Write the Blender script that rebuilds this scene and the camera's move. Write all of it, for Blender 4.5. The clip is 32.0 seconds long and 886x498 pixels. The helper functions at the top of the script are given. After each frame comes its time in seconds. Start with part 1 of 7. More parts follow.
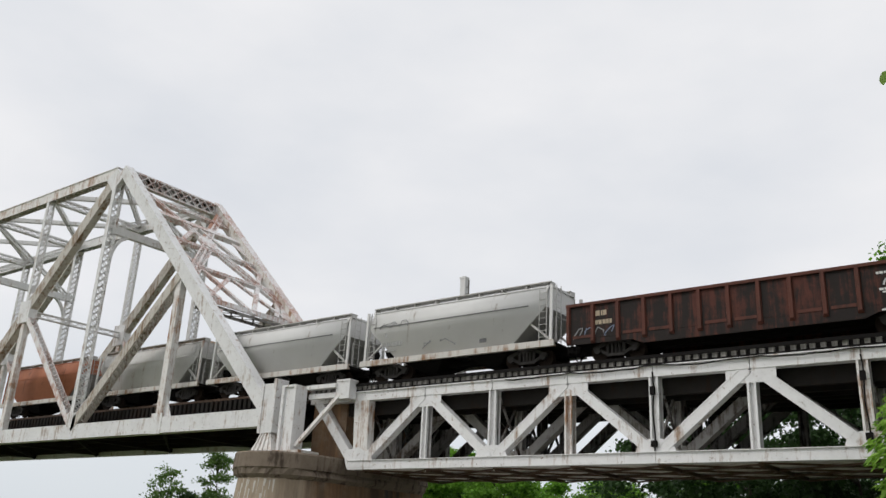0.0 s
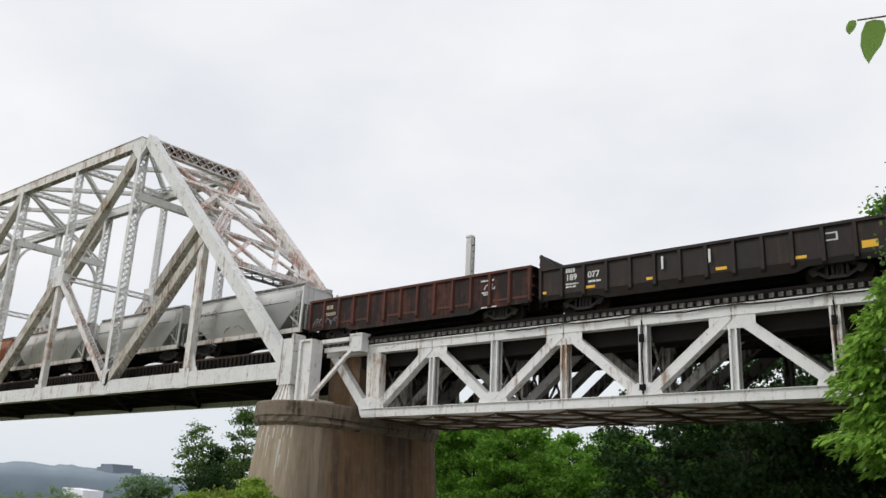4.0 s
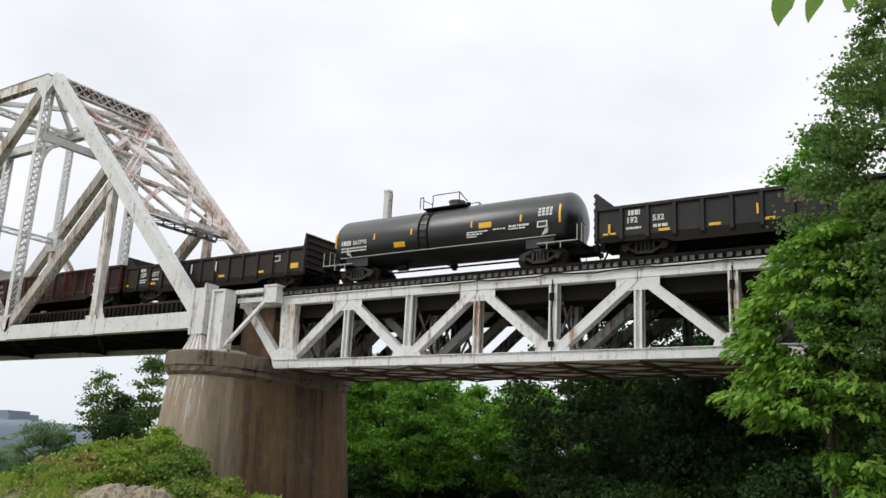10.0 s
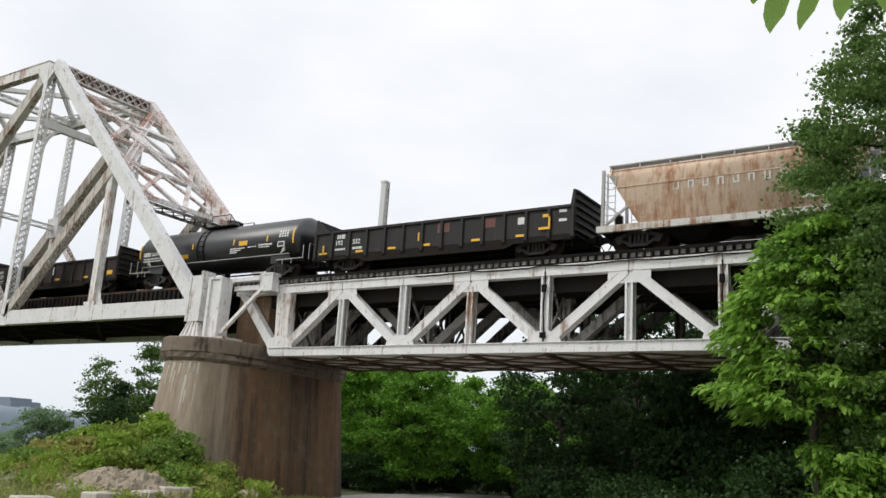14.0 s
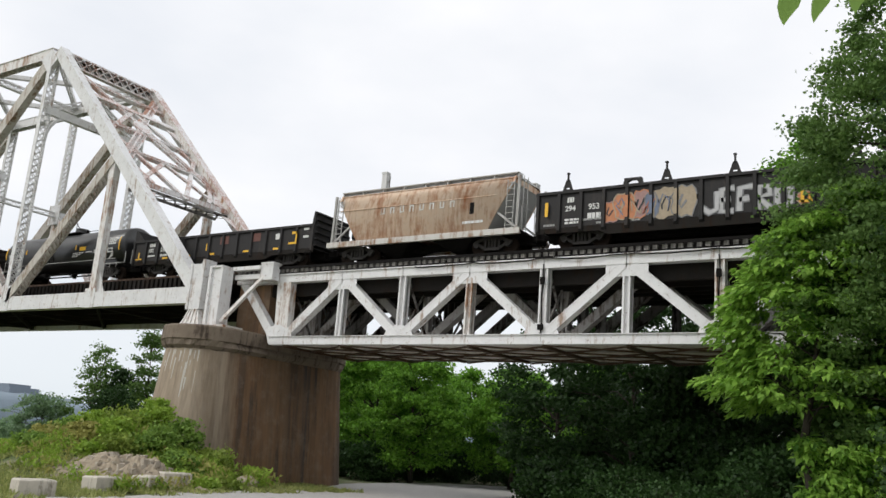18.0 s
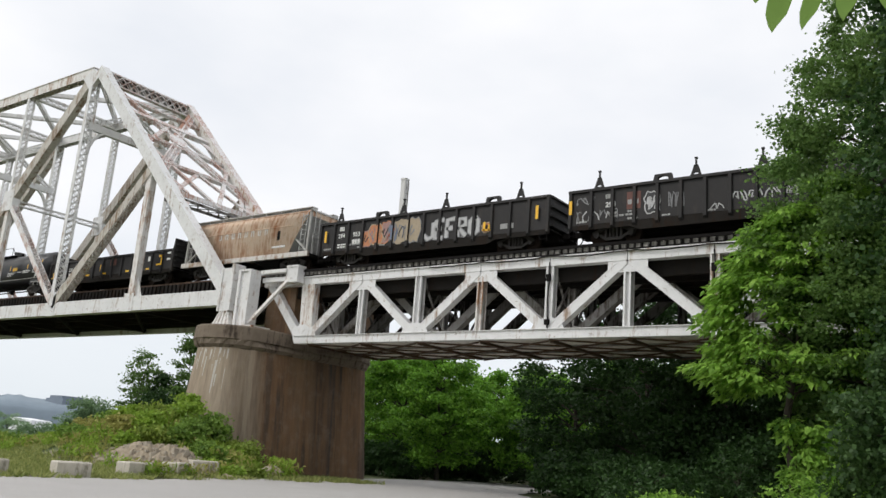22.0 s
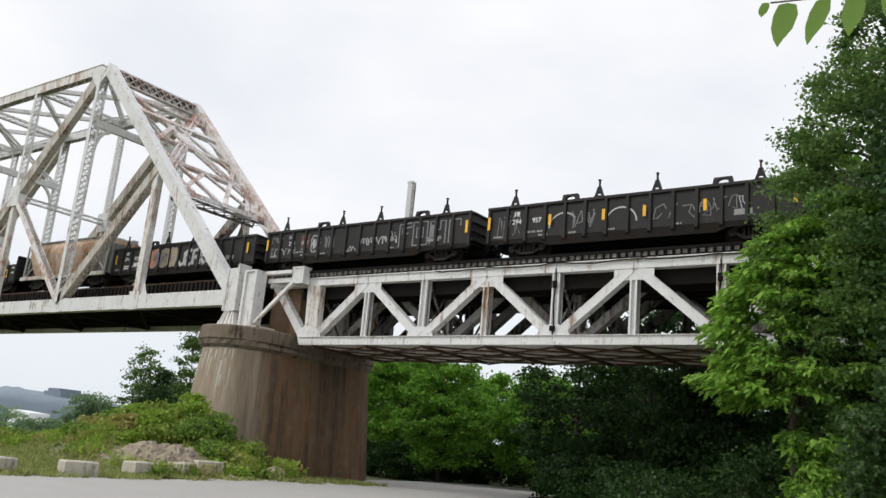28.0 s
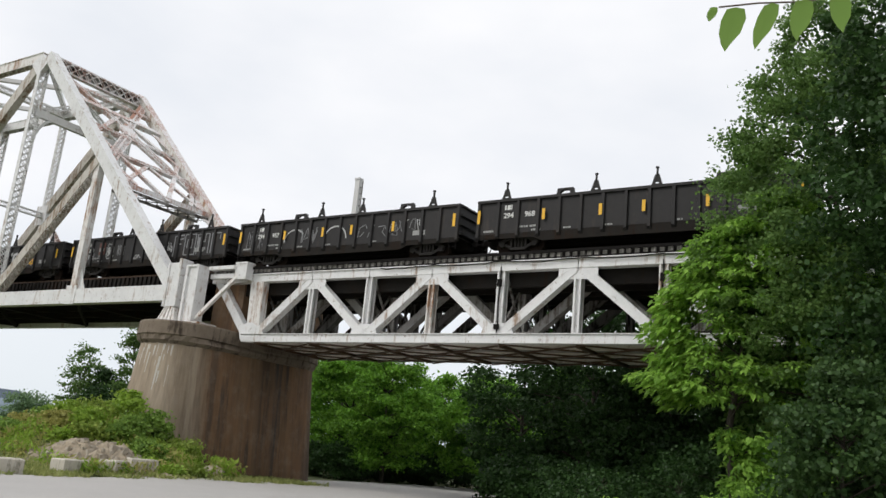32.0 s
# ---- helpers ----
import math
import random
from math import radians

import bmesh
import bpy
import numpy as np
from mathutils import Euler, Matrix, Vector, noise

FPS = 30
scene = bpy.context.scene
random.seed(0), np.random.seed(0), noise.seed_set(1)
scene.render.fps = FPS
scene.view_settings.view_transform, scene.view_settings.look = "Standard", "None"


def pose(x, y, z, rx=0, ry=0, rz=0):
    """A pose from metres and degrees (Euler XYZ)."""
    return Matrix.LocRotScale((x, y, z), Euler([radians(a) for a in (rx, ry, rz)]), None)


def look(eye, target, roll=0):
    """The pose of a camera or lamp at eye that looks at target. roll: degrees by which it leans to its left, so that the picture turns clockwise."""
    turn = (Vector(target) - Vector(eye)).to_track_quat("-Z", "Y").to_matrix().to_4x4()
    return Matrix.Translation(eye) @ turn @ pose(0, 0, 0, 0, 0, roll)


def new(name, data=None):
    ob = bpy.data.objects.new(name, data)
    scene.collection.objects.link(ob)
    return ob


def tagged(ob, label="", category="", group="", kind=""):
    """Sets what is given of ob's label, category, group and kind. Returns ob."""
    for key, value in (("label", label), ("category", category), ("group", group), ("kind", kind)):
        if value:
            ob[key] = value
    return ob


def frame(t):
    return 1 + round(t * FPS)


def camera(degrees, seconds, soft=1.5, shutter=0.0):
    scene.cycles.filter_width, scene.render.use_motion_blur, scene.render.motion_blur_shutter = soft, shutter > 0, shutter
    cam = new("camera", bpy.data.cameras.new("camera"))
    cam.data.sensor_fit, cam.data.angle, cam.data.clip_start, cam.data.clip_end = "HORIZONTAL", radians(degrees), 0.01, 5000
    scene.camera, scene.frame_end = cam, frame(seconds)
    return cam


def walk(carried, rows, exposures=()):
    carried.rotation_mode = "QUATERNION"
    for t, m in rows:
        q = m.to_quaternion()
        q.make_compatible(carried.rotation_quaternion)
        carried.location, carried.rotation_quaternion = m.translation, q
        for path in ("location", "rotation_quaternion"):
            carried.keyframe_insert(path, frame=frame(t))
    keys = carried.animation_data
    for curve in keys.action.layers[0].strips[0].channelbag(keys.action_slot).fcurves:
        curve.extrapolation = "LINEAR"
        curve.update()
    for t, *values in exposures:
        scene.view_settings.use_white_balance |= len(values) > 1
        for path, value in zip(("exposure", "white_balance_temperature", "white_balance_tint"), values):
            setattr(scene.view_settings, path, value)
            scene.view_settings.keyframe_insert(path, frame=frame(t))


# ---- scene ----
cam = camera(54.51, 32.0)
PATH = [
    (0.0, 31.36, -34.35, 4.01, 36.977, 19.386, -2.733),
    (0.5, 31.61, -34.48, 3.89, 36.716, 19.349, -2.822),
    (1.0, 31.90, -34.63, 3.74, 36.716, 19.174, -2.878),
    (1.5, 32.23, -34.84, 3.60, 36.984, 18.815, -2.919),
    (2.0, 32.58, -34.99, 3.45, 37.574, 18.371, -2.861),
    (2.5, 32.92, -35.09, 3.28, 38.234, 17.926, -2.800),
    (3.0, 33.26, -35.17, 3.12, 38.773, 17.490, -2.676),
    (3.5, 33.61, -35.21, 2.98, 39.086, 17.132, -2.618),
    (5.5, 33.72, -35.41, 3.01, 37.443, 16.799, -2.897),
    (6.0, 33.70, -35.56, 3.06, 36.341, 16.772, -3.073),
    (6.5, 33.68, -35.63, 3.09, 35.358, 16.447, -3.106),
    (7.0, 33.67, -35.63, 3.11, 34.419, 15.803, -3.063),
    (7.5, 33.63, -35.67, 3.12, 33.594, 14.948, -2.823),
    (8.0, 33.61, -35.75, 3.14, 32.996, 14.320, -2.790),
    (8.5, 33.64, -35.75, 3.15, 32.772, 14.122, -2.747),
    (9.0, 33.67, -35.72, 3.13, 32.837, 14.118, -2.726),
    (9.5, 33.71, -35.72, 3.08, 32.914, 14.147, -2.778),
    (10.0, 33.79, -35.70, 3.03, 32.967, 14.096, -2.812),
    (10.5, 33.90, -35.66, 2.97, 33.013, 13.940, -2.862),
    (11.0, 34.00, -35.65, 2.90, 33.028, 13.841, -2.918),
    (11.5, 34.09, -35.66, 2.85, 33.027, 13.729, -3.058),
    (12.0, 34.20, -35.65, 2.84, 33.072, 13.650, -3.125),
    (12.5, 34.27, -35.62, 2.82, 33.104, 13.630, -3.245),
    (13.0, 34.31, -35.59, 2.81, 33.088, 13.663, -3.363),
    (13.5, 34.32, -35.60, 2.83, 33.061, 13.657, -3.478),
    (14.0, 34.30, -35.67, 2.83, 32.964, 13.687, -3.656),
    (14.5, 34.25, -35.73, 2.83, 32.887, 13.722, -3.760),
    (16.5, 34.30, -35.86, 2.79, 32.735, 13.519, -4.180),
    (17.0, 34.39, -35.84, 2.78, 32.798, 13.342, -4.284),
    (17.5, 34.45, -35.86, 2.74, 32.804, 13.237, -4.359),
    (18.0, 34.49, -35.92, 2.73, 32.800, 13.165, -4.354),
    (18.5, 34.56, -36.01, 2.76, 32.999, 13.090, -4.337),
    (19.0, 34.73, -36.15, 2.73, 33.453, 13.086, -4.326),
    (19.5, 35.15, -36.35, 2.58, 33.977, 13.140, -4.378),
    (20.0, 35.83, -36.50, 2.31, 34.424, 13.225, -4.397),
    (20.5, 36.51, -36.55, 2.05, 34.802, 13.260, -4.404),
    (21.0, 36.88, -36.61, 1.92, 35.229, 13.375, -4.429),
    (21.5, 36.96, -36.65, 1.88, 35.564, 13.521, -4.374),
    (22.0, 36.94, -36.62, 1.84, 35.747, 13.660, -4.320),
    (22.5, 36.90, -36.59, 1.80, 35.896, 13.788, -4.371),
    (23.0, 36.88, -36.55, 1.77, 35.967, 13.888, -4.413),
    (23.5, 36.87, -36.57, 1.78, 35.984, 13.886, -4.548),
    (24.0, 36.87, -36.61, 1.84, 35.984, 13.838, -4.650),
    (24.5, 36.86, -36.67, 1.89, 35.924, 13.794, -4.778),
    (25.0, 36.84, -36.72, 1.91, 35.866, 13.806, -4.899),
    (25.5, 36.84, -36.74, 1.96, 35.846, 13.790, -4.997),
    (27.5, 36.76, -37.07, 2.06, 35.693, 13.614, -5.175),
    (28.0, 36.78, -37.02, 2.06, 35.535, 13.603, -5.222),
    (28.5, 36.79, -36.95, 2.05, 35.104, 13.669, -5.253),
    (29.0, 36.80, -36.85, 2.04, 34.710, 13.730, -5.305),
    (29.5, 36.81, -36.78, 2.02, 34.295, 13.804, -5.313),
    (30.0, 36.79, -36.73, 2.00, 33.827, 13.874, -5.359),
    (30.5, 36.80, -36.66, 2.01, 33.424, 13.905, -5.344),
    (31.0, 36.84, -36.56, 2.01, 33.073, 13.922, -5.327),
    (31.5, 36.88, -36.47, 1.98, 32.691, 13.994, -5.360),
    (32.0, 36.88, -36.42, 1.89, 32.274, 14.110, -5.382),
]
walk(cam, [(t, pose(x, y, z, 90 + p, r, w)) for t, x, y, z, w, p, r in PATH], [(0.0, -0.14), (3.0, -0.07), (6.0, 0.05), (12.0, 0.11), (20.0, 0.10), (32.0, 0.08)])

# ---- light: a bright overcast sky and a soft high sun behind the clouds
world = bpy.data.worlds.new("overcast_sky")
scene.world = world
world.use_nodes = True
wn, wl = world.node_tree.nodes, world.node_tree.links
wn.clear()
w_out = wn.new("ShaderNodeOutputWorld")
w_bg = wn.new("ShaderNodeBackground")
w_sky = wn.new("ShaderNodeTexSky")
w_sky.sky_type, w_sky.sun_disc = "NISHITA", False
w_sky.sun_elevation, w_sky.sun_rotation = radians(58), radians(200)
w_co = wn.new("ShaderNodeTexCoord")
w_map = wn.new("ShaderNodeMapping")
w_map.inputs["Scale"].default_value = (1.0, 1.0, 2.2)
w_n = wn.new("ShaderNodeTexNoise")
w_n.inputs["Scale"].default_value, w_n.inputs["Detail"].default_value, w_n.inputs["Roughness"].default_value = 2.3, 5.0, 0.5
w_r = wn.new("ShaderNodeValToRGB")
w_r.color_ramp.elements[0].position, w_r.color_ramp.elements[0].color = 0.33, (0.795, 0.82, 0.865, 1)
w_r.color_ramp.elements[1].position, w_r.color_ramp.elements[1].color = 0.64, (0.965, 0.962, 0.975, 1)
w_dim = wn.new("ShaderNodeMix")
w_dim.data_type = "RGBA"
w_dim.inputs["Factor"].default_value = 0.06
w_sc = wn.new("ShaderNodeVectorMath")
w_sc.operation = "SCALE"
w_sc.inputs["Scale"].default_value = 0.1
wl.new(w_co.outputs["Generated"], w_map.inputs["Vector"])
wl.new(w_map.outputs["Vector"], w_n.inputs["Vector"])
wl.new(w_n.outputs["Fac"], w_r.inputs["Fac"])
wl.new(w_sky.outputs["Color"], w_sc.inputs[0])
# paler blue-grey haze towards the horizon
w_sep = wn.new("ShaderNodeSeparateXYZ")
w_low = wn.new("ShaderNodeMapRange")
w_low.inputs["From Min"].default_value, w_low.inputs["From Max"].default_value = 0.02, 0.24
w_haze = wn.new("ShaderNodeMix")
w_haze.data_type = "RGBA"
w_haze.inputs["A"].default_value = (0.74, 0.79, 0.84, 1)
wl.new(w_co.outputs["Generated"], w_sep.inputs["Vector"])
wl.new(w_sep.outputs["Z"], w_low.inputs["Value"])
wl.new(w_low.outputs["Result"], w_haze.inputs["Factor"])
wl.new(w_r.outputs["Color"], w_haze.inputs["B"])
wl.new(w_haze.outputs["Result"], w_dim.inputs["A"])
wl.new(w_sc.outputs["Vector"], w_dim.inputs["B"])
wl.new(w_dim.outputs["Result"], w_bg.inputs["Color"])
w_bg.inputs["Strength"].default_value = 1.04
wl.new(w_bg.outputs["Background"], w_out.inputs["Surface"])
sun_data = bpy.data.lights.new("sun", "SUN")
sun_data.energy, sun_data.angle, sun_data.color = 1.35, radians(25), (1.0, 0.97, 0.92)
sun = new("sun", sun_data)
sun.matrix_world = look((-28, -38, 52), (0, 0, 8))


# ---- materials
def nodes_of(name):
    m = bpy.data.materials.new(name)
    m.use_nodes = True
    nt = m.node_tree
    return m, nt.nodes, nt.links, nt.nodes["Principled BSDF"]


def noise_node(n, l, vec, scale, detail=4.0, rough=0.6):
    t = n.new("ShaderNodeTexNoise")
    t.inputs["Scale"].default_value, t.inputs["Detail"].default_value, t.inputs["Roughness"].default_value = scale, detail, rough
    l.new(vec, t.inputs["Vector"])
    return t.outputs["Fac"]


def ramp(n, l, fac, stops):
    r = n.new("ShaderNodeValToRGB")
    while len(r.color_ramp.elements) < len(stops):
        r.color_ramp.elements.new(0.5)
    for e, (p, c) in zip(r.color_ramp.elements, stops):
        e.position, e.color = p, (c, c, c, 1) if isinstance(c, float) else (*c, 1)
    l.new(fac, r.inputs["Fac"])
    return r.outputs["Color"]


def mixed(n, l, fac, a, b):
    m = n.new("ShaderNodeMix")
    m.data_type = "RGBA"
    for key, val in (("Factor", fac), ("A", a), ("B", b)):
        s = m.inputs[key]
        if isinstance(val, (tuple, float)):
            s.default_value = (*val, 1) if isinstance(val, tuple) else val
        else:
            l.new(val, s)
    return m.outputs["Result"]


def coords(n, l, scale=(1, 1, 1)):
    c = n.new("ShaderNodeTexCoord")
    mp = n.new("ShaderNodeMapping")
    mp.inputs["Scale"].default_value = scale
    l.new(c.outputs["Object"], mp.inputs["Vector"])
    return mp.outputs["Vector"]


def bumped(n, l, bsdf, height, strength, distance=0.02):
    b = n.new("ShaderNodeBump")
    b.inputs["Strength"].default_value, b.inputs["Distance"].default_value = strength, distance
    l.new(height, b.inputs["Height"])
    l.new(b.outputs["Normal"], bsdf.inputs["Normal"])


def weathered(name, base, base2, stain, amount, rough=0.6, metal=0.0, grain=3.0, streak=1.0, bump=0.25, chips=0.0, soft=0.09):
    """Paint or metal with two tones, and stains or rust of a given amount that run down in streaks."""
    m, n, l, b = nodes_of(name)
    v = coords(n, l)
    tone = mixed(n, l, noise_node(n, l, v, grain), base, base2)
    patch = noise_node(n, l, v, 0.55, 8.0, 0.72)
    run = noise_node(n, l, coords(n, l, (2.2, 2.2, 0.22)), 1.6 * streak, 6.0, 0.7)
    add = n.new("ShaderNodeMath")
    add.operation = "ADD"
    l.new(patch, add.inputs[0])
    l.new(run, add.inputs[1])
    half = n.new("ShaderNodeMath")
    half.operation = "MULTIPLY"
    l.new(add.outputs[0], half.inputs[0])
    half.inputs[1].default_value = 0.5
    lim = 0.72 - 0.42 * amount
    mask = ramp(n, l, half.outputs[0], [(lim, 0.0), (lim + soft, 1.0)])
    rust = mixed(n, l, noise_node(n, l, v, 9.0), stain, tuple(c * 0.55 for c in stain))
    col = mixed(n, l, mask, tone, rust)
    if chips:
        spots = ramp(n, l, noise_node(n, l, v, 3.6, 10.0, 0.8), [(0.66 - 0.1 * chips, 0.0), (0.70 - 0.1 * chips, 0.85)])
        col = mixed(n, l, spots, col, tuple(c * 0.6 for c in stain))
        soot = ramp(n, l, noise_node(n, l, v, 0.9, 6.0, 0.65), [(0.48, 0.0), (0.78, 0.32)])
        col = mixed(n, l, soot, col, tuple(c * 0.62 for c in base))
    l.new(col, b.inputs["Base Color"])
    b.inputs["Roughness"].default_value, b.inputs["Metallic"].default_value = rough, metal
    bumped(n, l, b, noise_node(n, l, v, 22.0), bump, 0.01)
    return m


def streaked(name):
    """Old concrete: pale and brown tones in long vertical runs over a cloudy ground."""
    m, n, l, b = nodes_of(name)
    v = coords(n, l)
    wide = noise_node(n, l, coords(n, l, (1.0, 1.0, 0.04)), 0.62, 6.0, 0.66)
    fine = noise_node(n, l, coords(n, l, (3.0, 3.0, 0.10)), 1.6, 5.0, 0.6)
    # nose painted lighter; shade under the deck and rust wash painted on the rest
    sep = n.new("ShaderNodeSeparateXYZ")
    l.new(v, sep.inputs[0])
    shade_wash = n.new("ShaderNodeMapRange")
    shade_wash.inputs["From Min"].default_value, shade_wash.inputs["From Max"].default_value = -6.4, -1.2
    l.new(sep.outputs["Y"], shade_wash.inputs["Value"])
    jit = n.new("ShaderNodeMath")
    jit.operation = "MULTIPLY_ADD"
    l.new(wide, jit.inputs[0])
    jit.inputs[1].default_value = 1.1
    l.new(shade_wash.outputs["Result"], jit.inputs[2])
    light_nose = mixed(n, l, ramp(n, l, wide, [(0.36, 0.0), (0.6, 1.0)]), (0.24, 0.185, 0.13), (0.41, 0.335, 0.25))
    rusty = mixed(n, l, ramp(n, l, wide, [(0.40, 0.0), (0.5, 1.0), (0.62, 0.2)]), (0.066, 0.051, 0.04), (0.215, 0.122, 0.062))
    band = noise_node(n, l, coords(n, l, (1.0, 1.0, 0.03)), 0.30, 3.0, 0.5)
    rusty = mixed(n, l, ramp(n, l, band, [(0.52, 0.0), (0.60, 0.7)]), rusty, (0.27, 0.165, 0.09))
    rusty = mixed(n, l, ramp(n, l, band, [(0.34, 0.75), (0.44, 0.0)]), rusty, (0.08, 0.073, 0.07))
    tone = mixed(n, l, ramp(n, l, jit.outputs[0], [(0.70, 0.0), (1.45, 1.0)]), light_nose, rusty)
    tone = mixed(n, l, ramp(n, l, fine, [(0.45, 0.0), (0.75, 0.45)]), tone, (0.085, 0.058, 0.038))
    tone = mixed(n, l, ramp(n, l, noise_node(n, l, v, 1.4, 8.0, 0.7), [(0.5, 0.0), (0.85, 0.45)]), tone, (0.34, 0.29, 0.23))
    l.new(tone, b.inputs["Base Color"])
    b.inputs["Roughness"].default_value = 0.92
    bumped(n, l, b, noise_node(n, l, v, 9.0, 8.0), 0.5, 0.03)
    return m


def dust_sheen_tank(name):
    """Black enamel; dust and sky sheen are both painted on the upper half."""
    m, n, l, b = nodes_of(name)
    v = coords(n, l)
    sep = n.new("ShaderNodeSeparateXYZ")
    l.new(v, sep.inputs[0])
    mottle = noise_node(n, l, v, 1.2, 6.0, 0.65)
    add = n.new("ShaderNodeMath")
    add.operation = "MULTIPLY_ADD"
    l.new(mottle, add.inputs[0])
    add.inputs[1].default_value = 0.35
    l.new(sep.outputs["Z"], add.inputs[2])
    top_fac = n.new("ShaderNodeMapRange")
    top_fac.inputs["From Min"].default_value, top_fac.inputs["From Max"].default_value = 2.62, 3.02
    l.new(add.outputs[0], top_fac.inputs["Value"])
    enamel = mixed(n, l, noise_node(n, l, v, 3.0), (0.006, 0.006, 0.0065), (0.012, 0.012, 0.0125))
    dust_sheen = mixed(n, l, noise_node(n, l, v, 7.0, 6.0), (0.048, 0.048, 0.049), (0.08, 0.08, 0.08))
    l.new(mixed(n, l, top_fac.outputs["Result"], enamel, dust_sheen), b.inputs["Base Color"])
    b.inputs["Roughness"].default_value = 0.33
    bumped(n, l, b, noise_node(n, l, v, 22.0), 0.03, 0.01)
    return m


def plain(name, c, rough=0.6, metal=0.0, var=0.25, scale=6.0, bump=0.2):
    m, n, l, b = nodes_of(name)
    v = coords(n, l)
    f = noise_node(n, l, v, scale, 6.0)
    l.new(mixed(n, l, f, tuple(k * (1 - var) for k in c), tuple(min(1, k * (1 + var)) for k in c)), b.inputs["Base Color"])
    b.inputs["Roughness"].default_value, b.inputs["Metallic"].default_value = rough, metal
    if bump:
        bumped(n, l, b, noise_node(n, l, v, scale * 6), bump, 0.01)
    return m


def foliage(name, dark, light, translucent=0.35, rough=0.5):
    m, n, l, b = nodes_of(name)
    g = n.new("ShaderNodeNewGeometry")
    big = noise_node(n, l, coords(n, l), 0.35, 3.0)
    isl = mixed(n, l, g.outputs["Random Per Island"], dark, light)
    col = mixed(n, l, ramp(n, l, big, [(0.35, 0.0), (0.7, 0.55)]), isl, light)
    l.new(col, b.inputs["Base Color"])
    b.inputs["Roughness"].default_value = rough
    b.inputs["Specular IOR Level"].default_value = 0.25
    tr = n.new("ShaderNodeBsdfTranslucent")
    l.new(col, tr.inputs["Color"])
    ms = n.new("ShaderNodeMixShader")
    ms.inputs["Fac"].default_value = translucent
    l.new(b.outputs["BSDF"], ms.inputs[1])
    l.new(tr.outputs["BSDF"], ms.inputs[2])
    l.new(ms.outputs["Shader"], n["Material Output"].inputs["Surface"])
    return m


M_RUSTY = weathered("rusted_portal_steel", (0.62, 0.57, 0.53), (0.72, 0.66, 0.61), (0.52, 0.25, 0.16), 0.74, streak=2.0)
M_WHITE = weathered("white_bridge_paint", (0.665, 0.66, 0.652), (0.80, 0.797, 0.79), (0.36, 0.23, 0.14), 0.44, chips=0.7)
M_WHITE2 = weathered("rust_streaked_bridge_paint", (0.66, 0.64, 0.61), (0.79, 0.77, 0.74), (0.40, 0.21, 0.10), 0.52, streak=1.6, chips=0.8)
# browned base holds the diagonals' underside shade; stains run over it
M_SHADE_STAIN = weathered("shaded_brown_stained_bridge_paint", (0.44, 0.41, 0.36), (0.58, 0.55, 0.49), (0.26, 0.16, 0.085), 0.55, streak=1.4)
# inner truss paint, greyed to hold the shade between the trusses
M_SHADED = weathered("shade_greyed_bridge_paint", (0.29, 0.28, 0.262), (0.42, 0.405, 0.38), (0.12, 0.085, 0.06), 0.55, streak=1.4)
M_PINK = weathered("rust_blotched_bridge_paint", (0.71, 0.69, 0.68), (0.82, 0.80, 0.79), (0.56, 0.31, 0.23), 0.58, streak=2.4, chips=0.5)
# grey steel darkened for the shade inside the spans
M_GREYST = weathered("shade_darkened_grey_steel", (0.17, 0.163, 0.152), (0.30, 0.29, 0.275), (0.045, 0.032, 0.025), 0.6)
M_UNDER = weathered("cream_underside_boards", (0.78, 0.74, 0.67), (0.86, 0.83, 0.78), (0.34, 0.20, 0.12), 0.46)
# near-black, so the colour itself holds the shade under the tracks
M_DARKST = weathered("shade_dark_steel", (0.014, 0.0125, 0.0115), (0.026, 0.023, 0.020), (0.03, 0.019, 0.013), 0.5)
M_CONC = streaked("stained_shaded_pier_concrete")
M_CAP = weathered("pier_cap_concrete", (0.15, 0.115, 0.085), (0.23, 0.185, 0.14), (0.07, 0.048, 0.033), 0.55, rough=0.9, bump=0.8)
M_LIME = plain("lime_streak", (0.50, 0.47, 0.42), 0.9, var=0.1)
M_TIE = weathered("creosoted_timber", (0.22, 0.21, 0.19), (0.42, 0.40, 0.37), (0.07, 0.06, 0.05), 0.42, rough=0.85, grain=8.0)
M_RAIL = plain("rusty_rail_steel", (0.12, 0.075, 0.05), 0.5, 0.7)
M_BLACK = weathered("weathered_black_car_paint", (0.013, 0.012, 0.012), (0.026, 0.024, 0.0235), (0.050, 0.040, 0.034), 0.48, rough=0.55)
M_BLACKBR = weathered("brown_black_car_paint", (0.014, 0.011, 0.010), (0.026, 0.0195, 0.017), (0.055, 0.031, 0.022), 0.52, rough=0.6)
M_TANK = dust_sheen_tank("glossy_black_tank_paint")
M_REDBR = weathered("oxide_red_car_paint", (0.050, 0.0165, 0.0115), (0.110, 0.031, 0.018), (0.018, 0.012, 0.010), 0.72, rough=0.7)
M_STAKE = weathered("worn_red_stake_paint", (0.075, 0.026, 0.018), (0.115, 0.038, 0.025), (0.06, 0.03, 0.022), 0.5, rough=0.7)
M_ORANGE = weathered("faded_orange_car_paint", (0.36, 0.12, 0.06), (0.44, 0.17, 0.09), (0.17, 0.08, 0.05), 0.42, rough=0.7)
M_GREYCAR = weathered("light_grey_hopper_paint", (0.56, 0.555, 0.54), (0.66, 0.655, 0.64), (0.36, 0.30, 0.25), 0.38, rough=0.6, grain=0.8)
M_GREYRUST = weathered("grey_hopper_paint_with_rust_runs", (0.52, 0.51, 0.49), (0.61, 0.60, 0.58), (0.34, 0.20, 0.13), 0.46, rough=0.6)
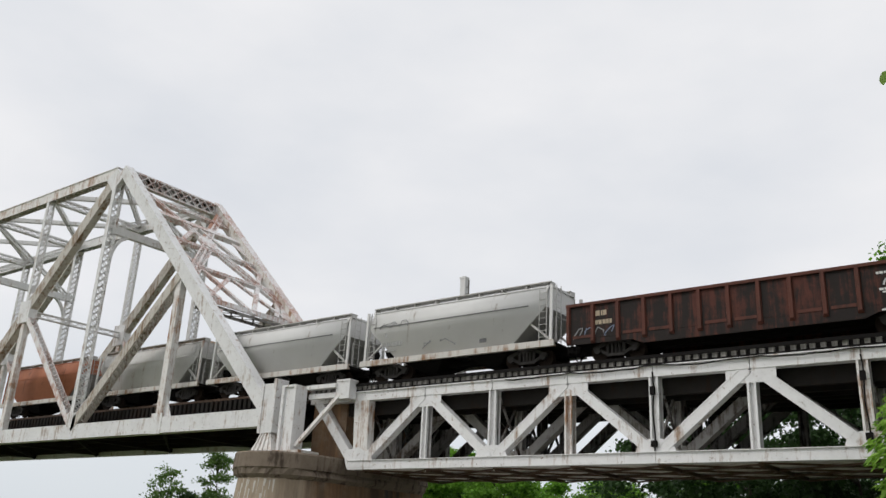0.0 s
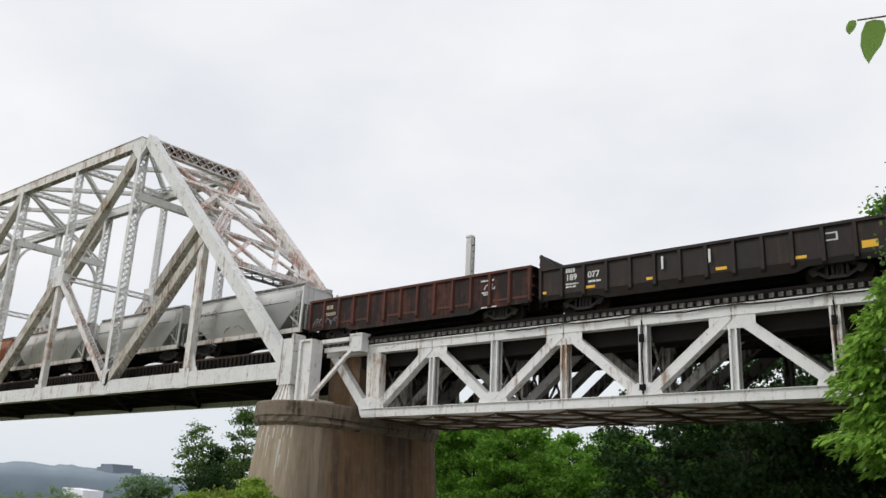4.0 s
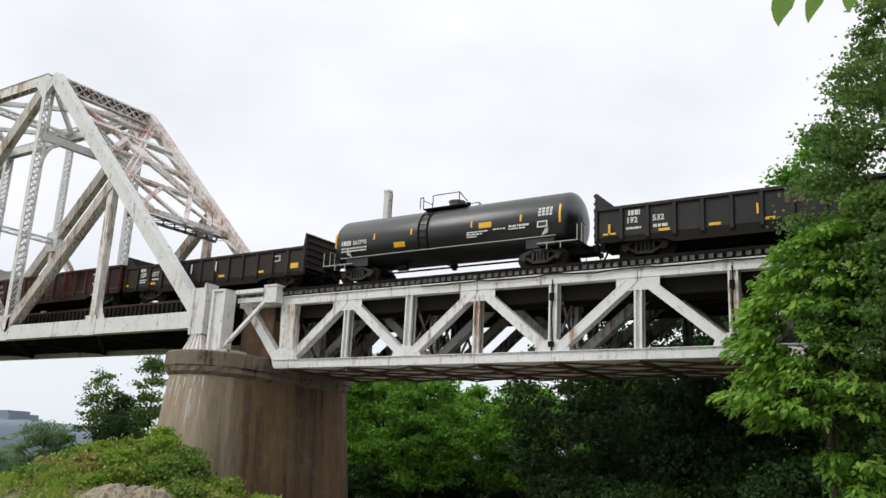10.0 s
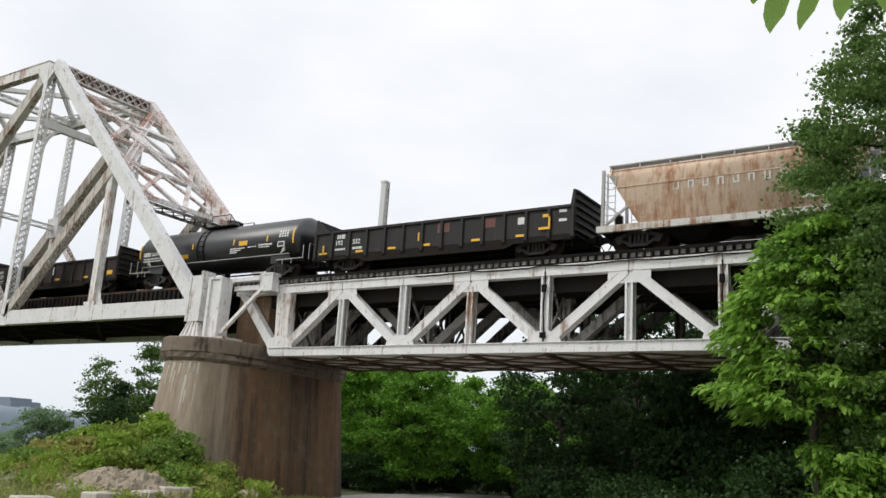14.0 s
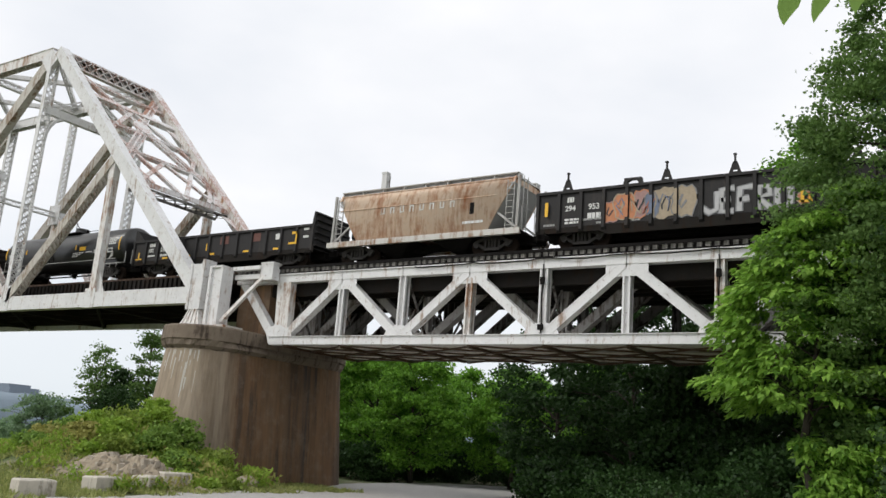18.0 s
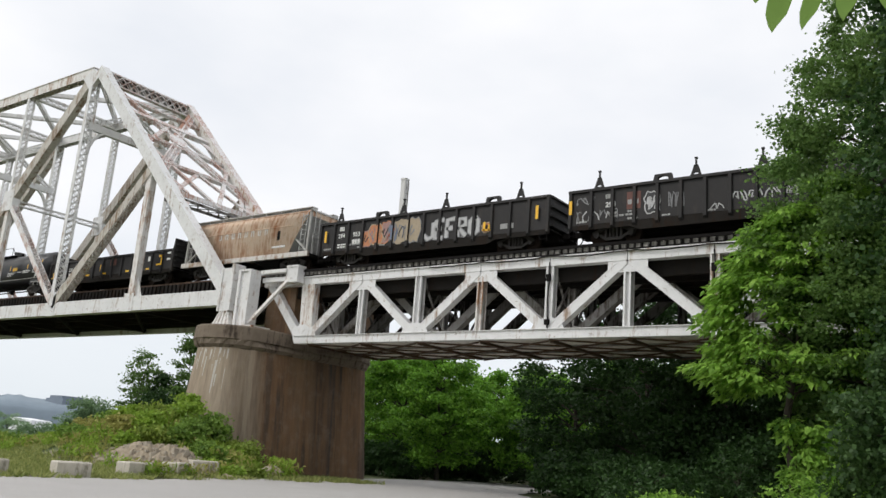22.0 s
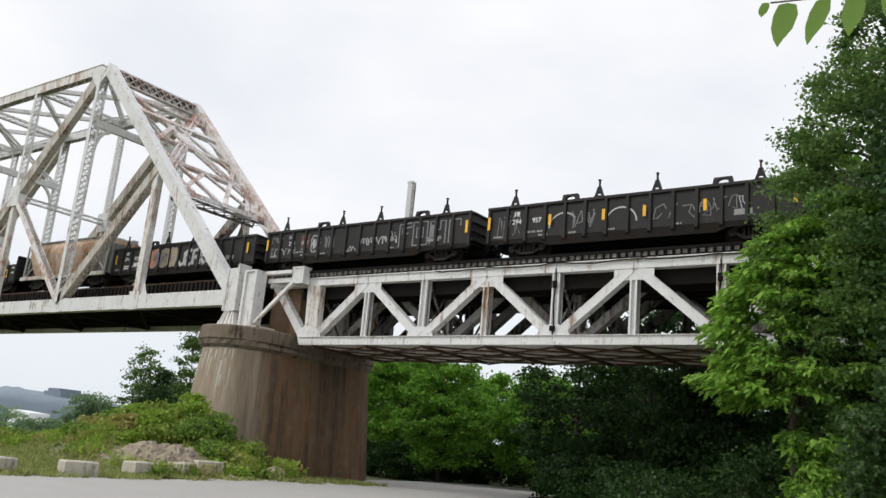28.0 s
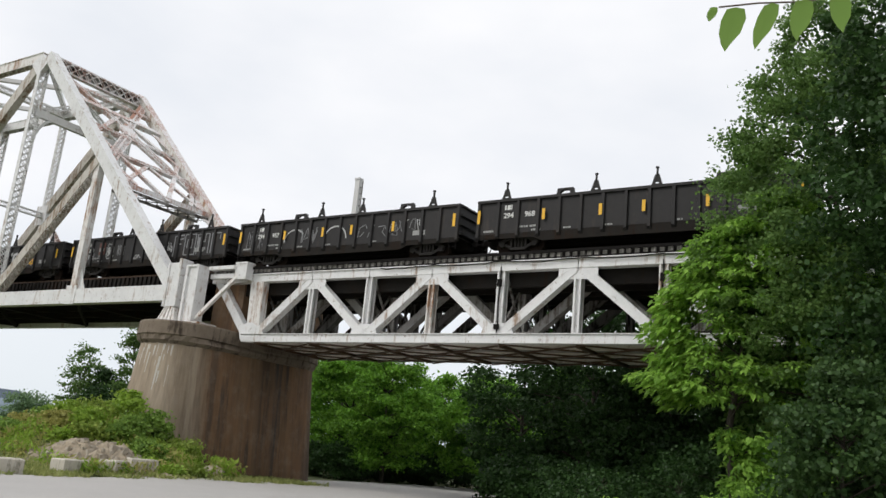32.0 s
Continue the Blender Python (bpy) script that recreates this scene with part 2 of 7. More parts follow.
M_RUSTCAR = weathered("rust_streaked_hopper_paint", (0.66, 0.57, 0.47), (0.64, 0.43, 0.28), (0.45, 0.185, 0.08), 0.62, rough=0.75, streak=1.3, soft=0.15)
M_SILL = weathered("dirty_white_sill", (0.50, 0.48, 0.44), (0.62, 0.60, 0.56), (0.32, 0.16, 0.07), 0.52)
M_SLOPE = weathered("grey_slope_sheet", (0.30, 0.30, 0.28), (0.38, 0.37, 0.35), (0.20, 0.13, 0.09), 0.4)
M_RUNG = plain("grey_car_ironwork", (0.45, 0.44, 0.42), 0.6, 0.2)
M_DARKIRON = plain("dark_cast_iron", (0.014, 0.0125, 0.012), 0.6, 0.3, var=0.4)
M_BOGIE = plain("dusty_bogie_iron", (0.032, 0.028, 0.025), 0.8, 0.0, var=0.4)
M_WHEEL = plain("brown_wheel_steel", (0.035, 0.025, 0.02), 0.5, 0.5)
M_YEL = plain("yellow_reflective_tape", (0.80, 0.45, 0.02), 0.4, var=0.12)
M_FADERED = plain("faded_red_patch", (0.13, 0.052, 0.04), 0.7, var=0.3)
M_LETTER = plain("faded_white_lettering", (0.66, 0.66, 0.64), 0.7, var=0.2, bump=0)
M_FADED = plain("faded_grey_lettering", (0.30, 0.30, 0.29), 0.7, var=0.3, bump=0)
M_DECAL = plain("dark_grey_decal", (0.10, 0.10, 0.10), 0.6, bump=0)
M_GRAF = {
    "white": plain("white_spray_paint", (0.46, 0.46, 0.46), 0.6, var=0.25, bump=0),
    "grey": plain("grey_spray_paint", (0.20, 0.20, 0.205), 0.6, var=0.35, bump=0),
    "red": plain("red_spray_paint", (0.33, 0.11, 0.07), 0.6, var=0.35, bump=0),
    "orange": plain("orange_spray_paint", (0.50, 0.20, 0.09), 0.6, var=0.35, bump=0),
    "tan": plain("tan_spray_paint", (0.36, 0.29, 0.20), 0.6, var=0.3, bump=0),
    "pink": plain("pink_spray_paint", (0.34, 0.20, 0.18), 0.6, var=0.3, bump=0),
    "dark": plain("black_spray_paint", (0.03, 0.03, 0.032), 0.6, var=0.3, bump=0),
    "blue": plain("blue_spray_paint", (0.14, 0.17, 0.24), 0.6, var=0.3, bump=0),
}
for m_ in (M_DARKST, M_DARKIRON, M_GREYST, M_WHEEL):
    m_.node_tree.nodes["Principled BSDF"].inputs["Specular IOR Level"].default_value = 0.12
    m_.node_tree.nodes["Principled BSDF"].inputs["Roughness"].default_value = 0.85
for m_ in (M_BLACK, M_BLACKBR, M_REDBR, M_STAKE):
    m_.node_tree.nodes["Principled BSDF"].inputs["Specular IOR Level"].default_value = 0.28
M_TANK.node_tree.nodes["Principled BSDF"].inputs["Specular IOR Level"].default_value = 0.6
M_ROAD = None
M_LEAFNEAR = foliage("bright_leaflets", (0.045, 0.135, 0.016), (0.36, 0.59, 0.10), 0.45)
M_LEAFMID = foliage("mid_green_leaves", (0.03, 0.095, 0.012), (0.25, 0.50, 0.06), 0.42)
# dark leaf green, taken darker so it carries the wood's shade
M_LEAFDARK = foliage("dark_shade_green_leaves", (0.012, 0.034, 0.009), (0.048, 0.105, 0.026), 0.3)
M_LEAFAIR = foliage("airy_green_leaves", (0.05, 0.115, 0.025), (0.19, 0.31, 0.085), 0.45)
# far leaves lightened, so the haze is in their colour
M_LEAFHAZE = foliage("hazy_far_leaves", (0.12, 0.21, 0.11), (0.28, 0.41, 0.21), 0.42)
M_LEAFBLUE = foliage("blue_green_leaves", (0.022, 0.055, 0.016), (0.075, 0.14, 0.04))
M_BANKLIGHT = foliage("sunny_weed_leaves", (0.14, 0.26, 0.025), (0.36, 0.50, 0.08), 0.45)
M_BANKDRY = foliage("dry_weed_leaves", (0.24, 0.23, 0.06), (0.44, 0.43, 0.14), 0.4)
M_WEED = foliage("weed_leaves", (0.12, 0.21, 0.025), (0.34, 0.42, 0.09), 0.42)
M_SHRUB = foliage("bank_shrub_leaves", (0.06, 0.14, 0.022), (0.28, 0.42, 0.085), 0.42)
M_GRASS = foliage("grass_blades", (0.15, 0.21, 0.045), (0.42, 0.44, 0.16))
M_BARK = plain("grey_brown_bark", (0.10, 0.08, 0.06), 0.9, var=0.4, scale=4.0, bump=0.6)
M_BARKD = plain("dark_bark", (0.05, 0.04, 0.03), 0.9, var=0.4, scale=4.0, bump=0.6)


# ---- mesh tools
class Shape:
    """Vertices and faces of one mesh, gathered from simple solids."""

    def __init__(self):
        self.v, self.f = [], []

    def solid(self, corners, faces):
        k = len(self.v)
        self.v += [tuple(c) for c in corners]
        self.f += [tuple(i + k for i in f) for f in faces]
        return self

    def hexa(self, c):
        return self.solid(c, [(0, 3, 2, 1), (4, 5, 6, 7), (0, 1, 5, 4), (1, 2, 6, 5), (2, 3, 7, 6), (3, 0, 4, 7)])

    def box(self, x0, x1, y0, y1, z0, z1):
        return self.hexa([(x0, y0, z0), (x1, y0, z0), (x1, y1, z0), (x0, y1, z0), (x0, y0, z1), (x1, y0, z1), (x1, y1, z1), (x0, y1, z1)])

    def beam(self, a, b, w, h, ref=(0, 1, 0), up=0.0, side=0.0):
        """A bar from a to b: w wide along ref, h across it, moved by up and side."""
        a, b = Vector(a), Vector(b)
        d = (b - a).normalized()
        u = Vector(ref)
        u = (u - u.dot(d) * d).normalized()
        n = u.cross(d)
        if n.z < 0 or (abs(n.z) < 1e-6 and n.x < 0):
            n = -n
        o = n * up + u * side
        q = [u * (w / 2) * i + n * (h / 2) * j for i, j in ((-1, -1), (1, -1), (1, 1), (-1, 1))]
        return self.hexa([a + o + k for k in q] + [b + o + k for k in q])

    def tube(self, a, b, r0, r1=None, n=8, caps=True):
        a, b = Vector(a), Vector(b)
        r1 = r0 if r1 is None else r1
        d = (b - a).normalized()
        u = d.orthogonal().normalized()
        w = d.cross(u)
        ring = [(math.cos(2 * math.pi * i / n), math.sin(2 * math.pi * i / n)) for i in range(n)]
        vs = [a + (u * c + w * s) * r0 for c, s in ring] + [b + (u * c + w * s) * r1 for c, s in ring]
        fs = [(i, (i + 1) % n, n + (i + 1) % n, n + i) for i in range(n)]
        if caps:
            fs += [tuple(range(n - 1, -1, -1)), tuple(range(n, 2 * n))]
        return self.solid(vs, fs)

    def prism(self, poly, shift):
        """A flat polygon in space drawn out along shift."""
        n = len(poly)
        s = Vector(shift)
        vs = [Vector(p) for p in poly] + [Vector(p) + s for p in poly]
        fs = [tuple(range(n - 1, -1, -1)), tuple(range(n, 2 * n))] + [(i, (i + 1) % n, n + (i + 1) % n, n + i) for i in range(n)]
        return self.solid(vs, fs)

    def laced(self, a, b, w, h, edge=0.11, pitch=None, bar=0.05, ref=(0, 1, 0), cross=False):
        """Two edge bars joined by zigzag lacing on both faces."""
        a, b = Vector(a), Vector(b)
        length = (b - a).length
        d = (b - a) / length
        u = Vector(ref)
        u = (u - u.dot(d) * d).normalized()
        n = u.cross(d)
        if n.z < 0 or (abs(n.z) < 1e-6 and n.x < 0):
            n = -n
        for s in (-1, 1):
            self.beam(a + n * s * (h / 2 - edge / 2), b + n * s * (h / 2 - edge / 2), w, edge, ref)
        pitch = pitch or h * 0.9
        k = max(2, round(length / pitch))
        for face in (-1, 1):
            for i in range(k):
                p, q = a + d * length * i / k, a + d * length * (i + 1) / k
                s = 1 if i % 2 else -1
                e = h / 2 - edge
                o = u * face * (w / 2 - 0.01)
                self.beam(p + n * s * e + o, q - n * s * e + o, 0.016, bar, ref)
                if cross:
                    self.beam(p - n * s * e + o, q + n * s * e + o, 0.016, bar, ref)
        return self

    def sweep(self, pts, w, h, ref):
        """A bar of section w by h bent along the points."""
        pts = [Vector(p) for p in pts]
        k0 = len(self.v)
        for i, p in enumerate(pts):
            d = (pts[min(i + 1, len(pts) - 1)] - pts[max(i - 1, 0)]).normalized()
            u = Vector(ref)
            u = (u - u.dot(d) * d).normalized()
            n = u.cross(d)
            self.v += [tuple(p + u * (w / 2) * a + n * (h / 2) * b) for a, b in ((-1, -1), (1, -1), (1, 1), (-1, 1))]
        for i in range(len(pts) - 1):
            a, b = k0 + 4 * i, k0 + 4 * i + 4
            self.f += [(a + j, a + (j + 1) % 4, b + (j + 1) % 4, b + j) for j in range(4)]
        e = k0 + 4 * (len(pts) - 1)
        self.f += [(k0 + 3, k0 + 2, k0 + 1, k0), (e, e + 1, e + 2, e + 3)]
        return self

    def mesh(self, name, origin=(0, 0, 0)):
        me = bpy.data.meshes.new(name)
        o = np.array(origin, dtype=float)
        me.from_pydata((np.array([tuple(p) for p in self.v], dtype=float) - o).tolist(), [], self.f)
        me.validate()
        me.update()
        return me


ORIGIN = {}


def thing(name, at, label, category, group="", kind=""):
    ob = new(name)
    ob.location = at
    ob.empty_display_size = 0.3
    ORIGIN[ob.name] = Vector(at)
    return tagged(ob, label, category, group, kind)


def part(name, shape, material, parent, label="", smooth=False, kind=""):
    """One mesh object under a thing or a part; the shape is in the thing's own base space (world for fixed things)."""
    org = ORIGIN[parent.name]
    me = shape if isinstance(shape, bpy.types.Mesh) else shape.mesh(name, org)
    if material is not None and not me.materials:
        me.materials.append(material)
    if smooth:
        me.shade_smooth()
    ob = new(name, me)
    ob.parent = parent
    ORIGIN[ob.name] = org
    return tagged(ob, label, kind=kind)


def solo(name, shape, material, label, category, kind="", group="", origin=(0, 0, 0), smooth=False):
    me = shape if isinstance(shape, bpy.types.Mesh) else shape.mesh(name, origin)
    if material is not None and not me.materials:
        me.materials.append(material)
    if smooth:
        me.shade_smooth()
    ob = new(name, me)
    ob.location = origin
    ORIGIN[ob.name] = Vector(origin)
    return tagged(ob, label, category, group, kind)


def lerp(a, b, k):
    return tuple(x + (y - x) * k for x, y in zip(a, b))


# ---- levels of the plan
P = 4.1            # panel of the deck span
Z_TOP, Z_BOT = 11.90, 7.84   # deck span: top of the upper chord, underside of the lower
Z_RAIL = 12.46     # rail head
Y_TRACK, Y_TRACK2 = 1.25, 5.55
Q = 10.0          # panel of the through span
X_END = -6.3       # end joint of the through span
T_BOT, T_TOP = 10.15, 30.85
Y_N, Y_F = -1.4, 7.2


# ---- through span
def through_span():
    root = thing("through_truss_span", (X_END, 3.35, 8.7), "white-painted riveted steel through-truss railway span with rust streaks", "truss bridge")
    zb, zt = T_BOT + 0.45, T_TOP - 0.4
    for y, near in ((Y_N, True), (Y_F, False)):
        J = lambda k, z: (X_END - Q * k, y, z)
        mid = (zb + zt) / 2
        ms = M_WHITE2 if near else M_WHITE
        # end post: boxed plate with a laced under face
        E0, E2 = (X_END + 0.6, y, zb - 0.1), (X_END - 2 * Q + 0.6, y, zt + 0.1)
        s = Shape().beam(E0, E2, 0.56, 0.86)
        part("end_post", s, M_WHITE if near else M_WHITE2, root, "plated end post with rust along its upper edge")
        part("end_post_cover", Shape().beam((E0[0] - 0.4, y, zb + 0.3), (E2[0] + 0.1, y, zt), 0.74, 0.05, up=0.46), M_WHITE if y == Y_N else M_PINK, root, "white cover plate" if y == Y_N else "cover plate blotched with rust")
        for k in range(8):
            part("lower_chord", Shape().box(X_END - Q * (k + 1) + 0.03, X_END - Q * k - 0.03, y - 0.3, y + 0.3, T_BOT, T_BOT + 1.0), M_WHITE, root)
            g = Shape().box(X_END - Q * (k + 1) - 0.55, X_END - Q * (k + 1) + 0.55, y - 0.33, y - 0.302, T_BOT - 0.05, T_BOT + (1.8 if k % 2 else 1.25))
            part("gusset_plate", g, M_WHITE, root)
        for k in range(2, 8):
            s = Shape()
            a, b = J(k, zt), J(k + 1, zt)
            for dy in (-0.29, 0.29):
                s.beam((a[0], a[1] + dy, a[2]), (b[0], b[1] + dy, b[2]), 0.04, 0.8)
            s.beam((a[0], a[1], a[2] + 0.42), (b[0], b[1], b[2] + 0.42), 0.74, 0.05)
            n = 16
            for i in range(n):
                p, q = lerp(a, b, i / n), lerp(a, b, (i + 1) / n)
                sg = 0.29 if i % 2 else -0.29
                s.beam((p[0], p[1] + sg, p[2] - 0.38), (q[0], q[1] - sg, q[2] - 0.38), 0.11, 0.02)
            part("upper_chord", s, ms, root)
        # posts, diagonals and sub-members
        part("sub_post", Shape().beam(J(1, zb + 0.3), J(1, mid - 0.3), 0.5, 0.55), M_WHITE2, root)
        part("sub_post_foot", Shape().prism([J(1, zb + 0.5), (X_END - Q + 1.0, y, zb + 0.55), (X_END - Q + 0.2, y, zb + 2.2)], (0, 0.04, 0)), M_WHITE, root)
        part("sub_diagonal", Shape().laced(J(1, mid), J(2, zb + 0.3), 0.70, 0.66, edge=0.08, pitch=0.42, bar=0.11, ref=(0, 0, 1), cross=True), M_SHADE_STAIN, root, "laced diagonal with underside shade painted brown-grey")
        part("hip_post", Shape().laced(J(2, zb + 0.3), J(2, zt - 0.3), 0.42, 0.74, edge=0.07, pitch=0.5, bar=0.07, ref=(1, 0, 0), cross=True), M_WHITE, root, "laced hip post")
        for k in (2, 4, 6):
            part("main_diagonal", Shape().beam(J(k, zt - 0.2), J(k + 2, zb + 0.3), 0.58, 0.92), M_SHADE_STAIN, root, "broad plated diagonal, brown stains over painted underside shade")
            part("sub_diagonal", Shape().laced(J(k + 1, mid), J(k, zb + 0.3), 0.42, 0.62, edge=0.07, pitch=0.42, bar=0.08, ref=(0, 0, 1), cross=True), M_PINK, root, "laced sub-diagonal with rust streaks")
            part("sub_post", Shape().beam(J(k + 1, zb + 0.3), J(k + 1, mid - 0.2), 0.46, 0.5), M_WHITE2, root)
            part("sub_post", Shape().laced(J(k + 1, mid + 0.2), J(k + 1, zt - 0.3), 0.34, 0.6, edge=0.06, pitch=0.45, bar=0.06, ref=(1, 0, 0), cross=True), M_WHITE, root)
            part("post", Shape().laced(J(k + 2, zb + 0.3), J(k + 2, zt - 0.3), 0.42, 0.74, edge=0.07, pitch=0.5, bar=0.07, ref=(1, 0, 0), cross=True), M_WHITE, root)
            part("gusset_plate", Shape().box(X_END - Q * (k + 1) - 0.8, X_END - Q * (k + 1) + 0.8, y - 0.34, y + 0.34, mid - 0.9, mid + 0.9), M_WHITE, root)
        part("gusset_plate", Shape().prism([J(2, zt + 0.3), (X_END - 2 * Q + 0.9, y, zt - 0.7), (X_END - 2 * Q - 0.2, y, zt - 1.6), (X_END - 2 * Q - 1.3, y, zt - 0.4)], (0, -0.36, 0)), M_WHITE, root)
    # portal between the end posts, and the lateral frames between the trusses
    def portal_point(y, k):
        return (X_END + 0.6 - 2 * Q * (1 - k), y, zb + (zt - zb) * (1 - k))
    A = lambda k: portal_point(Y_N, k)
    B = lambda k: portal_point(Y_F, k)
    part("portal_strut", Shape().laced(A(0.02), B(0.02), 0.5, 1.0, edge=0.12, pitch=0.75, bar=0.085, ref=(1, 0, 0), cross=True), M_PINK, root, "lattice portal strut")
    # dark back plate, so the cells of the lacing look dark
    back = Vector((-0.3, 0, 0.05))
    part("portal_strut_web", Shape().beam(back + Vector(A(0.02)), back + Vector(B(0.02)), 0.03, 0.96, ref=(1, 0, 0)), M_GREYST, root, "dark grey web plate behind the lacing")
    part("portal_strut", Shape().beam(A(0.585), B(0.585), 0.14, 0.34, ref=(1, 0, 0)), M_PINK, root, "rust-blotched lower portal beam")
    shelf = [(p[0] - 0.78, p[1], p[2] - 0.2) for p in (lerp(A(0.595), B(0.595), 0.07), lerp(A(0.595), B(0.595), 0.98))]
    part("portal_lacing", Shape().laced(shelf[0], shelf[1], 0.2, 1.5, edge=0.1, pitch=0.95, bar=0.09, ref=(0, 0, 1), cross=True), M_GREYST, root, "dark grey flat lattice under the portal beam")
    e1, e2 = Vector((0, 1, 0)), (Vector(A(0.0)) - Vector(A(1.0))).normalized()
    c = Vector(lerp(A(0.28), B(0.28), 0.5))
    part("portal_plate", Shape().prism([c + (e1 * math.cos(q) + e2 * math.sin(q)) * 0.85 for q in [i * math.pi / 4 for i in range(8)]], (0.12, 0, 0.12)), M_PINK, root, "rusty plate where the portal braces cross")
    for f in (A, B):
        part("portal_brace", Shape().beam(lerp(A(0.26), B(0.26), 0.5), lerp(f(0.03), f(0.05), 0.5), 0.10, 0.62, ref=(1, 0, 1)), M_RUSTY, root, "broad rust-orange plate brace")
        tip = lerp(A(0.44), B(0.44), 0.5)
        part("portal_web", Shape().laced(lerp(A(0.30), B(0.30), 0.5), f(0.52), 0.2, 0.5, edge=0.1, pitch=0.42, bar=0.07, ref=(1, 0, 1), cross=True), M_PINK, root)
        part("portal_web", Shape().beam(tip, f(0.60), 0.16, 0.3, ref=(1, 0, 1)), M_PINK, root)
        arc = [Vector(f(0.42 + 0.15 * q)) + Vector((0, (1 if f is A else -1) * (0.3 + 1.5 * q * q), 0)) for q in [i / 6 for i in range(7)]]
        part("knee_arch", Shape().sweep([tuple(p) for p in arc], 0.12, 0.34, (1, 0, 1)), M_PINK, root, "arched rust-blotched knee plate")
    part("portal_strut", Shape().beam(A(0.2), B(0.2), 0.4, 0.5, ref=(1, 0, 1)), M_PINK, root)
    for k in (0.12, 0.32, 0.44):
        part("portal_strut", Shape().laced(A(k), B(k), 0.3, 0.42, edge=0.09, pitch=0.5, ref=(1, 0, 1), cross=True), M_PINK, root, "slim rust-blotched lattice strut")
    for f, sg in ((A, 1), (B, -1)):
        for k0, k1 in ((0.57, 0.47), (0.62, 0.70), (0.22, 0.30)):
            p, q = f(k0), f(k1)
            c = (p[0], p[1] + sg * 1.3, p[2])
            part("corner_plate", Shape().prism([p, q, c], (0.05, 0, 0.05)), M_PINK, root, "rusty triangular corner plate")
    for p, q in ((A(0.05), B(0.5)), (B(0.05), A(0.5))):
        part("portal_brace", Shape().laced(p, q, 0.3, 0.5, edge=0.12, pitch=0.5, ref=(1, 0, 1), cross=True), M_PINK, root, "rust-blotched lattice portal brace")
    for p, q in ((lerp(A(0.595), B(0.595), 0.5), A(0.34)), (lerp(A(0.595), B(0.595), 0.5), B(0.34)), (lerp(A(0.2), B(0.2), 0.5), A(0.38)), (lerp(A(0.2), B(0.2), 0.5), B(0.38))):
        part("portal_brace", Shape().beam(p, q, 0.22, 0.32, ref=(1, 0, 1)), M_PINK, root)
    for k in range(2, 9):
        x = X_END - Q * k
        part("top_strut", Shape().laced((x, Y_N, zt), (x, Y_F, zt), 0.4, 0.6, edge=0.12, pitch=0.6, ref=(1, 0, 0), cross=True), M_WHITE, root)
        if k < 8:
            for p, q in (((x, Y_N, zt + 0.2), (x - Q, Y_F, zt + 0.2)), ((x, Y_F, zt + 0.2), (x - Q, Y_N, zt + 0.2))):
                part("lateral_brace", Shape().laced(p, q, 0.35, 0.35, edge=0.08, pitch=0.5, ref=(0, 0, 1)), M_WHITE, root)
        if k % 2 == 0:
            zz = zt - (5.2 if k > 2 else 4.6)
            part("sway_strut", Shape().beam((x, Y_N, zz), (x, Y_F, zz), 0.4, 0.6, ref=(1, 0, 0)), M_WHITE, root)
            for p, q in (((x, Y_N, zt), (x, Y_F, zz)), ((x, Y_F, zt), (x, Y_N, zz))):
                part("sway_brace", Shape().laced(p, q, 0.25, 0.4, edge=0.09, pitch=0.5, ref=(1, 0, 0)), M_WHITE, root)
            for y, sg in ((Y_N, 1), (Y_F, -1)):
                arc = [(x, y + sg * (2.3 - 2.0 * math.cos(a)), zz - 2.4 + 2.4 * math.sin(a)) for a in [i * math.pi / 12 for i in range(7)]]
                part("knee_brace", Shape().sweep(arc, 0.3, 0.2, (1, 0, 0)), M_WHITE, root)
        else:
            zz = mid
            part("sway_strut", Shape().laced((x, Y_N, zz), (x, Y_F, zz), 0.3, 0.5, edge=0.1, pitch=0.5, ref=(1, 0, 0)), M_WHITE, root)
    # floor system, the shade below it put into near-black steel
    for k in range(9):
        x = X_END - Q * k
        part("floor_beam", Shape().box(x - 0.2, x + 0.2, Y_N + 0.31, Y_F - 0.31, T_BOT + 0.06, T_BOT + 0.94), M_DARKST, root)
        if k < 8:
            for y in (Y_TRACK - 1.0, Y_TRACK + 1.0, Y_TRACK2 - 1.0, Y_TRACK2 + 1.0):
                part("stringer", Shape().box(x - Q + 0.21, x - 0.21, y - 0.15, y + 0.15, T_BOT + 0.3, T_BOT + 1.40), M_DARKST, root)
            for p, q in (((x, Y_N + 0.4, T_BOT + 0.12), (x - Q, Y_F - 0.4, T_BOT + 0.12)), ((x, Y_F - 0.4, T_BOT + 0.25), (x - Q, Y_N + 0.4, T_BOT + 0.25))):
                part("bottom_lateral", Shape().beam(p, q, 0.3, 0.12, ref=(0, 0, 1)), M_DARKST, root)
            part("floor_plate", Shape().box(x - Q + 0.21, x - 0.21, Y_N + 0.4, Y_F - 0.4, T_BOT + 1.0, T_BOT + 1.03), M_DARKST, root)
    return root


